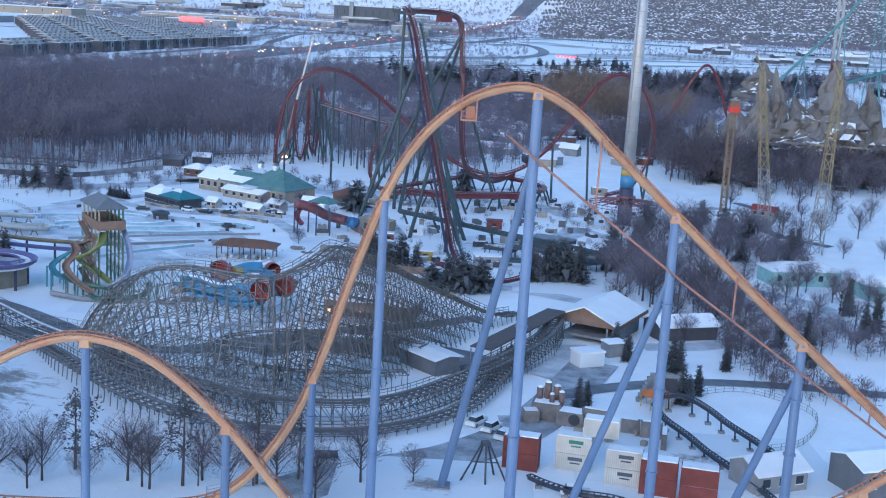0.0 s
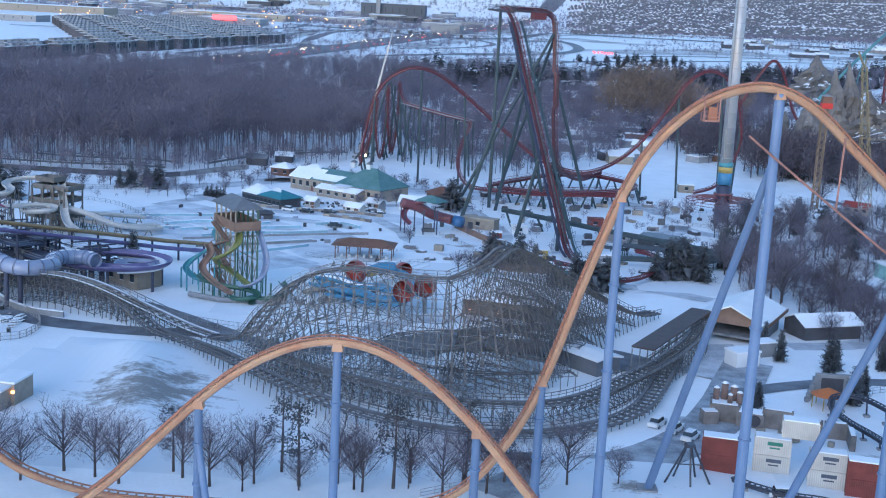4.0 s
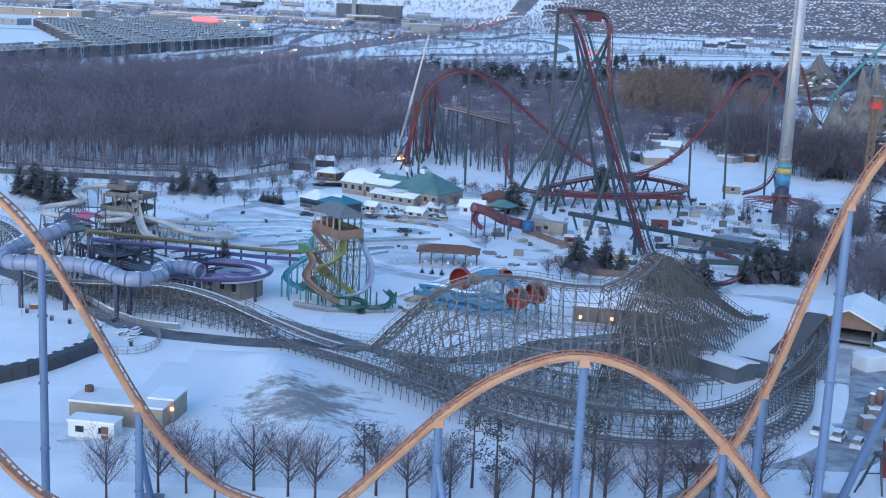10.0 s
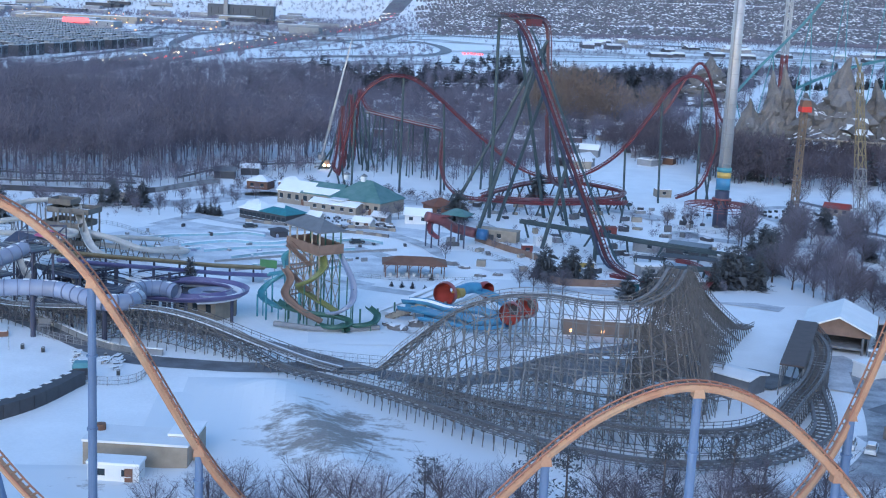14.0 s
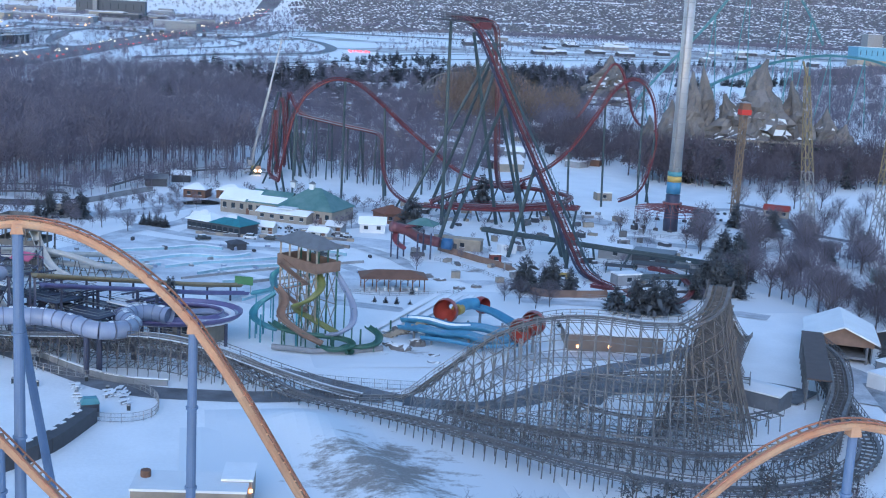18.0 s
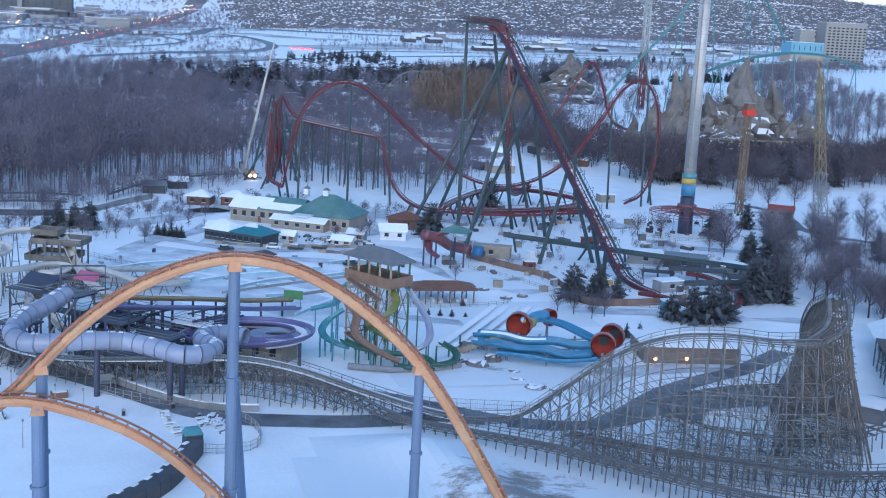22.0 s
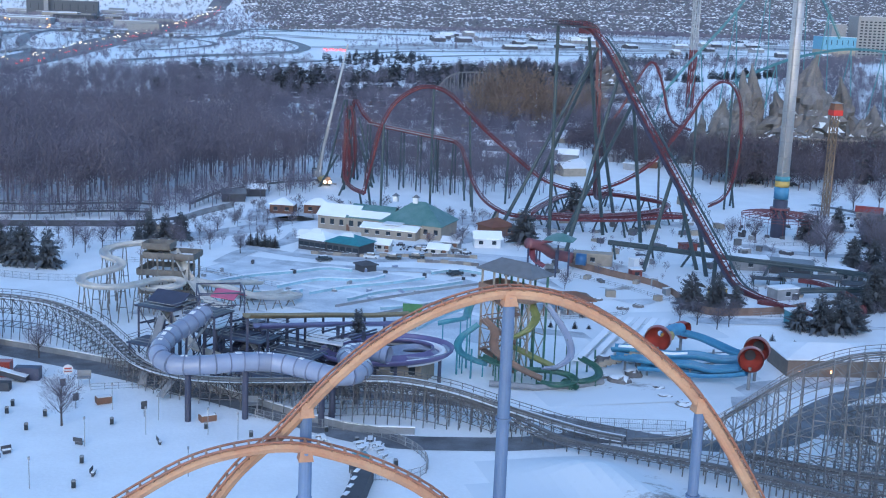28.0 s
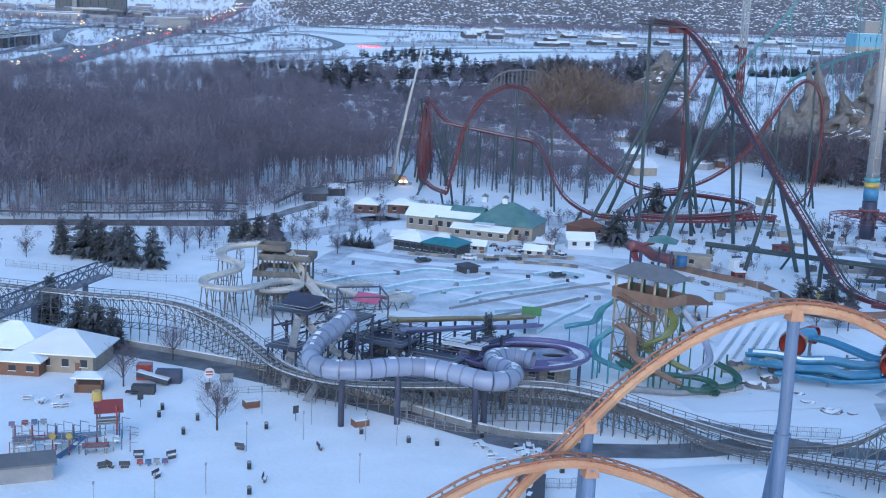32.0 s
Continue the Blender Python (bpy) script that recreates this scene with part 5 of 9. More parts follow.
plant(slender, [(34.9, 190.6, .62), (36.4, 192, .5), (47.5, 224, .72), (55.6, 217.8, .85), (57.2, 219, .7), (53.9, 196.5, .72), (55.4, 198, .55), (57.9, 202.8, .62), (66.8, 221, .6), (82.5, 242.5, .85), (85.4, 227.8, .8), (46, 232, .7), (90, 248, .8), (105, 256, .9), (109.5, 262, 1), (112, 240, .9), (118, 262, 1), (108, 279, 1)])
plant(conif, [(74.3, 397.4, 1.0), (76.5, 399, .75), (73.5, 389.4, .9), (96.2, 413.1, 1.0)])
plant(bare, [(60 + 13.7 * k % 52, 322 + 29.3 * k % 74, 1.25 + 0.35 * math.sin(k * 1.9)) for k in range(26)])
plant(bare, [(50 + 8.3 * k % 27, 262 + 19.7 * k % 50, 1.3 + 0.35 * math.sin(k * 1.3)) for k in range(18)])
plant(conif, [(96, 346, .8), (104, 374, 1.0), (112, 352, 1.1), (118, 366, .9), (100, 392, 1.0)])
plant(bare, [(-44 + 3.7 * k, 139 + 7.3 * k % 13, 0.9 + 0.25 * math.sin(k * 1.7)) for k in range(0, 15, 2)])
plant(bare, [(104 + 17.3 * k % 66, 336 + 41.9 * k % 130, 1.15 + 0.3 * math.sin(k * 2.3)) for k in range(22)])
plant(bare, [(-196 + 8.3 * k, 384 + 17.7 * k % 42, 0.75 + 0.25 * math.sin(k * 2.7)) for k in range(9)])
plant(bare, [(-128 + 6.1 * k, 398 + 11.3 * k % 36, 0.6 + 0.15 * math.sin(k * 3.1)) for k in range(7)])
# clipped evergreen hedge by the pool and small shrubs
shrub = thing("evergreen_shrub", "small rounded dark evergreen shrub in snow", "shrub", "shrubs")
a, b = spruce(500, 3.2, 1.1, 9, 0.2)
part("trunk", a, BARK, shrub)
part("crown", b, NEEDLE, shrub)
plant([shrub], [(-51, 292, .55), (-48.5, 291, .6), (-46, 290, .6), (-43, 289, .5), (-40.5, 300, .7), (-107.9, 397.7, 1.4), (-106, 396.5, 1.5), (-104, 395, 1.5), (-102.5, 394, 1.4), (-101.2, 393, 1.3), (-38, 262, .7), (-12, 268, 1.1), (-8, 270, 1.0), (-5, 266, .9), (-36, 266, .5)])

# ---- paths and bare ground ----
solo("path", ribbon([(-215, 322), (-195, 306), (-170, 288), (-145, 267), (-124, 245), (-106, 224), (-90, 218.5), (-78, 217.5), (-68, 219), (-60, 216)], 6.5, 0.06, 3), ASPHALT, "dark swept asphalt path beside the wooden coaster", "path", kind="structure")
solo("path", ribbon([(-129, 262), (-108, 250), (-88, 241), (-77, 233), (-68, 225), (-57, 215.5), (-45, 211), (-35, 213), (-25, 221)], 4.2, 0.07, 3), ASPHALT, "dark path behind the coaster", "path", kind="structure")
solo("path", ribbon([(-57, 214), (-48, 210.5), (-41, 211.5), (-33, 217.5), (-22, 227.5), (-10, 235), (2, 241), (19, 254)], 5, 0.08, 3), ASPHALT, "dark path under the trestles", "path", kind="structure")
solo("path", ribbon([(-27, 213), (-22, 220), (-12, 223), (2, 222.5), (13, 219), (20, 212)], 11, 0.1, 3), ASPHALT, "broad dark asphalt loop under the trestles", "path", kind="structure")
solo("path", ribbon([(-10, 143), (-4, 150), (3, 155), (14, 163), (24, 176), (31, 192), (36, 207), (41, 222)], 9.5, 0.06, 3), SLUSH, "slushy service road round the coaster", "road", kind="structure")
solo("path", ribbon([(30, 196), (45, 206), (62, 212), (85, 212), (110, 208)], 4.5, 0.08, 3), ASPHALT, "slushy service road", "road", kind="structure")
solo("path", ribbon([(-112, 398), (-95, 380), (-80, 372), (-64, 372), (-50, 370), (-38, 350), (-34, 335), (-24, 322)], 5, 0.06, 3), TRODDEN, "partly cleared path by the pool", "path", kind="structure")
solo("path", ribbon([(120, 470), (128, 450), (124, 430), (118, 412), (122, 395), (135, 380)], 5, 0.06, 3), ASPHALT, "partly cleared park path", "path", kind="structure")


for pts, w in (([(-104, 372), (-85, 362), (-68, 358), (-50, 350)], 6), ([(-60, 345), (-50, 330), (-46, 316), (-40, 300)], 5), ([(-70, 300), (-60, 292), (-50, 286), (-38, 281), (-24, 284)], 5), ([(-22, 330), (-8, 345), (-14, 380), (-20, 400), (-28, 420)], 8), ([(50, 388), (60, 374), (80, 368), (100, 374), (120, 384)], 7), ([(28, 210), (37, 224), (36, 236)], 8), ([(52, 236), (66, 240), (80, 252), (95, 262)], 6), ([(-36, 226), (-28, 240), (-14, 243), (4, 244)], 7), ([(-126, 412), (-106, 424), (-94, 438), (-84, 446)], 11), ([(-96, 442), (-70, 444), (-44, 438), (-22, 430)], 10), ([(-34, 300), (-10, 294), (10, 290), (30, 285), (44, 276)], 6), ([(20, 350), (34, 358), (46, 372), (52, 392)], 9), ([(-10, 420), (14, 438), (40, 430), (52, 412)], 10), ([(96, 262), (104, 284), (92, 300), (76, 308)], 7), ([(108, 408), (96, 420), (92, 440), (110, 452), (126, 442)], 6), ([(18, 168), (24, 176), (24, 184)], 7), ([(-118, 372), (-110, 388), (-96, 404), (-90, 420)], 6), ([(-62, 392), (-50, 396), (-40, 402), (-34, 416)], 5)):
    solo("path", ribbon(pts, w, 0.05, 3), TRODDEN, "trodden grey snow on a park path", "path", kind="structure")

SCUFFED = mat("scuffed_deck_snow", (0.80, 0.82, 0.85), 0.75, scale=0.16, fine=1.8, patch=(0.50, 0.52, 0.56), bump=0.5, rand=0)
for pts, w, lift in (([(-118, 372), (-98, 356), (-78, 340), (-60, 322), (-48, 304)], 24, 0.03), ([(-132, 352), (-112, 336), (-92, 318), (-76, 300), (-62, 286)], 22, 0.035), ([(-138, 322), (-120, 308), (-104, 292)], 18, 0.025), ([(-96, 388), (-74, 380), (-50, 376), (-30, 366)], 14, 0.022), ([(-104, 452), (-70, 446), (-40, 440), (-10, 430)], 22, 0.03), ([(-26, 318), (-6, 330), (14, 340), (36, 350)], 18, 0.027)):
    solo("pool_deck", ribbon(pts, w, lift, 3), SCUFFED, "scuffed grey snow over the pool deck", "deck", kind="structure")


def worn_snow(name, cx, cy, rx, ry, dense=0.0):
    """Snow worn through to brown turf in ragged streaks round one centre."""
    m = bpy.data.materials.new(name)
    m.use_nodes = True
    n, l = m.node_tree.nodes, m.node_tree.links
    b = n["Principled BSDF"]
    b.inputs["Roughness"].default_value = 0.8
    geo = n.new("ShaderNodeNewGeometry")
    mp = n.new("ShaderNodeMapping")
    mp.inputs["Location"].default_value, mp.inputs["Scale"].default_value = (-cx / rx, -cy / ry, 0), (1 / rx, 1 / ry, 0)
    l.new(geo.outputs["Position"], mp.inputs["Vector"])
    ln = n.new("ShaderNodeVectorMath")
    ln.operation = "LENGTH"
    l.new(mp.outputs[0], ln.inputs[0])
    st = n.new("ShaderNodeMapping")
    st.inputs["Rotation"].default_value, st.inputs["Scale"].default_value = (0, 0, 0.35), (0.19, 0.27, 0.2)
    l.new(geo.outputs["Position"], st.inputs["Vector"])
    no = n.new("ShaderNodeTexNoise")
    no.inputs["Scale"].default_value, no.inputs["Detail"].default_value, no.inputs["Roughness"].default_value = 1.0, 10, 0.74
    l.new(st.outputs[0], no.inputs["Vector"])
    sm_ = n.new("ShaderNodeMath")
    sm_.operation = "MULTIPLY_ADD"
    l.new(ln.outputs["Value"], sm_.inputs[0])
    sm_.inputs[1].default_value = -0.40
    l.new(no.outputs["Fac"], sm_.inputs[2])
    mr = n.new("ShaderNodeMapRange")
    mr.inputs["From Min"].default_value, mr.inputs["From Max"].default_value = 0.41 - dense, 0.54 - dense
    l.new(sm_.outputs[0], mr.inputs["Value"])
    gr = n.new("ShaderNodeTexNoise")
    gr.inputs["Scale"].default_value = 3.0
    l.new(geo.outputs["Position"], gr.inputs["Vector"])
    ra = n.new("ShaderNodeValToRGB")
    ra.color_ramp.elements[0].color, ra.color_ramp.elements[1].color = (0.19, 0.17, 0.155, 1), (0.40, 0.37, 0.345, 1)
    l.new(gr.outputs["Fac"], ra.inputs["Fac"])
    mx = n.new("ShaderNodeMix")
    mx.data_type = "RGBA"
    mx.inputs["A"].default_value = (0.78, 0.80, 0.82, 1)
    l.new(mr.outputs[0], mx.inputs["Factor"])
    l.new(ra.outputs["Color"], mx.inputs["B"])
    l.new(mx.outputs["Result"], b.inputs["Base Color"])
    bp = n.new("ShaderNodeBump")
    bp.inputs["Strength"].default_value, bp.inputs["Distance"].default_value = 0.5, 0.1
    l.new(no.outputs["Fac"], bp.inputs["Height"])
    l.new(bp.outputs["Normal"], b.inputs["Normal"])
    return m


for k, (cx_, cy_, rx, ry, dn) in enumerate(((-67, 177, 19, 26, 0.13), (-84, 190, 9, 9, -0.03), (-55, 170, 11, 9, 0.06), (-30, 291, 13, 10, 0.0), (-50, 246, 16, 8, 0.0), (-98, 158, 24, 6, -0.02), (-38, 258, 12, 9, 0.02), (52, 168, 16, 10, 0.0), (10, 150, 12, 9, 0.03), (-18, 330, 14, 10, 0.0), (20, 345, 20, 12, 0.03), (45, 300, 16, 14, 0.02))):
    m = Mesh()
    for j in range(29):
        for i in range(29):
            x, y = cx_ + rx * 1.3 * (i / 14 - 1), cy_ + ry * 1.3 * (j / 14 - 1)
            edge = min(1.0, 4 * min(i, 28 - i, j, 28 - j) / 14)
            m.v.append((x, y, ground_z(y, x) - 0.02 + (0.4 if k == 0 else 0.16) * edge + 0.003 * (k % 4)))
            if i and j:
                q = j * 29 + i
                m.f.append((q - 30, q - 29, q, q - 1))
    solo("bare_patch", m, worn_snow("worn_snow_%d" % k, cx_, cy_, rx, ry, dn), "wind-swept snow worn through to brown turf", "turf", kind="structure")


# ---- fences ----
def fence(label, pts, h=1.3, step=2.4, material=GREY, rails=3, mesh_panel=False, r=0.05):
    path = smooth_path([(x, y, 0) for x, y in pts], step)
    ob = thing("fence", label, "fence", "fences", at=(pts[0][0], pts[0][1], ground_z(pts[0][1])))
    rail = Mesh()
    for k, p in enumerate(path):
        g = ground_z(p.y)
        part("post", Mesh().beam((p.x, p.y, g - 0.2), (p.x, p.y, g + h), r * 2.2), material, ob)
        if k:
            q = path[k - 1]
            gq = ground_z(q.y)
            for j in range(rails):
                z = h * (0.12 + 0.86 * j / max(1, rails - 1))
                rail.beam((q.x, q.y, gq + z), (p.x, p.y, g + z), r * 1.2)
            if mesh_panel:
                for j in range(8):
                    f = j / 8
                    a = Vector(q).lerp(p, f)
                    rail.beam((a.x, a.y, ground_z(a.y) + 0.1), (a.x, a.y, ground_z(a.y) + h), 0.025)
    part("rail", rail, material, ob, kind="stuff")
    return ob


fence("grey chain-link fence along the snowy bank", [(-128, 262), (-114, 258), (-93.5, 240), (-72.8, 226), (-51.8, 219.5)], 1.8, mesh_panel=True)
fence("grey metal fence round the snowy dining terrace", [(-124, 238), (-117, 232), (-106, 226), (-99.9, 217), (-99.7, 208), (-104, 204.5), (-112, 206)], 1.6, 1.8, mesh_panel=True)
fence("grey queue rails at the path", [(-133, 256), (-143, 256.5), (-152, 256)], 1.2)
fence("grey railing round the pool", [(-150, 378), (-131, 368.5), (-118, 352), (-106, 338)], 1.2)
fence("grey chain-link fence across the snowy lawn", [(-200, 372), (-182, 362), (-165, 352), (-152, 350)], 1.8, mesh_panel=True)
fence("grey chain-link fence below the woods", [(-150, 398), (-132, 402), (-118, 408), (-112, 420)], 1.6, mesh_panel=True)
fence("low railing by the pavilion", [(-60, 303), (-48, 299), (-32, 300), (-26, 306)], 1.1)
fence("low railing on the snowy slope", [(-26, 345), (-18, 330), (-12, 315), (2, 298), (14, 295)], 1.1)
fence("railing round the swing tower plaza", [(WX + 19 * math.cos(a), WY + 17 * math.sin(a)) for a in (0, .7, 1.4, 2.1, 2.8, 3.5, 4.2, 4.9, 5.6, 6.28)], 1.1, 3.0)
fence("railing along the snow rink", [(52, 195), (60, 204), (69, 206), (77, 194), (71, 178), (62, 172)], 1.3, 2.0)
fence("railing beside the service road", [(-20, 141), (-8, 150), (4, 161)], 1.1)
fence("low grey railing beside the park path", [(-112, 445), (-100, 438), (-84, 440), (-82, 452)], 1.0)
m = Mesh()
cf = smooth_path([(-22, 361, 0), (-14.4, 344, 0), (-8, 328, 0), (-9.4, 302, 0), (0, 298, 0), (10.6, 299, 0), (20, 303, 0)], 2.4)
ced = thing("board_fence", "cedar board construction fence on snow", "fence", at=(-8, 328, 1.2))
for p, q in zip(cf, cf[1:]):
    part("board_panel", Mesh().beam((p.x, p.y, ground_z(p.y) + 0.9), (q.x, q.y, ground_z(q.y) + 0.9), 0.12, 1.9), CEDAR, ced)
# retaining kerb along the asphalt path
m = Mesh()
kw = smooth_path([(-200, 315, 0), (-173, 294, 0), (-145, 271.5, 0), (-126, 249.5, 0), (-109, 229, 0), (-96, 224, 0)], 3.0)
wallob = thing("retaining_wall", "low concrete retaining wall with snow on top", "wall", kind="structure", at=(-145, 271, 2))
for p, q in zip(kw, kw[1:]):
    b = part("wall_block", Mesh().beam((p.x, p.y, ground_z(p.y) + 0.5), (q.x, q.y, ground_z(q.y) + 0.5), 0.5, 1.4), GREY, wallob)
    part("snow_cap", Mesh().beam((p.x, p.y, ground_z(p.y) + 1.28), (q.x, q.y, ground_z(q.y) + 1.28), 0.55, 0.16), ROOFSNOW, b)

# dark wall and curving boardwalk along the woods
wk = smooth_path([(-260, 436, 0), (-181, 432, 0), (-156, 431, 0), (-138, 431, 0), (-127, 438, 0), (-118, 452, 0), (-104, 470, 0)], 5.0)
dw = thing("woods_wall", "long dark retaining wall along the woods edge", "wall", kind="structure", at=(-156, 431, 0))
for p, q in zip(wk, wk[1:]):
    part("wall_block", Mesh().beam((p.x, p.y, 0.7), (q.x, q.y, 0.7), 0.5, 2.2), GREY if p.x > -128 else DARK, dw)
bw = thing("boardwalk", "dark raised boardwalk winding through bare woods", "walkway", at=(-150, 452, 0))
for pts in ([(-230, 452, 1.6), (-195, 446, 1.6), (-170, 445, 1.6), (-150, 449, 1.6), (-135, 447, 1.6)], [(-190, 462, 2.2), (-168, 458, 2.4), (-145, 462, 2.2), (-130, 458, 2)], [(-122, 462, 2), (-108, 488, 2.5), (-86, 505, 3), (-70, 512, 3)]):
    for p, q in zip(smooth_path(pts, 4.0), smooth_path(pts, 4.0)[1:]):
        sct = part("deck", Mesh().beam(p, q, 1.6, 0.25), DARKWOOD, bw)
        part("rail", Mesh().beam(p + Vector((0, -0.8, 1.1)), q + Vector((0, -0.8, 1.1)), 0.18).beam(p + Vector((0, -0.8, 0.5)), q + Vector((0, -0.8, 0.5)), 0.14), DARKWOOD, sct)
        part("post", Mesh().beam((p.x, p.y, -0.2), tuple(p + Vector((0, -0.8, 1.1))), 0.2), DARKWOOD, sct)
forest("wood_edge_brush", "low bare brush along the woods edge", scatter([(-260, 438), (-135, 436), (-118, 458), (-100, 480), (-72, 500), (-72, 520), (-118, 500), (-140, 456), (-260, 456)], 5.0, 38, 0.25, 0.85), low_trees, TWIG, "brush")

# ---- restaurant and huts behind the pool ----
building("restaurant", "beige restaurant wing with snowy green gable roof", "restaurant", -75.5, 426, 13, 10, 4.6, -33, BEIGE, "gable", ROOFSNOW, 2.8, 4, True)
g2 = building("restaurant", "beige restaurant hall with teal roof partly snowed over", "restaurant", -66, 421, 14, 12, 4.6, -33, BEIGE, "gable", GREENROOF, 3.2, 5, True)
part("snow_sheet", Mesh().gable(-66.5, 420.2, 9.36 - 4.4, 12.5, 10.2, 2.4, -33, 0.12, 0.3), ROOFSNOW, g2, "snow lying on the roof")
g3 = building("restaurant", "beige dining hall with a broad teal hip roof", "restaurant", -53, 414, 20, 16, 4.2, -33, BEIGE, "hip", GREENROOF, 6.2, 6, True)
part("snow_sheet", Mesh().box(-60.5, 411.5, 4.35, 6, 13, 0.3, -33), ROOFSNOW, g3, "snow on the lower roof")
for x, y in ((-54.2, 414.6), (-60, 418)):
    c = part("cupola", Mesh().box(x, y, 9.8, 1.6, 1.6, 1.8, -33), WHITE, g3, "small white cupola")
    part("cap", Mesh().hip(x, y, 11.6, 1.6, 1.6, 1.0, -33, 0.2, 0.08), ROOFGREY, c)
building("porch", "low snow-roofed dining porch", "porch", -63, 409, 18, 6, 2.9, -33, BEIGE, "gable", ROOFSNOW, 1.0, 5)
TEALROOF = mat("teal_roof_edge", (0.05, 0.22, 0.26), 0.5)
for x, y, w_, d_ in ((-88.5, 391, 9.5, 7.5), (-80.5, 384, 11, 8.5)):
    ob = building("bar_pavilion", "black timber bar pavilion with a snowy roof" if w_ < 10 else "black timber bar pavilion with a partly snowy teal roof", "pavilion", x, y, w_, d_, 3.2, -42, DARK, "hip", ROOFSNOW if w_ < 10 else TEALROOF, 2.4, 5)
    part("snow_sheet", Mesh().hip(x - 0.5, y + 0.4, 3.95, w_ - 2.4, d_ - 2.4, 2.25, -42, 0.2, 0.12), ROOFSNOW, ob, "snow lying on the roof")
    for q in range(5):
        u = -w_ / 2 + w_ * (q + 0.5) / 5
        cx_, cy_ = x + u * 0.743 - (d_ / 2 + 0.1) * 0.669, y - u * 0.669 - (d_ / 2 + 0.1) * 0.743
        part("bar_opening", Mesh().box(cx_, cy_, 1.1, 1.6, 0.08, 1.5, -42), GLASS, ob)
building("service_hut", "small brown hut with snowy hip roof", "hut", -91, 456, 8, 7, 3, -20, BROWN, "hip", ROOFSNOW, 2.0, 2)
building("service_hut", "brown snack hut with snowy roof", "hut", -79, 455, 9, 7, 3, -20, BROWN, "hip", ROOFSNOW, 2.0, 2)
building("shed", "dark shed at the woods edge", "shed", -106, 480, 8, 5, 3, 0, DARK, "gable", ROOFGREY, 1.2)
building("shed", "dark shed with snowy roof", "shed", -97, 492, 7, 5, 3, 0, DARK, "gable", ROOFSNOW, 1.2)
building("pump_hut", "tiny black hut with hip roof on the pool deck", "hut", -80.8, 358.2, 4.2, 4.2, 1.7, 20, DARK, "hip", DARK, 1.1)
building("ticket_hut", "white hut with snowy roof", "hut", -37, 392, 8, 6, 3, -10, WHITE, "gable", ROOFSNOW, 1.6, 2)
building("rust_hut", "brown hut with rusty roof", "hut", -28, 412, 9, 8, 3, 20, BROWN, "hip", mat("rusty_roof", (0.20, 0.09, 0.06), 0.8), 2.6, 2)
building("pool_store", "small beige pool store with flat snowy roof", "hut", -133, 420, 8, 5, 2.8, 0, BEIGE, "flat", ROOFSNOW)
TERRACE = random.Random(612)
for k in range(34):
    f = TERRACE.random()
    x, y = -82 + 36 * f + TERRACE.uniform(-2, 2), 394 - 10 * f + TERRACE.uniform(-6, 6)
    tt = thing("terrace_table", "snow-capped dining table on the restaurant terrace", "table", "terrace tables", at=(x, y, ground_z(y)))
    part("tabletop", Mesh().tube([(x, y, ground_z(y) + 0.7), (x, y, ground_z(y) + 0.95)], 0.75, 10), ROOFSNOW if k % 3 else GREY, tt)
    part("leg", Mesh().tube([(x, y, ground_z(y) - 0.1), (x, y, ground_z(y) + 0.7)], 0.12, 6), DARK, tt)
    for a in (0.4, 2.5, 4.6):
        part("stool", Mesh().box(x + 1.1 * math.cos(a + k), y + 1.1 * math.sin(a + k), ground_z(y) - 0.1, 0.45, 0.45, 0.6, 20 * k), DARK, tt)
for pts, lab in (([(-92, 383), (-80, 378), (-66, 377), (-54, 376), (-44, 372)], "low stone terrace wall dusted with snow"), ([(-60, 388), (-52, 384), (-44, 384)], "short stone planter wall with snow"), ([(-84, 403), (-74, 397), (-66, 392)], "stone terrace wall below the restaurant"), ([(-64, 369), (-55, 366), (-47, 361)], "broken stone edge in snow")):
    w = thing("terrace_wall", lab, "wall", "terrace walls", at=(pts[0][0], pts[0][1], ground_z(pts[0][1])))
    path = smooth_path([(x, y, 0) for x, y in pts], 2.2)
    for k, (p, q) in enumerate(zip(path, path[1:])):
        part("wall_block", Mesh().beam((p.x, p.y, ground_z(p.y) + 0.3), (q.x, q.y, ground_z(q.y) + 0.3), 0.6, 1.1 + 0.3 * (k % 2)), ROCK if k % 3 else TAN, w)
for x, y, sx, sy, h, lab in ((-70, 386, 4, 3, 2.4, "small cream food stall with snowy roof"), (-55, 379, 6, 3.4, 2.2, "low cream booth with snowy roof"), (-49, 388, 5, 4, 2.6, "grey snack booth with snowy roof"), (-90, 402, 5, 4, 2.5, "cream towel hut with snowy roof")):
    building("food_stall", lab, "stall", x, y, sx, sy, h, -30, CREAM if "cream" in lab else GREY, "gable", ROOFSNOW, 1.0, 2, True)


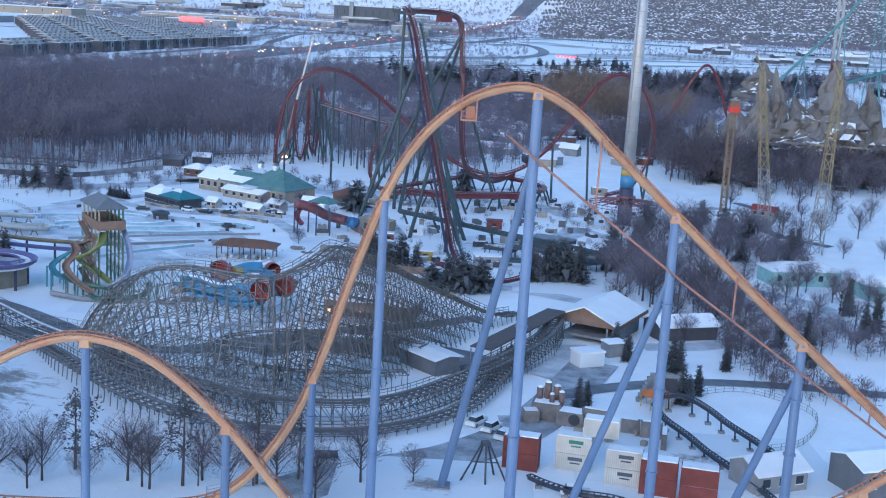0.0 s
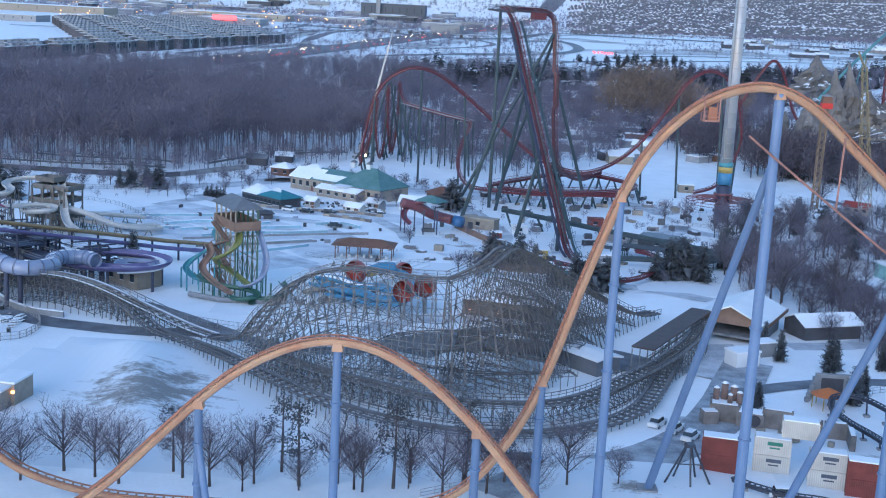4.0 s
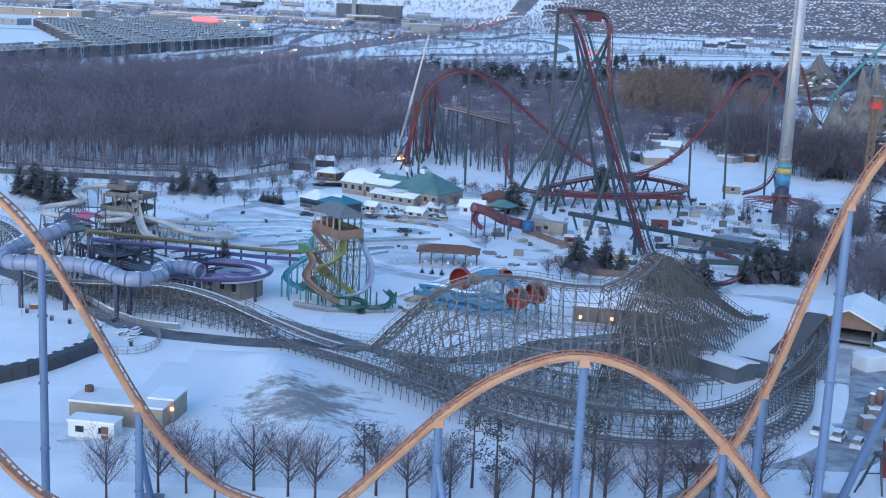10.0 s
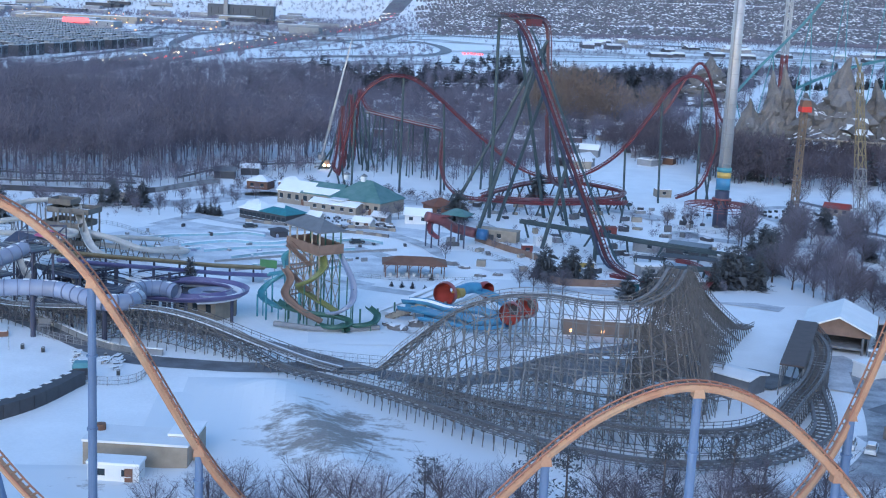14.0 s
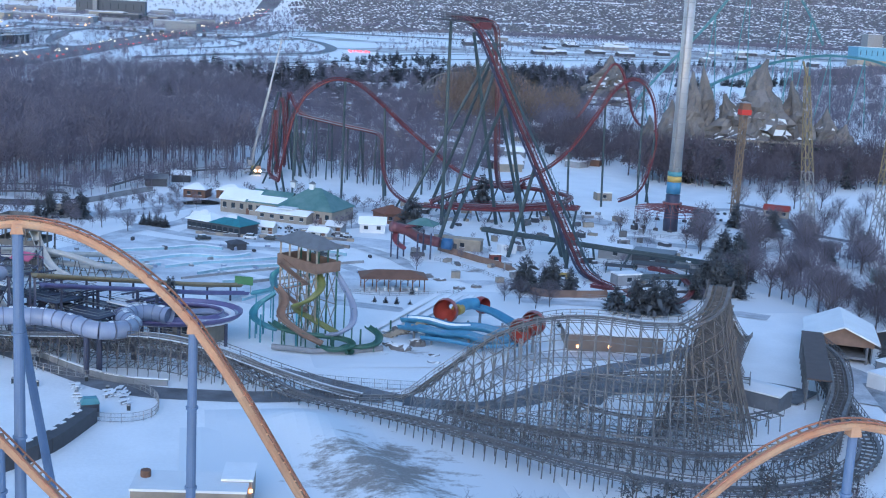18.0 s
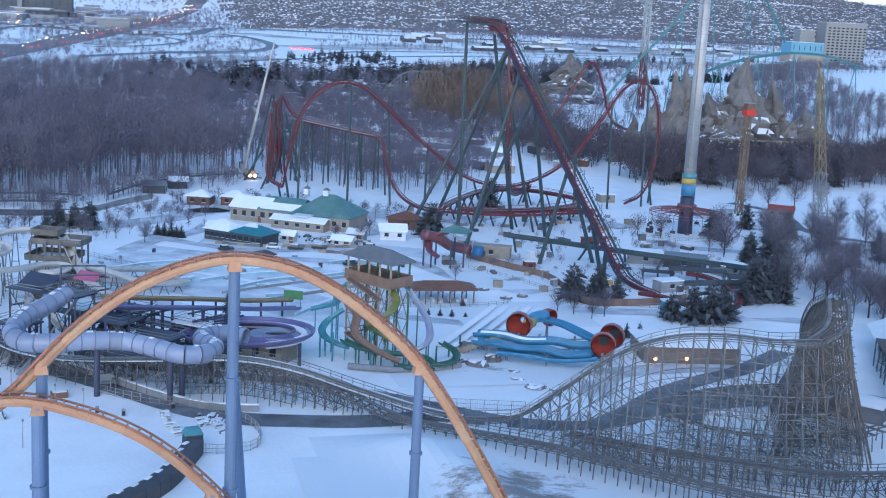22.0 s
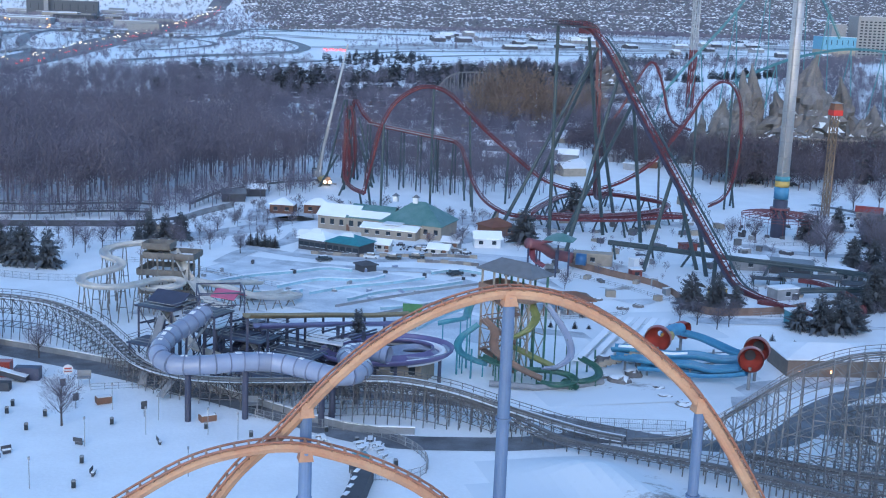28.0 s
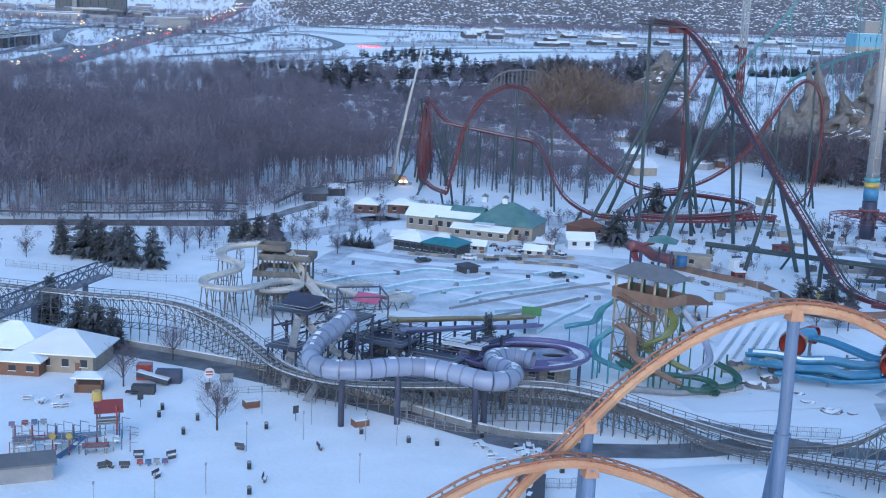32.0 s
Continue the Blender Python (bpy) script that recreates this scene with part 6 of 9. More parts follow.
def car(x, y, turn, paint, label, group=""):
    z = ground_z(y)
    ob = thing("car", label, "car", group, at=(x, y, z))
    c, s = math.cos(radians(turn)), math.sin(radians(turn))
    put = lambda a, b: (x + a * c - b * s, y + a * s + b * c)
    part("body", Mesh().box(x, y, z + 0.35, 4.5, 1.8, 0.65, turn, 0.96), paint, ob)
    part("cabin", Mesh().box(*put(-0.3, 0), z + 1.0, 2.6, 1.6, 0.6, turn, 0.8), GLASS, ob)
    part("snowy_roof", Mesh().box(*put(-0.3, 0), z + 1.6, 2.0, 1.25, 0.1, turn), ROOFSNOW, ob, "snow on the roof")
    for a in (-1.4, 1.4):
        for b in (-0.85, 0.85):
            px, py = put(a, b)
            w = part("wheel", Mesh().tube([(px - 0.1 * s * -1, py - 0.1 * c, z + 0.33), (px + 0.1 * s * -1, py + 0.1 * c, z + 0.33)], 0.33, 10), DARK, ob)
            part("rim", Mesh().tube([(px + 0.12 * s, py - 0.12 * c, z + 0.33), (px - 0.12 * s, py + 0.12 * c, z + 0.33)], 0.18, 8), STEEL, w)
    return ob


for x, y, t, p, lab in ((-90, 372, 10, CARPAINT, "dark pickup parked on the snowy path"), (-76, 386.8 - 12, -20, WHITE, "white car parked by the pool"), (-70, 373, -20, CARPAINT, "dark car parked by the pool"), (-58, 350, 15, CARPAINT, "dark utility vehicle on snow"), (-6, 157.5, 8, CARPAINT, "dark pickup parked on the snowy lot"), (19.5, 175.5, 60, WHITE, "white van under snow on the service lot"), (21.5, 172, 60, WHITE, "white van covered with fresh snow"), (31, 149, 0, WHITE, "white prop car beside the track"), (17, 178, 60, WHITE, "parked white van half buried in snow"), (-63, 374, -15, CARPAINT, "dark car behind the pool deck")):
    car(x, y, t, p, lab, "parked cars")

# ---- open pavilion ----
pav = thing("picnic_pavilion", "open brown picnic pavilion with low roof", "pavilion", at=(-44.5, 306, ground_z(306)))
part("roof", Mesh().hip(-44.5, 306, ground_z(306) + 3.4, 15.5, 7, 1.7, -3, 0.6, 0.25), BROWN, pav, "brown low hip roof")
for k in range(6):
    for sy in (-3.2, 3.2):
        x = -52 + 3 * k
        part("post", Mesh().box(x, 306 + sy, ground_z(306) - 0.2, 0.25, 0.25, 3.7), BROWN, pav)
        if k < 5:
            part("knee_brace", Mesh().beam((x, 306 + sy, ground_z(306) + 2.5), (x + 1, 306 + sy, ground_z(306) + 3.4), 0.15), BROWN, pav)
for k in range(7):
    tb = thing("picnic_table", "white picnic table under the pavilion", "table", "picnic tables", at=(-50.5 + 2 * k, 305, ground_z(305)))
    part("tabletop", Mesh().box(-50.5 + 2 * k, 305.5, ground_z(305) + 0.7, 0.8, 2.0, 0.08), WHITE, tb)
    for s in (-0.8, 0.8):
        part("leg", Mesh().box(-50.5 + 2 * k, 305.5 + s, ground_z(305) - 0.1, 0.6, 0.1, 0.8), WHITE, tb)

# ---- slide tower with green and yellow flumes ----
tw = thing("slide_tower", "timber water slide tower with grey roof and coloured flumes", "water slide", at=(-68, 262, ground_z(262)))
g0 = ground_z(262)
c33, s33 = math.cos(radians(-35)), math.sin(radians(-35))
P = lambda a, b, z: (-70.2 + a * c33 - b * s33, 261.5 + a * s33 + b * c33, z)
AXIS = -57
ca, sa = math.cos(radians(AXIS)), math.sin(radians(AXIS))
Q = lambda a, b, z: (-70 + a * ca - b * sa, 261.5 + a * sa + b * ca, z)
part("roof", Mesh().hip(-70, 261.5, 21.4, 12.4, 5.4, 2.4, AXIS, 0.8, 0.3), ROOFGREY, tw, "grey metal hip roof")
part("platform", Mesh().box(-70, 261.5, 16.6, 13, 6.4, 0.4, AXIS), CEDAR, tw)
for b in (-3.1, 3.1):
    part("parapet", Mesh().box(*Q(0, b, 0)[:2], 17.0, 13, 0.2, 1.7, AXIS), CEDAR, tw, "cedar boarded parapet")
for a in (-6.4, 6.4):
    part("parapet", Mesh().box(*Q(a, 0, 0)[:2], 17.0, 0.2, 6.0, 1.7, AXIS), CEDAR, tw, "cedar boarded parapet")
for a in (-6, -3, 0, 3, 6):
    for b in (-2.7, 2.7):
        part("post", Mesh().beam(Q(a, b, g0 - 0.3), Q(a, b, 21.5), 0.36), GREEN if b > 0 else TAN, tw)
for z0, z1 in ((3, 9.5), (9.5, 16.4)):
    for b in (-2.7, 2.7):
        for a0, a1 in ((-6, -3), (-3, 0), (0, 3), (3, 6)):
            part("cross_brace", Mesh().beam(Q(a0, b, z0), Q(a1, b, z1), 0.15), TAN, tw)
            part("cross_brace", Mesh().beam(Q(a1, b, z0), Q(a0, b, z1), 0.15), TAN, tw)
            part("girt", Mesh().beam(Q(a0, b, z1), Q(a1, b, z1), 0.18), TAN, tw)
for k in range(5):
    za, zb = 3 + 2.8 * k, 5.8 + 2.8 * k
    a0, a1 = (-4.5, 4.5) if k % 2 else (4.5, -4.5)
    m = Mesh().beam(Q(a0, -4.0, za), Q(a1, -4.0, zb), 1.3, 0.25)
    m.beam(Q(a0, -4.6, za + 1), Q(a1, -4.6, zb + 1), 0.12).beam(Q(a0, -3.4, za + 1), Q(a1, -3.4, zb + 1), 0.12)
    part("stair_flight", m, CEDAR, tw)


tower_flumes = (
    (LIME, 0.85, "yellow-green open flume", [P(4.5, -3.5, 16.6), P(6.5, -5.5, 14.5), P(5.5, -8, 12.5), P(2.5, -8.5, 10.8), P(1.5, -6.5, 9.2), P(3, -4.8, 7.8), P(6.5, -5, 6.6), P(10.5, -5.5, 5.4)]),
    (TUBE, 0.75, "pale grey open flume", [P(6, 1, 16.6), P(9, 0, 13.5), P(12, -2, 10.5), P(13.5, -5, 7.8), P(11.5, -7, 6), P(8, -6.5, 5)]),
    (TURQ, 0.85, "turquoise open flume", [P(-6, 2, 16.6), P(-9, 2, 14), P(-10.5, 4, 11.5), P(-12, 7, 9.5), P(-15.5, 9, 8.0), P(-19, 8, 7)]),
    (TURQ, 0.8, "low turquoise open flume", [P(-6, -3, 11), P(-8.5, -5, 8.6), P(-8, -8, 6.8), P(-4.5, -9, 5.6), P(-1, -8.5, 5)]),
    (GREEN, 0.85, "dark green open flume", [P(-3, -9, 6.6), P(1, -10.5, 6.0), P(6, -9.5, 5.4), P(10, -7, 5.0), P(13.5, -6.5, 4.6), P(15.5, -9, 4.2), P(13, -11.5, 3.9), P(9, -11, 3.7)]),
    (GREEN, 0.8, "low green flume loop", [P(14, 1, 6), P(17.5, -1, 5.2), P(19, -4.5, 4.5), P(17, -7.5, 4.1), P(13.5, -8.5, 3.8), P(17, -11, 3.6)]),
    (CEDAR, 0.9, "brown boarded stair ramp", [P(-4, -5.2, 13), (-75, 257, 11), (-76, 253, 8.5), (-72.5, 249.5, 6.2), (-68, 247.5, 4.2)]),
)
for fm, fr, fl, pts in tower_flumes:
    part("flume", Mesh().trough(smooth_path(pts, 0.8), fr, 0.12), fm, tw, fl, True)
    for p in smooth_path(pts, 4.5)[1:]:
        part("flume_post", Mesh().tube([(p.x, p.y, ground_z(p.y) - 0.2), (p.x, p.y, p.z - fr)], 0.14, 6), GREEN if fm is not TURQ else TURQ, tw)
part("splash_wall", Mesh().tube([(-78, 249, 3.0), (-70, 245.5, 3.0), (-62, 245.5, 3.0), (-56, 247.5, 3.0)], 0.6, 6), GREY, tw, "grey catch pool wall")
for x, y, h in ((-80, 255, 8), (-79, 262, 9), (-73, 252, 9), (-60, 251, 6), (-56, 256, 5), (-66, 249, 5), (-52, 262, 5), (-82, 258, 7)):
    part("flume_post", Mesh().tube([(x, y, ground_z(y) - 0.2), (x, y, h)], 0.2, 8), TURQ if x < -72 else GREEN, tw)
# straight racing lanes down the slope
for k in range(5):
    ln = thing("racing_lane", "straight pale racing slide lane in snow", "water slide", "racing lanes", at=(-52 + 2.4 * k, 268, ground_z(268)))
    part("lane", Mesh().trough([(-56 + 2.6 * k, 262 - 0.6 * k, 3.0), (-49 + 2.6 * k, 271 - 0.6 * k, 3.4), (-41 + 2.6 * k, 281 - 0.6 * k, 4.6), (-37 + 2.6 * k, 286 - 0.6 * k, 5.4)], 0.9, 0.15, deep=0.5), WHITE, ln)
    part("snow_fill", Mesh().beam((-56 + 2.6 * k, 262 - 0.6 * k, 2.85), (-37 + 2.6 * k, 286 - 0.6 * k, 5.2), 1.5, 0.2), ROOFSNOW, ln, "snow lying in the lane")

# ---- benches, stacked chairs and low walls over the pool deck ----
ck = random.Random(58)
for k in range(26):
    x, y = ck.uniform(-128, -40), ck.uniform(318, 380)
    if 0.5 * (x + 84) + 0.8 * (y - 350) < -30:
        continue
    cs = thing("chair_stack", ("stack of pale deck chairs under snow", "low grey bench half buried in snow", "dark bin on the snowy pool deck")[k % 3], "deck furniture", "pool deck furniture", at=(x, y, ground_z(y)))
    t_ = ck.uniform(0, 180)
    part("frame", Mesh().box(x, y, ground_z(y) - 0.1, ck.uniform(0.7, 1.9), 0.7, ck.uniform(0.5, 1.2), t_), (TUBE, GREY, DARK)[k % 3], cs)
    if k % 3 < 2:
        part("snow_cap", Mesh().box(x, y, ground_z(y) + 0.95 - 0.4 * (k % 3), 0.8, 0.5, 0.16, t_), ROOFSNOW, cs)
for pts in ([(-96, 316), (-80, 325), (-62, 334), (-46, 341)], [(-90, 306), (-74, 315), (-56, 326)]):
    w = thing("lane_wall", "long low grey wall between snowy pool lanes", "wall", "lane walls", at=(pts[0][0], pts[0][1], 1))
    path = smooth_path([(x, y, 0) for x, y in pts], 5.0)
    for p, q in zip(path, path[1:]):
        part("wall_block", Mesh().beam((p.x, p.y, ground_z(p.y) + 0.2), (q.x, q.y, ground_z(q.y) + 0.2), 0.3, 0.8), GREY, w)

# ---- pool basins with pale blue edges ----
for k, pts in enumerate(([(-122, 345), (-112, 352), (-100, 356), (-91, 360), (-84, 356)], [(-107, 338), (-95, 346), (-84, 344), (-76, 350)], [(-92, 322), (-82, 330), (-70, 334), (-58, 340)], [(-86, 312), (-78, 313.5), (-70, 318), (-61, 324)], [(-100, 330), (-90, 336), (-78, 340), (-66, 346)], [(-118, 335), (-108, 331), (-100, 334)], [(-72, 305), (-66, 311), (-60, 318)], [(-82, 292), (-76, 300), (-70, 307)], [(-64, 352), (-56, 355), (-50, 350)])):
    w = thing("pool_wall", "pale turquoise pool edge rising from snow", "pool", "pool walls", at=(pts[0][0], pts[0][1], ground_z(pts[0][1])))
    path = smooth_path([(x, y, 0) for x, y in pts], 2.0)
    m, cap = Mesh(), Mesh()
    for p, q in zip(path, path[1:]):
        m.beam((p.x, p.y, ground_z(p.y) + 0.3), (q.x, q.y, ground_z(q.y) + 0.3), 0.35, 0.9)
        cap.beam((p.x, p.y + 0.15, ground_z(p.y) + 0.8), (q.x, q.y + 0.15, ground_z(q.y) + 0.8), 0.9, 0.12)
    part("wall", m, mat("pool_paint", (0.36, 0.55, 0.64), 0.5) if k == 0 else bpy.data.materials["pool_paint"], w)
    part("snow_cap", cap, ROOFSNOW, w, "snow lying on the edge")
gs = thing("green_sign", "green sign board on posts above the slides", "sign", at=(-81.4, 299, 2))
part("board", Mesh().box(-81.4, 299, 4.0, 4.4, 0.3, 2.0, -20), mat("sign_green", (0.10, 0.24, 0.09), 0.5), gs)
for s in (-1.6, 1.6):
    part("post", Mesh().box(-81.4 + s, 299 - s * 0.35, 1.3, 0.2, 0.2, 2.8), GREY, gs)

# ---- lavender tube slide on navy columns ----
tube = thing("tube_slide", "large lavender ribbed tube slide on navy columns", "water slide", at=(-124, 238, ground_z(238)))
TP = smooth_path([(-130, 255, 16.4), (-132.8, 250.8, 15.4), (-136.6, 246, 14.3), (-138.4, 240.5, 13.0), (-136.2, 236.6, 12.4), (-131, 235.6, 12.4), (-125, 236.6, 12.4), (-119.3, 236.8, 12.0), (-114.7, 234, 11.6), (-110.7, 231, 11.2), (-106.4, 232.3, 10.9), (-104.4, 237, 10.7), (-106.2, 242, 10.5), (-105, 246.8, 10.3), (-101, 248, 10.1), (-97.8, 246, 9.9)], 0.6)
for a in range(0, len(TP) - 1, 4):
    seg = TP[a : a + 5]
    if len(seg) > 1:
        s = part("tube_section", Mesh().tube(seg, 1.62, 16, close=False), TUBE, tube, smooth=True)
        part("flange", Mesh().tube([seg[0], seg[0].lerp(seg[1], 0.3)], 1.78, 16), TUBERIB, s)
snow_on = Mesh()
rs_ = random.Random(4)
for p, q in zip(TP[::3], TP[3::3]):
    if rs_.random() < 0.55:
        snow_on.beam(p + Vector((0, 0, 1.63)), p.lerp(q, 0.6) + Vector((0, 0, 1.63)), rs_.uniform(0.5, 1.2), 0.1)
part("snow_patch", snow_on, ROOFSNOW, tube, "thin snow on top of the tube", kind="stuff")
for x, y, z in ((-133.8, 236.6, 11.3), (-124.4, 236.4, 11.2), (-112.3, 231.5, 10), (-110.2, 233.5, 9.5), (-104.5, 242.3, 8.7)):
    part("column", Mesh().tube([(x, y, ground_z(y) - 0.3), (x, y, z)], 0.52, 12), NAVY, tube)
    part("saddle", Mesh().beam((x - 1.2, y, z), (x + 1.2, y, z), 0.3), NAVY, tube)

# ---- violet bowl slide ----
bowl = thing("bowl_slide", "violet open bowl slide above a grey pump house", "water slide", at=(-94, 254, ground_z(254)))
ring = [(-96 + 10.5 * math.cos(a) * (1 if math.cos(a) > 0 else 1.05), 255.5 + 7.2 * math.sin(a), 9.2 - 0.9 * k / 30) for k in range(31) for a in (2.6 - 2 * math.pi * k / 30,)]
part("outer_flume", Mesh().trough(ring, 2.0, 0.15, 10, 0.7), PURPLE, bowl, "violet broad outer flume", True)
ring2 = [(-90.5 + 4.5 * math.cos(a), 254.5 + 3.6 * math.sin(a), 8.6 - 0.6 * k / 24) for k in range(25) for a in (0.5 - 2 * math.pi * k / 24,)]
part("inner_flume", Mesh().trough(ring2, 1.5, 0.14, 8, 0.7), TUBE, bowl, "lavender inner loop", True)
part("snow_fill", Mesh().tube([(x, y, z - 1.15) for x, y, z in ring[4:20]], 0.7, 6), ROOFSNOW, bowl, "snow lying in the flume")
for k in range(0, 30, 5):
    x, y, z = ring[k]
    part("column", Mesh().tube([(x, y, ground_z(y) - 0.3), (x, y, z - 1.2)], 0.35, 8), NAVY, bowl)
building("pump_house", "grey brown pump house under the bowl slide", "pump house", -93, 258, 11, 7, 4.6, -35, TAN, "flat", DARK, 1, 3)

# ---- dark slide decks, stairs and the yellow flume ----
deck = thing("slide_deck", "dark steel slide decks and stairs on navy columns", "water slide", at=(-125, 255, ground_z(255)))
rk = random.Random(8)
for x, y, z, sx, sy in ((-136, 276, 12.6, 9, 8), (-128, 268, 11, 8, 7), (-121, 262, 9.5, 9, 7), (-113, 255, 8, 9, 6), (-129, 258, 15.5, 7, 6), (-118, 268, 10, 8, 6), (-106, 262, 8.5, 8, 5), (-120, 248, 6.5, 9, 5), (-139, 266, 8, 7, 6)):
    d = part("deck", Mesh().box(x, y, z, sx, sy, 0.3, -40), NAVY if rk.random() < 0.85 else ROOFSNOW, deck)
    c, s = math.cos(radians(-40)), math.sin(radians(-40))
    for ax in (-1, 1):
        for ay in (-1, 1):
            px, py = x + ax * sx / 2.3 * c - ay * sy / 2.3 * s, y + ax * sx / 2.3 * s + ay * sy / 2.3 * c
            part("column", Mesh().box(px, py, ground_z(py) - 0.3, 0.4, 0.4, z - ground_z(py) + 0.3), NAVY, deck)
            qx, qy = x - ax * sx / 2.3 * c - ay * sy / 2.3 * s, y - ax * sx / 2.3 * s + ay * sy / 2.3 * c
            if ax > 0:
                part("brace", Mesh().beam((px, py, ground_z(py) + 1), (qx, qy, z - 0.5), 0.14).beam((qx, qy, ground_z(py) + 1), (px, py, z - 0.5), 0.14), NAVY, deck)
    rl = Mesh()
    for ax, ay, bx, by in ((-1, -1, 1, -1), (1, -1, 1, 1), (1, 1, -1, 1), (-1, 1, -1, -1)):
        for hz in (0.6, 1.15):
            rl.beam((x + ax * sx / 2 * c - ay * sy / 2 * s, y + ax * sx / 2 * s + ay * sy / 2 * c, z + 0.3 + hz), (x + bx * sx / 2 * c - by * sy / 2 * s, y + bx * sx / 2 * s + by * sy / 2 * c, z + 0.3 + hz), 0.09)
    part("guard_rail", rl, GREY, d)
for p, q in (((-141, 256, 3), (-137, 270, 12)), ((-133, 262, 7), (-127, 262, 15)), ((-124, 262, 5), (-118, 270, 10)), ((-138, 249, 2.8), (-133, 256, 7)), ((-115, 250, 3.5), (-121, 260, 9)), ((-108, 256, 3), (-104, 262, 8))):
    m = Mesh().beam(p, q, 1.4, 0.25)
    for dz, off in ((1.0, 0.65), (1.0, -0.65)):
        m.beam((p[0] + off, p[1], p[2] + dz), (q[0] + off, q[1], q[2] + dz), 0.1)
    part("stair", m, GREY, deck, "grey open stair")
# more dark framing under the decks: columns, cross walks and stairs
rk2 = random.Random(18)
for k in range(30):
    f = k / 29
    x, y = -136 + 40 * f + rk2.uniform(-3, 3), 279 - 26 * f + rk2.uniform(-7, 7)
    h = rk2.uniform(7, 12.5)
    part("column", Mesh().tube([(x, y, ground_z(y) - 0.3), (x, y, h)], 0.34, 8), NAVY, deck)
    part("cross_beam", Mesh().beam((x - 3, y - 2.4, h - 0.4), (x + 3, y + 2.4, h - 0.4), 0.3), NAVY, deck)
for p, q in (((-134, 272, 9.5), (-112, 256, 8.0)), ((-130, 278, 8.0), (-104, 262, 6.5)), ((-126, 262, 7.2), (-104, 252, 6.2)), ((-118, 272, 7.0), (-98, 262, 5.5))):
    m = Mesh().beam(p, q, 2.4, 0.3)
    for off in (-1.2, 1.2):
        m.beam((p[0] + off * 0.6, p[1] + off, p[2] + 1.2), (q[0] + off * 0.6, q[1] + off, q[2] + 1.2), 0.12)
    part("gangway", m, NAVY, deck, "dark steel gangway")
for p, q in (((-128, 259, 3), (-122, 266, 9)), ((-116, 254, 3), (-110, 260, 8)), ((-122, 254, 2.6), (-128, 248, 6))):
    part("stair", Mesh().beam(p, q, 1.5, 0.3).beam((p[0], p[1], p[2] + 1.1), (q[0], q[1], q[2] + 1.1), 0.12), NAVY, deck, "dark open stair")
part("dark_canopy", Mesh().gable(-134.5, 277, 13.4, 7, 6, 1.6, -40, 0.2, 0.4), NAVY, deck, "dark navy canopy")
part("pink_canopy", Mesh().gable(-125.5, 258, 18.6, 4.5, 3.5, 1.0, -40, 0.15, 0.3), mat("pink_canvas", (0.45, 0.12, 0.22), 0.7), deck, "faded pink canopy")
m = Mesh()
for a, b in (((-131, 262), (-123, 262)), ((-123, 262), (-123, 254)), ((-123, 254), (-131, 254)), ((-131, 254), (-131, 262))):
    m.beam((*a, 20), (*b, 20), 0.25).beam((*a, 15.5), (*a, 20), 0.25).beam((*a, 17.8), (*b, 17.8), 0.15)
part("canopy_frame", m, NAVY, deck, "open steel frame")
part("grey_flume", Mesh().trough([(-137, 275, 13), (-134, 268, 10), (-131, 264, 7.5), (-127, 262, 6.5), (-122, 258, 6)], 0.9, 0.12), CREAM, deck, "pale grey flume", True)
yl = thing("yellow_flume", "long straight yellow flume on dark posts", "water slide", at=(-105, 273, ground_z(273)))
YP = [(-123, 248.5, 17.6), (-114, 261, 14.2), (-105, 273.2, 11), (-93, 285, 7.6), (-82.5, 295, 5.2)]
part("flume", Mesh().trough(YP, 1.0, 0.2, deep=0.9), DULLYELLOW, yl, smooth=True)
part("purple_flume", Mesh().trough([(x + 1.6, y - 1.2, z - 1.6) for x, y, z in YP], 0.9, 0.15), PURPLE, yl, "violet flume beneath", True)
for x, y, z in smooth_path(YP, 7.5):
    part("post", Mesh().box(x, y, ground_z(y) - 0.3, 0.45, 0.45, z - ground_z(y) - 0.6), NAVY, yl)

# ---- cream slides ----
wsl = thing("cream_slides", "cream looping water slides round a weathered grey timber tower", "water slide", at=(-134, 322, ground_z(322)))
OLDTIMBER = mat("old_slide_timber", (0.20, 0.185, 0.17), 0.9, scale=0.6, fine=10, dark=0.6)
for k, (dx, dy, z, sx, sy) in enumerate(((0, 0, 4.5, 12, 10), (-1, 1, 8.6, 11, 9), (0.5, 0, 12.4, 12, 7), (-2.5, 2, 14.2, 6.5, 5))):
    lv = part("deck", Mesh().box(-133.5 + dx, 323 + dy, z, sx, sy, 0.35, -20), OLDTIMBER, wsl)
    part("snow_sheet", Mesh().box(-133.5 + dx, 323 + dy, z + 0.36, sx * 0.7, sy * 0.75, 0.1, -20), ROOFSNOW, lv, "snow lying on the deck")
    c, s_ = math.cos(radians(-20)), math.sin(radians(-20))
    for sg in (-1, 1):
        ox, oy = -sg * sy / 2 * s_, sg * sy / 2 * c
        part("parapet", Mesh().box(-133.5 + dx + ox, 323 + dy + oy, z + 0.35, sx, 0.15, 1.1, -20), OLDTIMBER, lv)
        ox, oy = sg * sx / 2 * c, sg * sx / 2 * s_
        part("parapet", Mesh().box(-133.5 + dx + ox, 323 + dy + oy, z + 0.35, 0.15, sy, 1.1, -20), OLDTIMBER, lv)
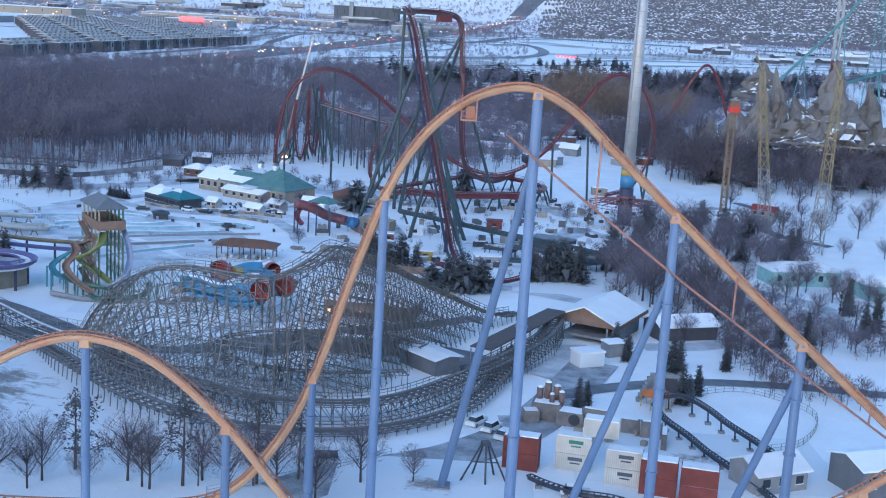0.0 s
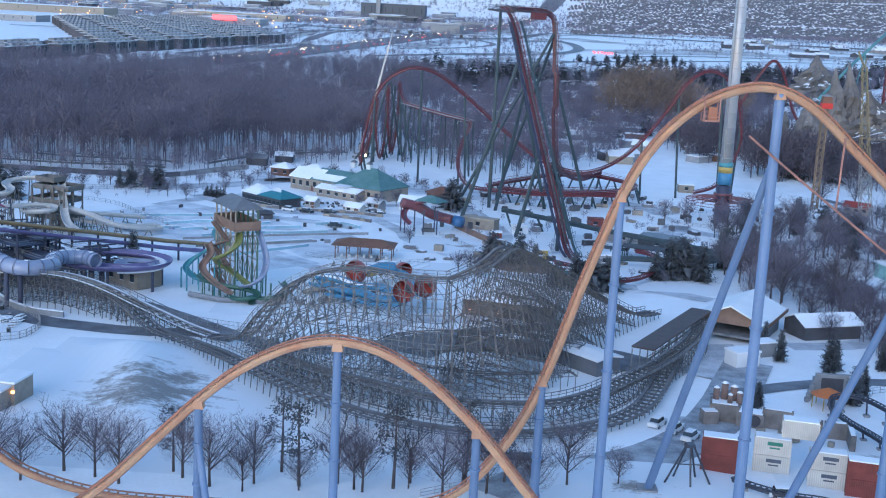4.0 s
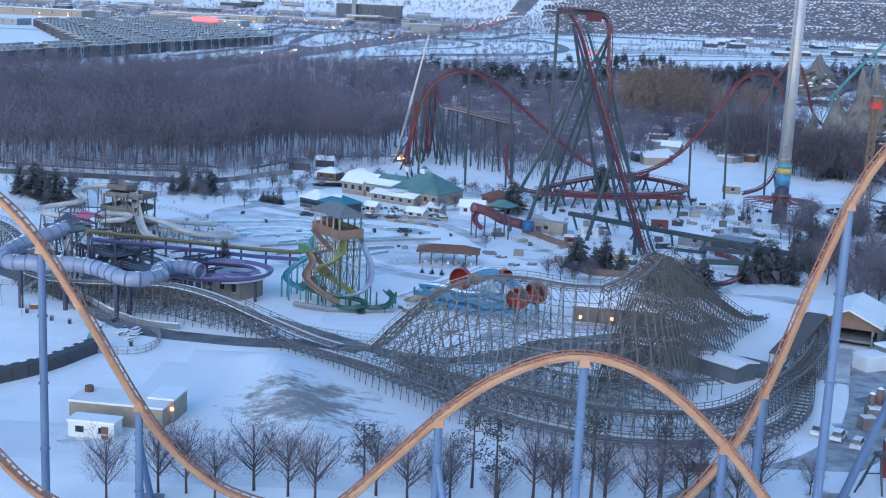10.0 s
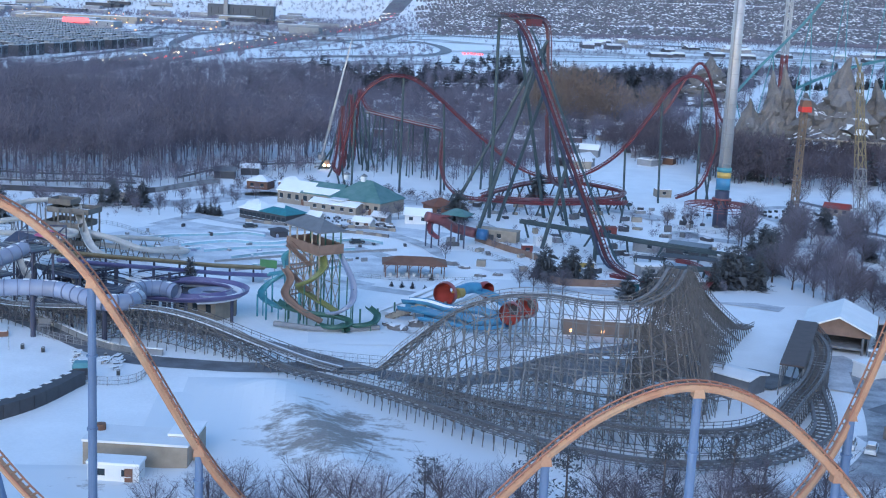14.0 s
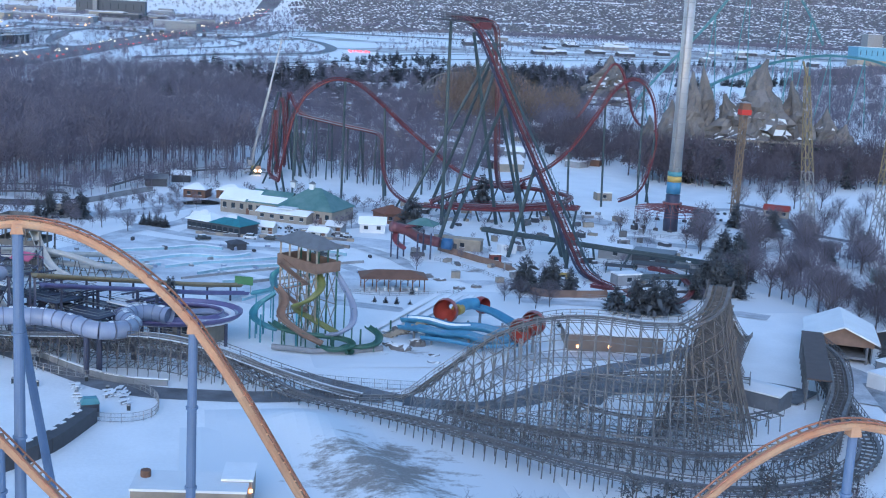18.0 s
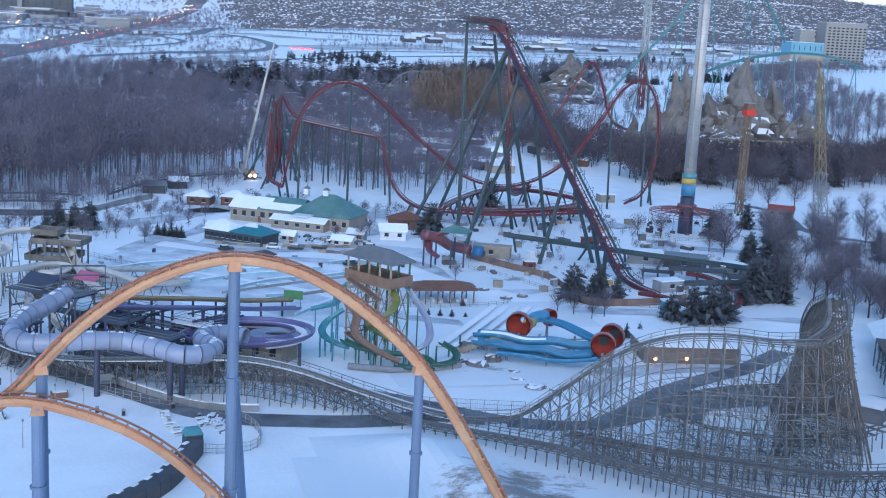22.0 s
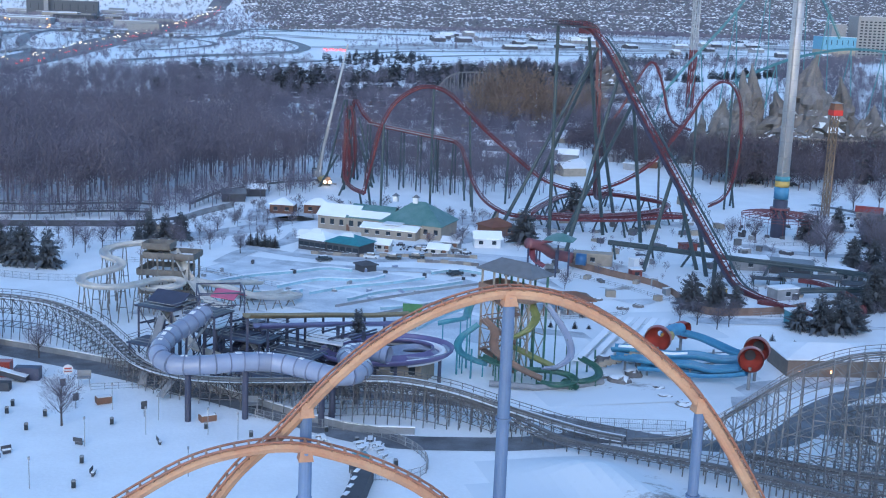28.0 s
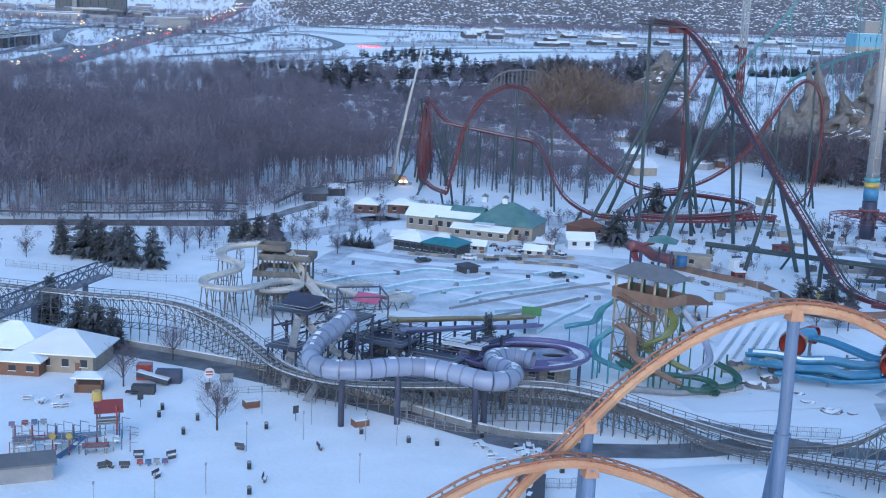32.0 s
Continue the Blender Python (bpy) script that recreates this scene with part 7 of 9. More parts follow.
for a in (-5.5, -1.8, 1.8, 5.5):
    for b in (-4, 0, 4):
        x, y = -133.5 + a * 0.94 + b * 0.34, 323 - a * 0.34 + b * 0.94
        part("post", Mesh().box(x, y, 0.8, 0.4, 0.4, 12.6), OLDTIMBER, wsl)
        part("brace", Mesh().beam((x, y, 1.5), (x - 0.6 * a, y, 8), 0.16).beam((x, y, 8), (x - 0.6 * a, y, 1.5), 0.16), OLDTIMBER, wsl)
cream_flumes = (
    [(-136, 329, 14.9), (-140, 331, 14.6), (-145, 330, 14.2), (-148, 326.5, 13.8), (-148, 322.5, 13.3), (-145, 318.5, 12.8), (-144.8, 315.2, 12.3), (-148.2, 312.2, 11.9), (-152, 310, 11.4), (-153, 306.6, 11), (-150.5, 304, 10.6), (-146, 304.6, 10.2), (-141.5, 308.6, 9.8), (-137, 314.5, 9.4), (-132.8, 316.5, 9), (-131.5, 313.5, 8.6), (-135, 311.6, 8.2), (-139.5, 313.5, 7.8), (-138, 317, 7.5), (-132, 319.8, 7.1), (-126, 322, 6.5), (-121.5, 326, 5.8), (-117, 329.5, 5), (-111, 334, 4)],
    [(-132.8, 324.6, 14.2), (-131.2, 320.4, 11.8), (-129.7, 317.3, 9.2), (-127.7, 312.4, 7.1), (-125.6, 309, 5.6), (-122, 306, 4.4)],
    [(-129, 318, 8.6), (-122, 317, 7), (-115, 314, 5.4), (-108, 317, 4.2), (-104, 322, 3.3), (-109, 327, 2.8), (-116, 325, 2.5)],
    [(-128, 321, 5), (-120, 320, 4.2), (-112, 322, 3.6), (-106, 328, 3)],
)
for f in cream_flumes:
    part("flume", Mesh().trough(smooth_path(f, 1.0), 1.15, 0.16, 10), CREAM, wsl, "cream open flume", True)
    for p in smooth_path(f, 4.2):
        if p.z > ground_z(p.y) + 2.5:
            h = p.z - ground_z(p.y)
            part("flume_post", Mesh().beam((p.x - 1.2, p.y, ground_z(p.y) - 0.3), (p.x - 0.3, p.y, p.z - 1.2), 0.22), OLDTIMBER, wsl)
            part("flume_post", Mesh().beam((p.x + 1.2, p.y, ground_z(p.y) - 0.3), (p.x + 0.3, p.y, p.z - 1.2), 0.22), OLDTIMBER, wsl)
            part("flume_rung", Mesh().beam((p.x - 0.9, p.y, ground_z(p.y) + h * 0.4), (p.x + 0.9, p.y, ground_z(p.y) + h * 0.4), 0.14), OLDTIMBER, wsl)

# ---- red funnels and blue flumes ----
fn = thing("funnel_slides", "light blue flumes with red open funnels on grey posts", "water slide", at=(-36, 248, ground_z(248)))


def funnel(x, y, z, dx, dy, r, hollow):
    d = Vector((dx, dy, 0.05)).normalized()
    side, upv = Vector((-d.y, d.x, 0)), Vector((0, 0, 1))
    m = Mesh()
    rings = [(-1.2, 0.95), (0.0, 1.0), (0.9, 0.8), (2.2, 0.35), (3.0, 0.22)]
    n = 20
    for s, f in rings:
        for j in range(n):
            a = 2 * math.pi * j / n
            m.v.append(tuple(Vector((x, y, z)) + d * s + (side * math.cos(a) + upv * math.sin(a)) * r * f))
    for s, f in reversed(rings):
        for j in range(n):
            a = 2 * math.pi * j / n
            m.v.append(tuple(Vector((x, y, z)) + d * (s + 0.1) + (side * math.cos(a) + upv * math.sin(a)) * r * f * 0.95))
    for k in range(2 * len(rings) - 1):
        for j in range(n):
            m.f.append((k * n + j, k * n + (j + 1) % n, (k + 1) * n + (j + 1) % n, (k + 1) * n + j))
    ob = part("funnel", m, RED, fn, "red flared funnel", True)
    part("post", Mesh().tube([(x, y, ground_z(y) - 0.3), (x, y, z - r * 0.7)], 0.32, 10), GREY, fn)
    if hollow:
        # dark plug in the neck, its colour standing in for shade inside
        part("throat", Mesh().tube([Vector((x, y, z)) + d * 1.9, Vector((x, y, z)) + d * 2.3], r * 0.42, 16), DARK, ob, "dark plug painting the shade in the throat")


funnel(-41.3, 256, 8.8, 0.5, 0.8, 2.7, False)
funnel(-29.3, 240.4, 8.7, 0.4, 0.9, 2.5, True)
funnel(-25.0, 246, 8.8, 0.6, 0.8, 2.6, True)
funnel(-31.5, 266, 7.6, -0.5, 0.8, 1.9, False)
for k, (r_, pts) in enumerate(((1.5, [(-51, 255, 6.2), (-47, 251, 6.6), (-43, 249.5, 6.0), (-39, 246.5, 6.6), (-35, 244.5, 6.0), (-31, 241.4, 7.2)]), (1.6, [(-50, 258, 7.0), (-45.5, 254.5, 7.5), (-41, 252.5, 6.8), (-36, 250, 7.3), (-31, 248, 6.8), (-26.5, 246, 7.6)]), (1.3, [(-47, 251.5, 4.8), (-42, 247.5, 5.2), (-37, 245.6, 4.7), (-32, 243, 5.4), (-29.5, 240.6, 6.4)]), (1.35, [(-34, 262.5, 8.6), (-31, 259, 8.3), (-29, 254.5, 7.8), (-27.5, 250, 7.5), (-25.6, 246.6, 8.0)]))):
    part("flume", Mesh().trough(smooth_path(pts, 0.8), r_, 0.16, 10, 0.85), SKYBLUE, fn, "light blue flume", True)
part("tube", Mesh().tube(smooth_path([(-38.4, 258.6, 8.5), (-36, 261, 8.9), (-33, 262.5, 8.7)], 0.8), 1.25, 14), SKYBLUE, fn, "light blue closed tube", True)
part("snow_fill", Mesh().tube(smooth_path([(-49, 257.2, 6.6), (-45, 254.2, 6.9), (-41, 252.4, 6.2), (-37, 250.5, 6.6)], 0.8), 0.75, 8), ROOFSNOW, fn, "snow lying in the flume", True)
part("joint_ring", Mesh().tube([(-38.9, 257.6, 8.4), (-37.6, 259, 8.4)], 1.2, 12), YELLOW, fn, "yellow joint ring")
for x, y in ((-38.3, 247), (-45, 252), (-33, 249), (-36, 258), (-29, 256), (-48, 256)):
    part("post", Mesh().tube([(x, y, ground_z(y) - 0.3), (x, y, 6.0)], 0.25, 8), GREY, fn)
    part("arm", Mesh().beam((x - 2, y + 1, 5.0), (x + 2, y - 1, 5.6), 0.2), GREY, fn)
stairs = thing("rock_stair", "wooden slide stair beside grey rocks", "stairs", at=(-50, 258, ground_z(258)))
for k in range(9):
    part("tread", Mesh().box(-53 + 0.75 * k, 259 - 0.7 * k, ground_z(258) + 0.5 * k, 2.4, 0.9, 0.5, -40), TAN, stairs)


def boulder(x, y, s, h, seed):
    r = random.Random(seed)
    m = Mesh()
    n = 9
    for j in range(5):
        f = (1.0, 0.95, 0.75, 0.45, 0.1)[j]
        for i in range(n):
            a = 2 * math.pi * i / n
            k = f * s * r.uniform(0.75, 1.15)
            m.v.append((x + math.cos(a) * k, y + math.sin(a) * k, ground_z(y) - 0.3 + h * (0, 0.4, 0.75, 0.95, 1.0)[j]))
            if j:
                b = (j - 1) * n
                m.f.append((b + i, b + (i + 1) % n, b + n + (i + 1) % n, b + n + i))
    m.f.append(tuple(4 * n + i for i in range(n)))
    return solo("boulder", m, ROCK, "grey boulder capped with snow", "rock", "boulders")


for k, (x, y, s, h) in enumerate(((-52, 249, 2.4, 1.6), (-48, 252, 2, 1.8), (-45, 234, 2.2, 1.0), (-47, 239, 1.6, .8), (-43, 258, 2.4, 2.2), (-50, 262, 2.2, 2), (-46, 244, 1.4, .8), (-33, 322, 2.4, 1.4), (-30, 318, 2, 1), (-27, 308, 1.8, 1), (-22, 310, 1.6, 1), (-38, 318, 1.6, .9), (-54, 252, 1.5, 1.2), (-42, 232, 1.2, .6))):
    boulder(x, y, s, h, k)

# ---- red and blue slide with a pink flume ----
rb = thing("toboggan_slide", "red and blue tube slide with a pink flume and grey roof", "water slide", at=(-30, 352, 1))
part("tube", Mesh().tube(smooth_path([(-38, 350, 9.5), (-33, 352, 8), (-29, 355, 5.5), (-25, 356, 4.4), (-22, 354.5, 4)], 1.0), 1.5, 12), DULLRED, rb, "red tube", True)
part("end_ring", Mesh().tube([(-22, 354.5, 4), (-19.5, 353.2, 3.9)], 1.65, 14), mat("dull_blue_tube", (0.06, 0.16, 0.34), 0.4), rb, "blue end tube", True)
part("flume", Mesh().trough(smooth_path([(-31, 350, 10.5), (-34, 351, 9.6), (-36.5, 350, 8), (-37, 347, 6), (-35, 344, 4.6)], 1.0), 0.9, 0.12), mat("pink_fibreglass", (0.24, 0.075, 0.095), 0.45), rb, "faded pink flume", True)
part("roof", Mesh().hip(-29, 349, 10.5, 7, 5, 1.8, -30, 0.5, 0.2), GREENROOF, rb, "grey green roof")
for x, y in ((-38, 349), (-34, 351), (-28, 353), (-36.6, 346), (-31, 346), (-27, 347)):
    part("post", Mesh().box(x, y, -0.3, 0.4, 0.4, 8.5), NAVY, rb)

# ---- wooden coaster station, sheds and lodge ----
st = thing("coaster_station", "open timber coaster station with snowy gable roof", "station", at=(43, 250, ground_z(250)))
gs_ = ground_z(250)
TURN = 64
cst, sst = math.cos(radians(TURN)), math.sin(radians(TURN))
part("roof", Mesh().gable(43.6, 245.4, gs_ + 5.0, 17, 12.8, 2.8, TURN, 0.35, 1.2), ROOFSNOW, st, "snowy gable roof")
part("gable_wall", Mesh().box(44, 246, gs_ + 3.7, 17.4, 12.8, 1.3, TURN).quad((44 - 8.7 * cst + 6.4 * sst, 246 - 8.7 * sst - 6.4 * cst, gs_ + 5.0), (44 - 8.7 * cst - 6.4 * sst, 246 - 8.7 * sst + 6.4 * cst, gs_ + 5.0), (44 - 8.7 * cst, 246 - 8.7 * sst, gs_ + 7.9)), CEDAR, st, "brown boarded gable")
part("side_wall", Mesh().box(44 + 6.0 * sst, 246 - 6.0 * cst, gs_ - 0.2, 17, 0.3, 3.9, TURN), ROOFGREY, st, "grey boarded side wall")
part("valance", Mesh().beam((44 - 9.8 * cst + 7.6 * sst, 246 - 9.8 * sst - 7.6 * cst, gs_ + 4.35), (44 + 9.8 * cst + 7.6 * sst, 246 + 9.8 * sst - 7.6 * cst, gs_ + 4.35), 0.2, 0.7), BROWN, st, "dark eaves board")
part("platform", Mesh().box(43, 244, gs_ + 1.2, 15, 10, 0.5, TURN), WOOD, st)
part("back_wall", Mesh().box(43 + 7 * cst, 244 + 7 * sst, gs_ - 0.2, 0.3, 10, 3.8, TURN), DARK, st, "dark back wall")
for a in (-7, -2.3, 2.3, 7):
    for b in (-5, 5):
        part("post", Mesh().box(43 + a * cst - b * sst, 244 + a * sst + b * cst, gs_ - 0.3, 0.4, 0.4, 4.2), WOOD, st)
for b in (-4.9, 4.9):
    part("guard_rail", Mesh().beam((43 - 7 * cst - b * sst, 244 - 7 * sst + b * cst, gs_ + 2.7), (43 + 7 * cst - b * sst, 244 + 7 * sst + b * cst, gs_ + 2.7), 0.12), WOOD, st)
cw = thing("queue_roof", "brown metal roof over the coaster's exit ramp", "walkway", at=(26, 222, ground_z(222)))
part("roof", Mesh().beam((17.5, 206, 8.6), (34, 240, 8.4), 4.4, 0.3), mat("dark_brown_metal_roof", (0.095, 0.07, 0.066), 0.75), cw)
for k in range(9):
    f = k / 8
    x, y = 17.5 + 16.5 * f, 206 + 34 * f
    for s in (-2, 2):
        part("post", Mesh().box(x + s * 0.9, y - s * 0.44, ground_z(y) - 0.3, 0.2, 0.2, 8.6 - ground_z(y)), WOOD, cw)
    part("walk_panel", Mesh().box(x, y, 5.4, 4.2, 0.25, 0.25, 64), WOOD, cw)
building("boarded_shed", "grey boarded transfer shed with snowy roof", "shed", 8, 211, 11, 6, 3.0, -50, ROOFGREY, "gable", ROOFSNOW, 0.5)
building("lift_lodge", "low brown lodge with snowy roof behind the trestles", "lodge", -6, 252, 20, 12, 3.6, -10, mat("brown_lodge_boards", (0.21, 0.175, 0.15), 0.85), "hip", ROOFSNOW, 2.0)
for x, y in ((-15.4, 245.6), (-8.7, 245.0)):
    lp = thing("flood_lamp", "lit warm floodlight on a short pole", "lamp", "floodlights", at=(x, y, ground_z(y)))
    part("pole", Mesh().tube([(x, y, ground_z(y) - 0.2), (x, y, 3.6)], 0.1, 6), GREY, lp)
    part("lamp_head", Mesh().tube([(x, y, 3.6), (x, y, 4.1)], 0.34, 10), WARM, lp, "glowing warm lamp")
building("site_cabin", "white site cabin with snowy flat roof", "cabin", 39, 219.5, 5.5, 4, 2.8, 25, WHITE, "flat", ROOFSNOW, 1)
building("site_cabin", "small grey cabin with snowy roof", "cabin", 45, 228, 4, 3, 2.8, 25, GREY, "flat", ROOFSNOW)
building("ride_shed", "low dark queue shed with snowy roof", "shed", 62, 248, 14, 8, 3.2, 20, DARK, "gable", ROOFSNOW, 1.6)
building("toilet_block", "low beige park building with snowy roof", "building", 106, 318, 20, 10, 4, 12, mat("mint_wall", (0.30, 0.48, 0.46), 0.8), "hip", ROOFSNOW, 2.0, 5)
building("food_stand", "low turquoise food stand with snowy roof", "building", 126, 305, 16, 10, 4, 12, bpy.data.materials["mint_wall"], "hip", ROOFSNOW, 1.8, 4)
building("turquoise_kiosk", "small turquoise ticket kiosk", "kiosk", 8.2, 289, 3.6, 3, 3.2, 0, TURQ, "flat", ROOFSNOW, 1, 1)
# tunnel portal with zigzag edge
pt = thing("tunnel_portal", "concrete tunnel portal with stepped wing walls", "tunnel", at=(52, 200, ground_z(200)))
part("portal", Mesh().box(52, 203, ground_z(203) - 0.3, 6, 0.8, 4.0), GREY, pt)
# no hole is cut: a dark panel paints the shade inside the tunnel
part("opening", Mesh().box(52, 202.55, ground_z(203), 4, 0.1, 3.0), DARK, pt, "dark panel painting the shade in the tunnel mouth")
for k in range(6):
    part("wing_step", Mesh().box(48.6 - 0.5 * k, 202 - 1.0 * k, ground_z(202) - 0.3, 0.6, 1.0, 3.6 - 0.5 * k), GREY, pt)
hut_ = thing("game_tent", "round orange canvas game stall", "stall", at=(49, 193, ground_z(193)))
part("canopy", Mesh().tube([(49, 194, ground_z(194) + 2.4), (49, 194, ground_z(194) + 3.6)], 3.0, 14, 0.3), mat("orange_canvas", (0.55, 0.17, 0.05), 0.8), hut_, "orange canopy")
for k in range(6):
    a = k * math.pi / 3
    part("post", Mesh().box(49 + 2.7 * math.cos(a), 194 + 2.7 * math.sin(a), ground_z(194) - 0.2, 0.15, 0.15, 2.7), YELLOW, hut_)


# ---- film-set coaster: containers, silos, black track ----
def container(x, y, z, turn, paint, label, length=5.2, snow=True, stripe=None):
    ob = thing("shipping_container", label, "container", "containers", at=(x, y, z))
    c, s = math.cos(radians(turn)), math.sin(radians(turn))
    b = part("body", Mesh().box(x, y, z, length, 2.44, 2.6, turn), paint, ob)
    n = int(length / 0.3)
    for side in (-1, 1):
        m = Mesh()
        for k in range(n):
            a = -length / 2 + length * (k + 0.5) / n
            m.box(x + a * c - side * 1.235 * s, y + a * s + side * 1.235 * c, z + 0.15, 0.14, 0.05, 2.3, turn)
        part("corrugation", m, paint, b, kind="stuff")
    for a in (-length / 2, length / 2):
        for w in (-1.2, 1.2):
            part("corner_post", Mesh().box(x + a * c - w * s, y + a * s + w * c, z, 0.16, 0.16, 2.62, turn), paint, ob)
    if snow:
        part("snow_cap", Mesh().box(x, y, z + 2.62, length - 0.1, 2.36, 0.16, turn), ROOFSNOW, ob, "snow on the roof")
    if stripe:
        for j, (w, h, dz) in enumerate(((2.2, 0.55, 1.6), (1.5, 0.22, 1.1))):
            part("marking", Mesh().box(x + 0.3 * c + 1.3 * s, y + 0.3 * s - 1.3 * c, z + dz, w, 0.03, h, turn), stripe, ob, "plain painted marking bars")
    return ob


gC = ground_z(157)
MARK = mat("dark_marking", (0.08, 0.10, 0.14), 0.6)
MARKG = mat("green_marking", (0.05, 0.22, 0.16), 0.6)
REDBOX = mat("rusty_red_container", (0.21, 0.05, 0.042), 0.7, scale=0.5, dark=0.6)
WBOX = mat("dirty_white_container", (0.58, 0.56, 0.52), 0.7, scale=0.4, dark=0.75)
for z in (0, 2.65):
    container(23.6, 159, gC + z, -12, REDBOX, "rusty red shipping container stacked on snow", snow=z > 0)
for z, st_ in ((0, MARK), (2.65, MARKG)):
    container(31.6, 160.2, gC + z, -12, WBOX, "dirty white shipping container in a stack", snow=z > 0, stripe=st_)
for z in (0, 2.65):
    container(38.5, 155.2, gC + z, -12, WBOX, "dirty white shipping container with dark marking", snow=z > 0, stripe=MARK)
container(35.5, 160.4, gC + 5.4, -12, WBOX, "white container bridging two stacks")
for z in (0, 2.65):
    container(43.2, 152.3, gC + z, -12, REDBOX, "rusty red container stacked on snow", snow=z > 0)
container(48.6, 150.0, gC, -12, REDBOX, "red shipping container with snow on top")
container(48.6, 150.0, gC + 2.65, -12, REDBOX, "upper red container in a pair")
silo = thing("silo_cluster", "weathered brown tanks on a grey concrete ruin set", "film set", at=(31, 183, ground_z(183)))
gk = ground_z(183)
SETWALL = mat("concrete_set", (0.27, 0.24, 0.22), 0.9, scale=0.5, dark=0.5)
TANK = mat("rusty_tank", (0.24, 0.16, 0.135), 0.7, scale=0.6, dark=0.55)
for k, (x, y, sx, sy, h, t_) in enumerate(((29, 184, 5, 4, 3.0, -12), (33, 181.5, 4.5, 3.5, 2.4, -18), (37, 180, 5, 1.0, 3.4, -16), (41.5, 178.6, 5, 0.9, 2.6, -14), (45.6, 176.5, 3.6, 0.9, 3.0, -10), (47.2, 173, 0.9, 5, 2.8, -10), (26, 181.4, 2.6, 2.2, 2.2, 10))):
    wl_ = part("set_wall", Mesh().box(x, y, gk - 0.3, sx, sy, h + 0.3, t_), SETWALL, silo, "broken concrete set wall")
    part("snow_cap", Mesh().box(x, y, gk + h, sx * 0.85, sy * 0.8, 0.12, t_), ROOFSNOW, wl_)
# uncut hole: its inner shade is painted as a dark disc
part("opening", Mesh().tube([(33.2, 179.6, gk + 1.4), (33.1, 179.3, gk + 1.4)], 0.95, 14), DARK, silo, "dark disc painting the shade in a round opening")
for k, (x, y, r_, h) in enumerate(((27.6, 185, 0.55, 2.2), (29, 185.3, 0.6, 3.0), (30.5, 184.8, 0.65, 2.6), (29.6, 183.2, 0.45, 1.6), (31.2, 183.4, 0.5, 2.0))):
    t_ = part("tank", Mesh().tube([(x, y, gk + 2.9), (x, y, gk + 2.9 + h)], r_, 14), TANK, silo, "rusty brown tank", True)
    part("tank_cap", Mesh().tube([(x, y, gk + 2.9 + h), (x, y, gk + 3.2 + h)], r_ * 1.02, 14, r_ * 0.4), ROOFSNOW, t_)
for k in range(9):
    part("debris", Mesh().box(38 + rk.uniform(-5, 6), 175 + rk.uniform(-3, 3), gk + rk.uniform(-0.3, 0.6), rk.uniform(.6, 1.8), rk.uniform(.4, 1.2), rk.uniform(.5, 1.4), rk.uniform(0, 90)), TAN, silo)
bl = thing("launch_coaster", "low black steel launch coaster track", "roller coaster", at=(45, 170, ground_z(170)))
BT = mat("black_track", (0.045, 0.05, 0.07), 0.5)
t1 = steel_track(bl, [(47.5, 187, 5.8), (49.5, 191.5, 6.3), (53.5, 191, 6.6), (56.5, 186, 6.3), (58.5, 180, 6), (61, 173, 6), (63, 167, 6)], BT, BT, BT, 0.5, 0.45, 0.5, 0.1, 0.9, 0.9)
t2 = steel_track(bl, [(47.5, 187, 5.8), (48.5, 181, 5.6), (51, 174, 5.5), (53, 167, 5.4), (56, 160, 5.2), (58, 154, 5.2), (60, 146, 5.2)], BT, BT, BT, 0.5, 0.45, 0.5, 0.1, 0.9, 0.9)
t3 = steel_track(bl, [(24.5, 152.5, 5.2), (27, 150, 5.2), (31, 147.5, 5.2), (36, 146.3, 5.2), (40, 143, 5.4)], BT, BT, BT, 0.5, 0.45, 0.5, 0.1, 0.9, 0.9)
for dx, dy in ((-3.6, -1.2), (-1.8, 1.8), (1.6, 2.0), (3.4, -0.8), (0.2, -2.4)):
    part("splayed_leg", Mesh().tube([(18 + dx, 153 + dy, ground_z(153) - 0.3), (18 + dx * 0.15, 153 + dy * 0.15, 9.4)], 0.15, 8), BT, bl, "thin splayed black leg")
part("leg_head", Mesh().box(18, 153, 9.2, 1.3, 1.3, 0.5, 20, 0.8), BT, bl)
part("cross_tie", Mesh().beam((16.2, 152.6, 6.6), (19.7, 152.7, 6.6), 0.14), BT, bl)
for path in (t1, t2, t3):
    for p in path[2::5]:
        g = ground_z(p.y)
        part("support", Mesh().tube([(p.x + 0.2, p.y, g - 0.3), (p.x, p.y, p.z - 0.5)], 0.16, 8), BT, bl)
        part("footing", Mesh().box(p.x + 0.2, p.y, g - 0.3, 1.0, 1.0, 0.7), GREY, bl)
building("ride_building", "grey ride building with snowy gable roof", "building", 60.5, 158.5, 9, 7, 3.2, 25, GREY, "gable", ROOFSNOW, 1.6, 3)
building("ride_building", "tall grey ride hall with snowy roof", "building", 77, 160, 11, 8, 4.6, 20, ROOFGREY, "gable", ROOFSNOW, 1.2, 3)

# ---- snow field in front: buildings, midway props ----
building("equipment_building", "tan flat-roofed equipment building in snow", "building", -94, 168.5, 15, 6.5, 3.4, -8, TAN, "flat", ROOFSNOW)
building("equipment_annex", "tan annex with snowy flat roof", "building", -87.6, 170.5, 4, 6, 3.9, -8, TAN, "flat", ROOFSNOW)
ob = building("site_cabin", "white portable cabin on blocks in snow", "cabin", -96.3, 160.8, 7.2, 3, 2.5, -8, WHITE, "flat", ROOFSNOW, 1, 2, True)
lamp_ = thing("wall_lamp", "lit warm wall lamp on the equipment building", "lamp", at=(-86.3, 166.8, 6))
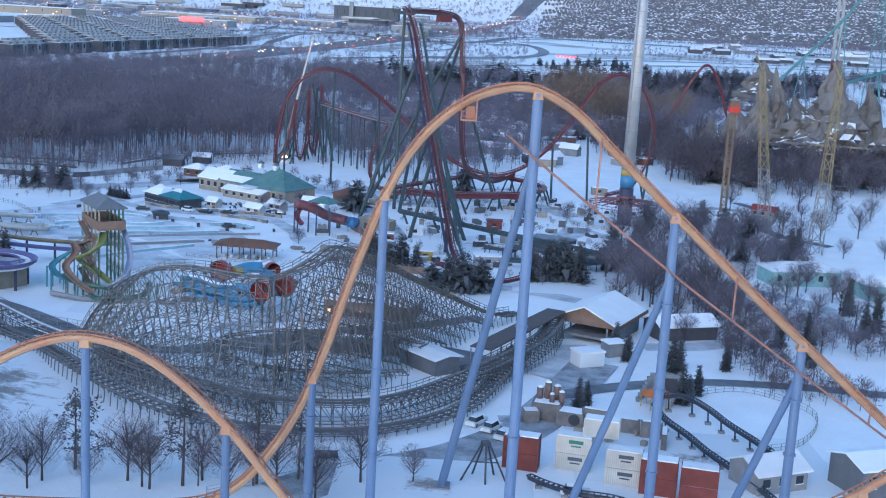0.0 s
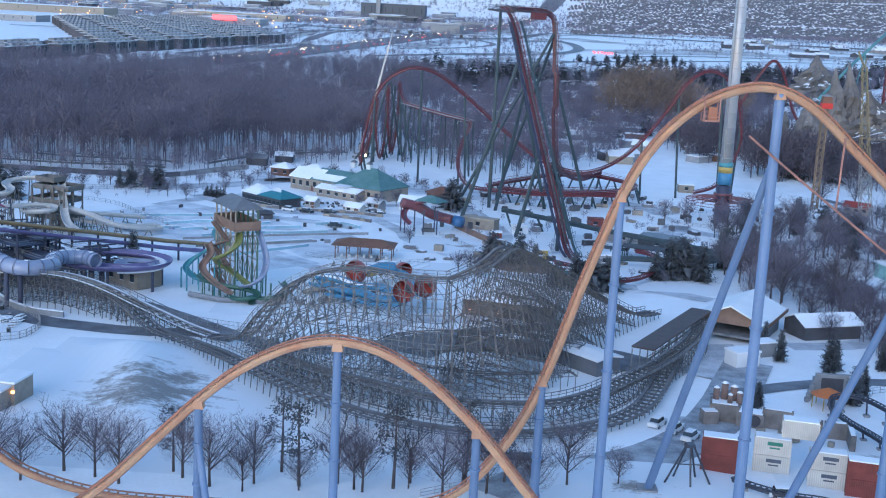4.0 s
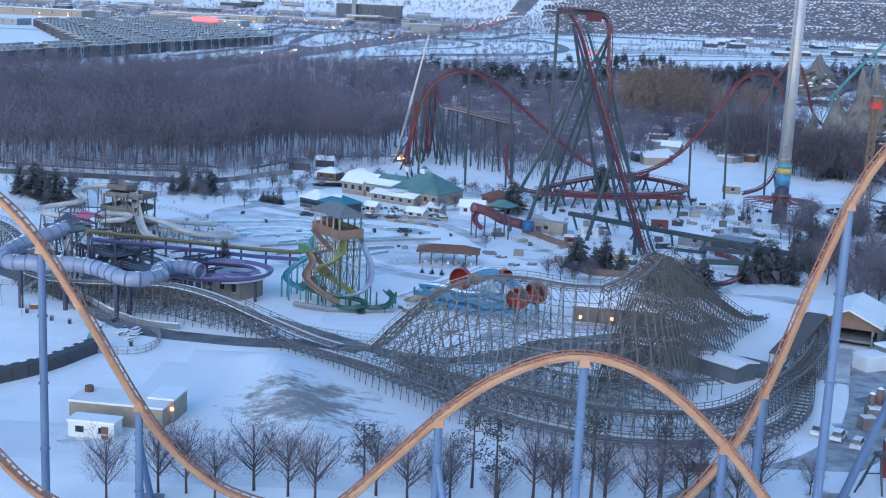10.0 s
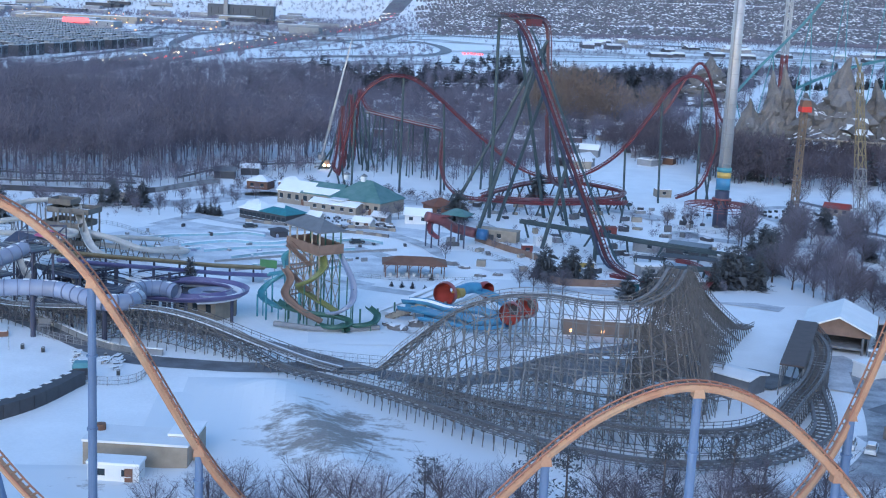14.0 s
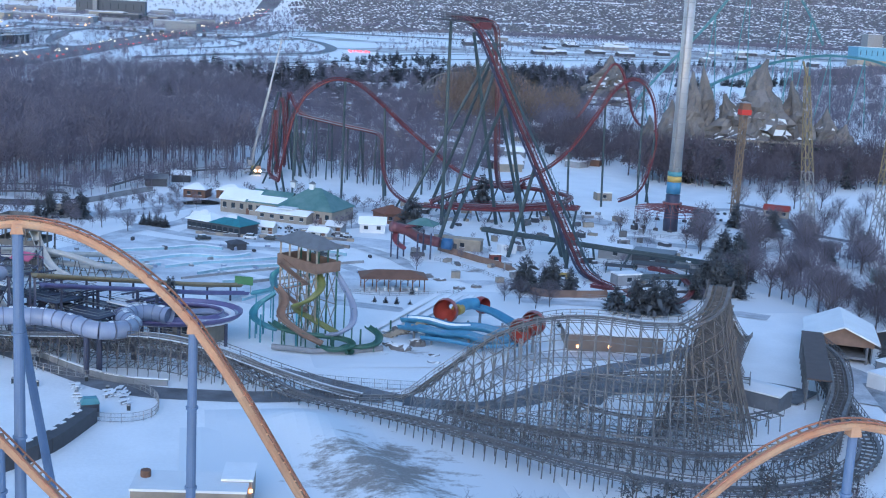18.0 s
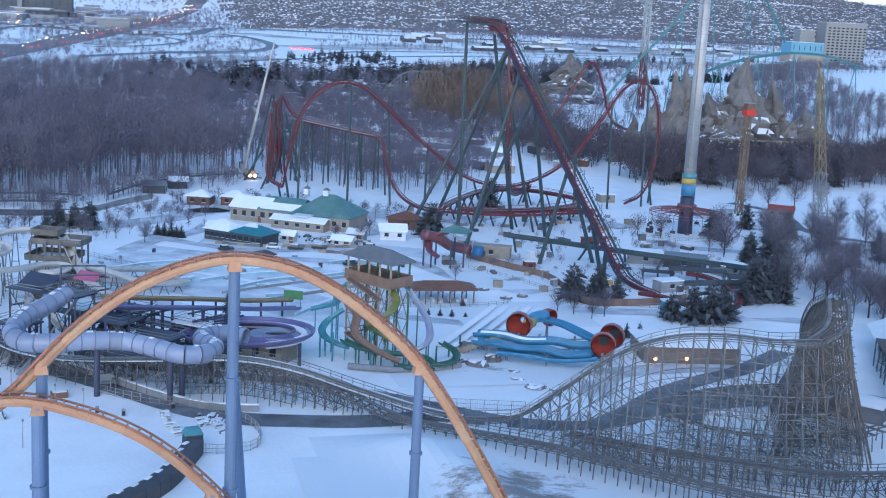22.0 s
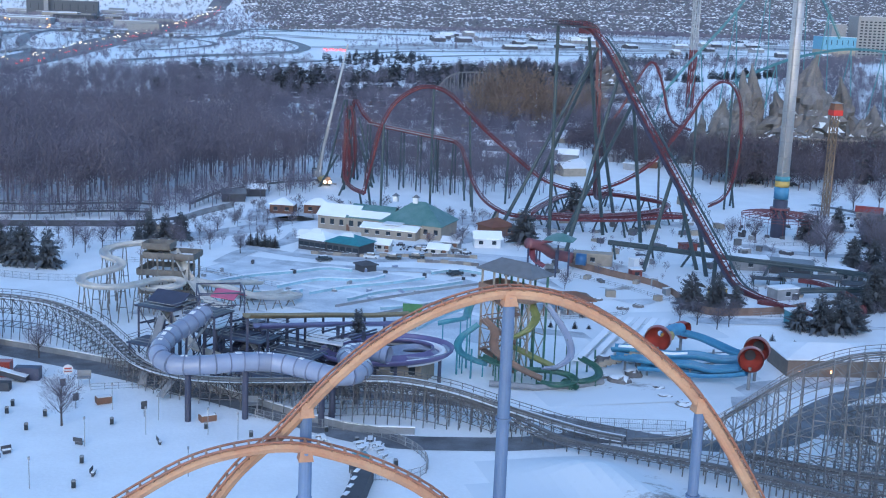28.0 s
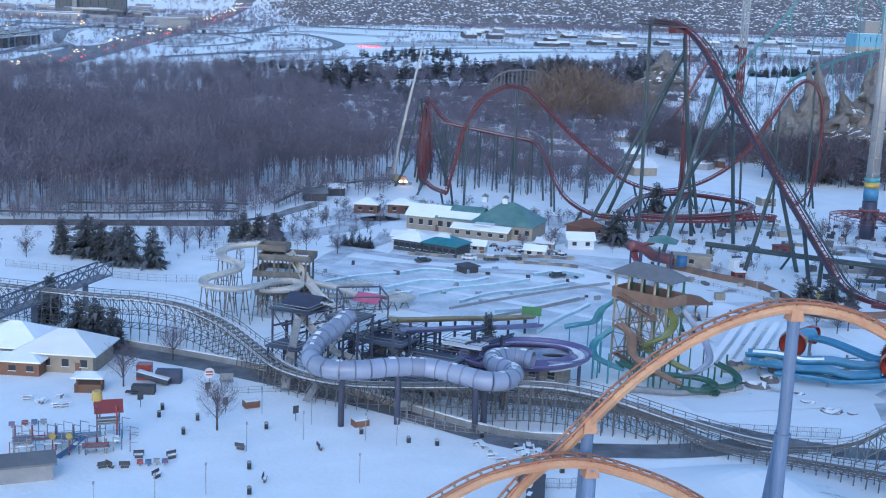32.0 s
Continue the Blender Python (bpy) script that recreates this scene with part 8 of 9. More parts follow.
part("lamp_head", Mesh().box(-86.2, 167, 6.0, 0.5, 0.3, 0.4), WARM, lamp_)
ac = thing("roof_unit", "dark round roof fan unit", "roof fan", at=(-100, 170, 7))
part("drum", Mesh().tube([(-100, 170.5, 7.2), (-100, 170.5, 8.2)], 0.7, 12), BROWN, ac)
tun = thing("queue_tunnel", "long black covered walkway dusted with snow", "walkway", at=(-118, 192, ground_z(192)))
tp = smooth_path([(-127, 178, 0), (-116, 190, 0), (-109.6, 206, 0)], 3.0)
for p, q in zip(tp, tp[1:]):
    sct = part("section", Mesh().beam((p.x, p.y, ground_z(p.y) + 1.1), (q.x, q.y, ground_z(q.y) + 1.1), 2.6, 2.4), DARK, tun)
    part("snow_patch", Mesh().beam((p.x - 0.9, p.y + 0.4, ground_z(p.y) + 2.36), (p.x - 0.2, p.y + 1.5, ground_z(p.y) + 2.36), 0.6, 0.12), ROOFSNOW, sct)
um = thing("teal_booth", "dark booth with a rounded teal cover", "booth", at=(-110, 208, ground_z(208)))
part("cover", Mesh().box(-110, 208.4, ground_z(208) + 2.2, 3.0, 2.2, 0.9, 10, 0.7), TURQ, um, "teal cover")
part("body", Mesh().box(-110, 208.4, ground_z(208) - 0.2, 2.8, 2.0, 2.4, 10), DARK, um)


def bench(x, y, turn, name="picnic_table", label="picnic table under a cap of snow", group="terrace tables"):
    z = ground_z(y)
    ob = thing(name, label, "table", group, at=(x, y, z))
    part("tabletop", Mesh().box(x, y, z + 0.7, 1.8, 0.8, 0.1, turn), ROOFSNOW, ob)
    part("leg", Mesh().box(x, y, z - 0.1, 1.2, 0.2, 0.8, turn), GREY, ob)
    for s in (-0.75, 0.75):
        part("bench_plank", Mesh().box(x - s * math.sin(radians(turn)), y + s * math.cos(radians(turn)), z + 0.4, 1.8, 0.3, 0.1, turn), ROOFSNOW, ob)


def bin_(x, y):
    z = ground_z(y)
    ob = thing("litter_bin", "dark square litter bin in snow", "bin", "litter bins", at=(x, y, z))
    part("body", Mesh().box(x, y, z - 0.1, 0.6, 0.6, 0.95), CARPAINT, ob)
    part("lid", Mesh().box(x, y, z + 0.85, 0.68, 0.68, 0.22, 0, 0.6), GREY, ob)


rt = random.Random(77)
for k, (x, y) in enumerate(((-166.2, 225.9), (-161.3, 225.1), (-163.6, 217.4), (-148.4, 213.8), (-138.7, 226.0), (-170.2, 222.3), (-150.9, 227.7), (-168.2, 222.0), (-171.4, 222.3))):
    sb = thing("lawn_bench", "small grey bench with snow on its seat", "bench", "lawn benches", at=(x, y, ground_z(y)))
    part("seat", Mesh().box(x, y, ground_z(y) + 0.4, 1.6, 0.55, 0.1, 25 * k), GREY, sb)
    part("backrest", Mesh().box(x + 0.3 * math.sin(radians(25 * k)) * -1, y + 0.3 * math.cos(radians(25 * k)), ground_z(y) + 0.5, 1.6, 0.1, 0.6, 25 * k), DARK, sb)
    part("snow_cap", Mesh().box(x, y, ground_z(y) + 0.51, 1.3, 0.4, 0.12, 25 * k), ROOFSNOW, sb)
    part("leg", Mesh().box(x, y, ground_z(y) - 0.1, 1.2, 0.3, 0.5, 25 * k), DARK, sb)
for k in range(13):
    bench(-114 + rt.uniform(0, 11), 213 + rt.uniform(0, 12), rt.uniform(0, 90))
for k in range(6):
    bench(-186 + rt.uniform(0, 8), 246 + rt.uniform(0, 12), rt.uniform(0, 90))
for x, y in ((-113, 219), (-108, 222), (-104, 211), (-163.0, 245.2), (-156.8, 242.9), (-146.0, 237.1), (-159.3, 236.1), (-150.2, 219.4), (-124.3, 227.2), (-120.1, 225.3), (-131.1, 232.3), (-162.4, 249.1), (-151.0, 209.4), (-112, 228), (-129.5, 237)):
    bin_(x, y)
for x, y in ((-140.7, 231), (-146, 245), (-138.5, 238), (-150, 227), (-131, 229), (-126.5, 226), (-157, 210), (-164, 207), (-172, 205), (-135, 211)):
    lp = thing("lamp_post", "thin pale lamp post in snow", "lamp post", "lamp posts", at=(x, y, ground_z(y)))
    part("pole", Mesh().tube([(x, y, ground_z(y) - 0.2), (x, y, ground_z(y) + 4.2)], 0.06, 6), GREY, lp)
    part("head", Mesh().tube([(x, y, ground_z(y) + 4.2), (x, y, ground_z(y) + 4.6)], 0.16, 8), GREY, lp)
for x, y in ((-152, 246.5), (-140.8, 240.5), (-166, 251), (-154.5, 255.5)):
    sg = thing("notice_board", "dark notice board on a post", "sign", "notice boards", at=(x, y, ground_z(y)))
    part("post", Mesh().box(x, y, ground_z(y) - 0.2, 0.12, 0.12, 1.6), DARK, sg)
    part("board", Mesh().box(x, y, ground_z(y) + 1.2, 1.0, 0.15, 1.3, 20), DARK, sg)
sg = thing("warning_sign", "rounded red and white ride sign on a post", "sign", at=(-153.9, 262.7, ground_z(262)))
part("post", Mesh().box(-153.9, 262.7, ground_z(262) - 0.2, 0.15, 0.15, 1.5), GREY, sg)
part("board", Mesh().tube([(-153.9, 262.6, ground_z(262) + 2.1), (-153.9, 262.8, ground_z(262) + 2.1)], 0.95, 14), WHITE, sg)
part("bar", Mesh().box(-153.9, 262.5, ground_z(262) + 2.2, 1.3, 0.06, 0.3), RED, sg, "plain red bars")
part("bar", Mesh().box(-153.9, 262.5, ground_z(262) + 1.7, 1.3, 0.06, 0.22), RED, sg)
for x, y in ((-151, 259), (-123, 239.5)):
    lk = thing("lifeguard_chair", "grey metal stand with a slatted seat", "stand", "metal stands", at=(x, y, ground_z(y)))
    for dx in (-1, 1):
        for dy in (-0.6, 0.6):
            part("leg", Mesh().beam((x + dx, y + dy, ground_z(y) - 0.2), (x + dx * 0.8, y + dy, ground_z(y) + 2.4), 0.12), GREY, lk)
    part("seat", Mesh().box(x, y, ground_z(y) + 1.5, 2.4, 1.4, 0.15), GREY, lk)
    part("backrest", Mesh().box(x, y + 0.7, ground_z(y) + 1.6, 2.4, 0.12, 1.2), GREY, lk)
for x, y in ((-130.6, 236.5), (-147.5, 249)):
    cr = thing("planter_box", "brown wooden planter box in snow", "planter", "planters", at=(x, y, ground_z(y)))
    part("box", Mesh().box(x, y, ground_z(y) - 0.1, 2.6, 1.8, 1.1, 15), BROWN, cr)
    part("snow_fill", Mesh().box(x, y, ground_z(y) + 1.0, 2.3, 1.5, 0.12, 15), ROOFSNOW, cr)
# restaurant at the west end of the lawn
building("snack_restaurant", "tan restaurant with broad snowy hip roof", "restaurant", -179.5, 278.5, 14, 11, 3.6, -18, TAN, "hip", ROOFSNOW, 3.4, 4, True, over=1.0)
building("snack_restaurant", "tan restaurant wing with snowy hip roof", "restaurant", -189, 284, 14, 12, 3.8, -18, TAN, "hip", ROOFSNOW, 3.6, 4, over=1.0)
building("snack_porch", "low timber porch with snowy roof", "porch", -188, 274.5, 10, 5, 2.6, -18, BROWN, "hip", ROOFSNOW, 1.2, 3)
kk = thing("timber_kiosk", "brown timber kiosk with snowy open roof", "kiosk", at=(-174.8, 261.5, ground_z(261)))
part("counter", Mesh().box(-174.8, 261.5, ground_z(261) - 0.1, 4.6, 3, 1.5, -10), BROWN, kk)
part("roof", Mesh().hip(-174.8, 261.5, ground_z(261) + 2.6, 4.8, 3.4, 0.9, -10, 0.4, 0.2), ROOFSNOW, kk)
for a in (-2.1, 2.1):
    for b in (-1.3, 1.3):
        part("post", Mesh().box(-174.8 + a, 261.5 + b, ground_z(261), 0.2, 0.2, 2.7), BROWN, kk)
bh = thing("slanted_stall", "dark stall with a slanting snowy counter", "stall", at=(-163, 265.5, ground_z(265)))
part("body", Mesh().box(-161, 264.8, ground_z(265) - 0.1, 4.5, 2.2, 2.4, -12), NAVY, bh)
part("canopy", Mesh().box(-165.3, 267.4, ground_z(267) - 0.1, 2.6, 2.2, 3.0, -12), RED, bh, "red painted end")
part("ramp", Mesh().beam((-166.5, 264.6, ground_z(265) + 1.9), (-161, 262.9, ground_z(265) + 0.6), 1.7, 0.9), DARK, bh)
part("snow_cap", Mesh().beam((-166.5, 264.6, ground_z(265) + 2.42), (-161, 262.9, ground_z(265) + 1.12), 1.6, 0.14), ROOFSNOW, bh)
bx = thing("dark_bench_shelter", "dark low bench shelter in snow", "shelter", at=(-166, 258, ground_z(258)))
part("body", Mesh().box(-165.5, 258.8, ground_z(258) - 0.1, 4, 1.8, 1.5, -12), DARK, bx)
part("seat", Mesh().box(-167.5, 258, ground_z(258) + 0.4, 2.2, 1.0, 0.2, -12), DARK, bx)
building("grey_shed", "grey shed with flat dark roof at the playground", "shed", -182, 220, 7.5, 4.5, 2.6, 8, GREY, "gable", ROOFGREY, 0.9)
# playground
pg = thing("playground", "colourful children's climbing frame with red roofs", "playground", at=(-177, 230, ground_z(230)))
gp = ground_z(230)
cols = [mat("faded_red_play_paint", (0.26, 0.06, 0.06), 0.5), mat("faded_blue_play_paint", (0.10, 0.17, 0.30), 0.5), GREY, mat("faded_violet_play_paint", (0.16, 0.12, 0.2), 0.5), TAN]
for k, (x, y, h) in enumerate(((-169.5, 233, 6), (-172.5, 233.5, 6), (-169.2, 236, 6), (-172.2, 236.4, 6), (-176, 231, 3), (-178.5, 231, 3), (-176, 233.5, 3), (-178.5, 233.5, 3), (-182, 230, 3.6), (-184.5, 230, 3.6), (-182, 232.5, 3.6), (-184.5, 232.5, 3.6), (-174, 228, 2.4), (-171, 228.4, 2.4))):
    part("post", Mesh().tube([(x, y, gp - 0.2), (x, y, gp + h)], 0.14, 8), cols[(k * 3) % 5], pg)
for x, y, sx, sy, z in ((-170.8, 234.7, 3.4, 3.4, 3.0), (-177.2, 232.2, 3, 3, 1.6), (-183.2, 231.2, 3, 3, 1.8), (-173.8, 232, 4, 1.6, 1.6), (-180.3, 231.5, 3.6, 1.5, 1.6), (-172.5, 228.2, 4, 1.6, 1.2)):
    part("platform", Mesh().box(x, y, gp + z, sx, sy, 0.15, 4), GREY, pg)
    part("guard_panel", Mesh().box(x, y - sy / 2, gp + z + 0.75, sx, 0.08, 0.2, 4).box(x, y - sy / 2, gp + z + 0.3, sx, 0.06, 0.14, 4), cols[int(abs(x)) % 4], pg, "faded painted guard bars")
part("roof", Mesh().gable(-170.8, 234.7, gp + 5.2, 3.6, 3.4, 1.2, 4, 0.12, 0.4), cols[0], pg, "faded red pitched roof")
for k in range(30):
    x, y = -185 + 17.5 * (k % 15) / 14, 229.2 + 5.4 * (k // 15) + 0.6 * math.sin(k * 2.1)
    h = 2.2 + 1.3 * abs(math.sin(k * 1.3))
    part("climbing_bar", Mesh().tube([(x, y, gp - 0.2), (x, y, gp + h)], 0.07, 6), cols[(k * 2) % 5], pg)
    part("rung", Mesh().beam((x, y, gp + h - 0.1), (x + 1.25, y, gp + h - 0.4), 0.1).beam((x, y, gp + h * 0.5), (x + 1.25, y, gp + h * 0.5), 0.08), GREY, pg)
for k in range(4):
    part("snowy_deck", Mesh().box(-183 + 4.2 * k, 230.4, gp + 1.3 + 0.25 * (k % 2), 2.6, 2.4, 0.16, 4), ROOFSNOW, pg, "deck under snow")
part("tipping_bucket", Mesh().tube([(-172.5, 235, gp + 6.4), (-172.5, 235, gp + 7.9)], 0.85, 12, 0.7), YELLOW, pg, "yellow tipping bucket")
for x, y in ((-178.8, 228.6), (-176.4, 228.4)):
    part("ring_panel", Mesh().tube([(x, y, gp + 3.0), (x, y + 0.15, gp + 3.0)], 0.5, 12), YELLOW, pg, "yellow round panel")
    part("ring_post", Mesh().tube([(x, y, gp - 0.2), (x, y, gp + 2.4)], 0.1, 6), RED, pg)
part("slide", Mesh().trough([(-174.5, 231, gp + 2.2), (-176, 228.8, gp + 1.2), (-178, 227, gp + 0.4)], 0.5, 0.06), cols[1], pg, "blue slide", True)
for k, (x, y) in enumerate(((-166, 222.5), (-164.8, 222.4), (-163.6, 222.6), (-162.4, 222.4), (-184, 243), (-182.6, 243.2), (-181.2, 243.3), (-186, 242.5))):
    spr = thing("spring_seat", "small coloured spring seat in snow", "play seat", "spring seats", at=(x, y, ground_z(y)))
    part("seat", Mesh().box(x, y, ground_z(y) + 0.3, 0.9, 0.6, 0.6), cols[k % 4], spr)
    part("spring", Mesh().tube([(x, y, ground_z(y) - 0.1), (x, y, ground_z(y) + 0.35)], 0.15, 8), GREY, spr)

# footbridge of blue-grey truss at the far end of the wooden coaster
fb = thing("truss_bridge", "blue-grey steel truss bridge over the path", "bridge", at=(-186, 303, 0))
for off in (-1.6, 1.6):
    a0, a1 = Vector((-201 + off, 280, 7.5)), Vector((-174 + off, 330, 7.5))
    m = Mesh().beam(a0, a1, 0.3).beam(a0 + Vector((0, 0, 3)), a1 + Vector((0, 0, 3)), 0.3)
    for k in range(14):
        p, q = a0.lerp(a1, k / 14), a0.lerp(a1, (k + 1) / 14)
        m.beam(p, q + Vector((0, 0, 3)), 0.18).beam(q, q + Vector((0, 0, 3)), 0.2).beam(p + Vector((0, 0, 3)), q, 0.14)
    part("truss", m, mat("bridge_steel", (0.13, 0.15, 0.21), 0.6) if off < 0 else bpy.data.materials["bridge_steel"], fb)
part("deck", Mesh().beam((-201, 280, 7.5), (-174, 330, 7.5), 3.0, 0.2), GREY, fb)
for f in (0.15, 0.5, 0.85):
    p = Vector((-201, 280, 0)).lerp(Vector((-174, 330, 0)), f)
    part("pier", Mesh().box(p.x, p.y, 0.8, 1.2, 1.2, 6.6), bpy.data.materials["bridge_steel"], fb)

# ---- crane by the woods ----
crn = thing("mobile_crane", "white telescopic mobile crane with lit headlamps", "crane", at=(-67, 520, 0))
A0, A1 = Vector((-68.5, 528, 4.0)), Vector((-57, 530.3, 55))
for k, (f0, f1, w) in enumerate(((0, 0.36, 1.15), (0.34, 0.62, 0.9), (0.6, 0.84, 0.7), (0.82, 1.0, 0.5))):
    part("boom_section", Mesh().beam(A0.lerp(A1, f0), A0.lerp(A1, f1), w), GREY if k == 0 else SHAFT, crn, "telescopic boom section")
part("luffing_ram", Mesh().beam((-68.5, 522, 3.5), A0.lerp(A1, 0.22), 0.8), GREY, crn)
part("turret", Mesh().box(-68.5, 528, 2.4, 3.2, 6, 2.4, 0, 0.9), GREY, crn, "grey slewing turret")
part("counterweight", Mesh().box(-68.5, 531.5, 2.4, 3.4, 1.6, 2.6), DARK, crn)
for sx in (-1, 1):
    for y in (518.5, 529):
        part("outrigger", Mesh().beam((-67, y, 0.8), (-67 + sx * 4.2, y, 0.6), 0.4).box(-67 + sx * 4.2, y, -0.1, 0.9, 0.9, 0.8), GREY, crn)
part("cable", Mesh().beam((-57, 530.2, 54.5), (-56.6, 529, 30), 0.12), DARK, crn)
part("carrier", Mesh().box(-67, 523, 0.9, 3, 12, 1.6), YELLOW, crn)
part("cab", Mesh().box(-66.5, 516.5, 1.0, 2.6, 2.6, 2.6, 0, 0.9), ORANGE, crn, "orange cab")
for s in (-1, 1):
    part("headlamp", Mesh().tube([(-66.5 + s, 515.0, 1.7), (-66.5 + s, 514.8, 1.7)], 0.55, 10), HEADLIGHT, crn, "lit headlamp")
    for y in (517, 521, 525, 528):
        part("wheel", Mesh().tube([(-67 + s * 1.6 - 0.2, y, 0.6), (-67 + s * 1.6 + 0.2, y, 0.6)], 0.65, 10), DARK, crn)


# ---- rock mountain ----
def peak(m, x, y, h, r, seed, z=0.0):
    """A craggy spire: flutes, ledges and a bent tip."""
    n, rings, base = 30, 22, len(m.v)
    off = Vector((seed * 7.3, seed * 3.1, 0))
    for j in range(rings):
        f = j / (rings - 1)
        for i in range(n):
            a = 2 * math.pi * i / n
            c = Vector((math.cos(a), math.sin(a), 0))
            flute = noise.noise(c * 1.8 + off + Vector((0, 0, f * 1.5))) * 0.55 + noise.noise(c * 4.5 + off + Vector((0, 0, f * 5))) * 0.3
            ledge = 0.10 * math.sin(f * 21 + 3 * noise.noise(c * 2 + off))
            crag = noise.noise(Vector((c.x * r * (1 - f), c.y * r * (1 - f), h * f)) * 0.22 + off) * 0.55 + noise.noise(Vector((c.x * r * (1 - f), c.y * r * (1 - f), h * f)) * 0.6 + off) * 0.3
            k = r * ((1 - f) ** 1.1 * (1 + flute * 0.6 + crag + ledge * (1 - f)) + 0.03)
            bend = Vector((noise.noise(off + Vector((f * 2, 0, 5))), noise.noise(off + Vector((0, f * 2, 9))), 0)) * r * 0.35 * f
            m.v.append((x + c.x * k + bend.x, y + c.y * k + bend.y, z - 1 + (h + 1) * (f + 0.025 * noise.noise(c * 3 + off * 2 + Vector((0, 0, f * 8))) * (1 - f))))
            if j:
                b = base + (j - 1) * n
                m.f.append((b + i, b + (i + 1) % n, b + n + (i + 1) % n, b + n + i))
    m.f.append(tuple(base + (rings - 1) * n + i for i in range(n)))


mt = thing("rock_mountain", "artificial grey-brown rock mountain with sharp snowy peaks", "rock mountain", at=(185, 598, 0))
for k, (x, y, h, r_) in enumerate(((192, 596, 54.5, 24), (209, 598, 44, 16), (157, 605, 46, 13), (166, 612, 49, 13), (144, 600, 32, 13), (176, 600, 36, 22), (228, 602, 30, 17), (202, 620, 46, 14), (150, 595, 22, 12), (185, 585, 26, 20), (245, 606, 22, 16), (215, 588, 24, 16), (132, 598, 24, 10))):
    m = Mesh()
    peak(m, x, y, h, r_, 60 + k)
    part("rock_peak", m, ROCK, mt, "steep craggy peak with snow in its clefts")
m = Mesh()
for k in range(7):
    x = 165 + 7 * k
    m.beam((x, 574, 0), (x + 3, 577, 15), 0.8).beam((x + 6, 574, 0), (x + 3, 577, 15), 0.8)
m.beam((163, 576, 15), (212, 576, 14), 2.0, 0.8)
part("viaduct", m, TAN, mt, "tan concrete struts and ramp")
m = Mesh()
peak(m, 246, 992, 40, 26, 99)
solo("rock_cone", m, ROCK, "solitary grey artificial rock cone", "rock")

# ---- towers on the east side ----
LATTICE = mat("faded_yellow_steel", (0.27, 0.215, 0.12), 0.6)
for lx, ly, lean in ((114.4, 394, 0.121), (123.5, 366.5, -0.03)):
    lat = thing("lattice_tower", "yellow lattice steel tower in snow", "tower ride", "lattice towers", at=(lx, ly, 0))
    for k in range(12):
        z0, z1 = 4.6 * k, 4.6 * (k + 1)
        x0, x1 = lx - lean * z0, lx - lean * z1
        w0, w1 = 2.0 - 0.024 * z0, 2.0 - 0.024 * z1
        m = Mesh()
        for sx, sy, tx, ty in ((-1, -1, 1, -1), (1, -1, 1, 1), (1, 1, -1, 1), (-1, 1, -1, -1)):
            m.beam((x0 + sx * w0, ly + sy * w0, z0), (x1 + sx * w1, ly + sy * w1, z1), 0.24)
            m.beam((x0 + sx * w0, ly + sy * w0, z0), (x1 + tx * w1, ly + ty * w1, z1), 0.2)
            m.beam((x1 + sx * w1, ly + sy * w1, z1), (x1 + tx * w1, ly + ty * w1, z1), 0.2)
        part("bay", m, LATTICE if k > 4 else GREY, lat)
    part("top_arm", Mesh().beam((lx - 55 * lean, ly, 55), (lx - 55 * lean - 3, ly - 2, 60), 0.5).beam((lx - 55 * lean, ly, 55), (lx - 55 * lean + 1, ly + 2, 58), 0.4), LATTICE, lat)
MAST = mat("tan_brown_steel", (0.22, 0.155, 0.105), 0.65)
cab = thing("parachute_tower", "slim brown lattice tower with a red and yellow cabin", "tower ride", at=(110.3, 444, 0))
for k in range(13):
    z0, z1 = 2.9 * k - 0.2, 2.9 * (k + 1) - 0.2
    m = Mesh()
    for sx, sy, tx, ty in ((-1, -1, 1, -1), (1, -1, 1, 1), (1, 1, -1, 1), (-1, 1, -1, -1)):
        m.beam((110 + sx, 444 + sy, z0), (110 + sx, 444 + sy, z1), 0.34)
        m.beam((110 + sx, 444 + sy, z0), (110 + tx, 444 + ty, z1), 0.22)
        m.beam((110 + sx, 444 + sy, z1), (110 + tx, 444 + ty, z1), 0.22)
    part("mast_bay", m, MAST, cab)
part("cabin", Mesh().box(110.3, 444, 37.6, 3.8, 3.8, 2.0), mat("bright_red_cabin", (0.55, 0.03, 0.02), 0.5), cab, "bright red cabin base")
part("cabin_top", Mesh().box(110.3, 444, 39.6, 3.6, 3.6, 2.4, 0, 0.8), BROWN, cab, "brown cabin top")
part("roof", Mesh().hip(110.3, 444, 42, 3, 3, 0.8, 0, 0.3, 0.1), GREY, cab)
base_ = thing("ride_plaza", "round ride plaza with clustered benches in snow", "plaza", at=(106, 432, 0))
for k in range(26):
    a = 2 * math.pi * k / 26
    part("bench", Mesh().box(106 + 13 * math.cos(a), 431 + 9 * math.sin(a), -0.1, 1.2, 0.7, 0.9, math.degrees(a)), CARPAINT, base_)
building("gate_house", "low ride building with a red roof", "building", 124, 437, 9, 4, 3, -35, TAN, "gable", RED, 1.4, 3)
drop = thing("drop_tower", "very tall red and white lattice drop tower", "tower ride", at=(286, 934, 0))
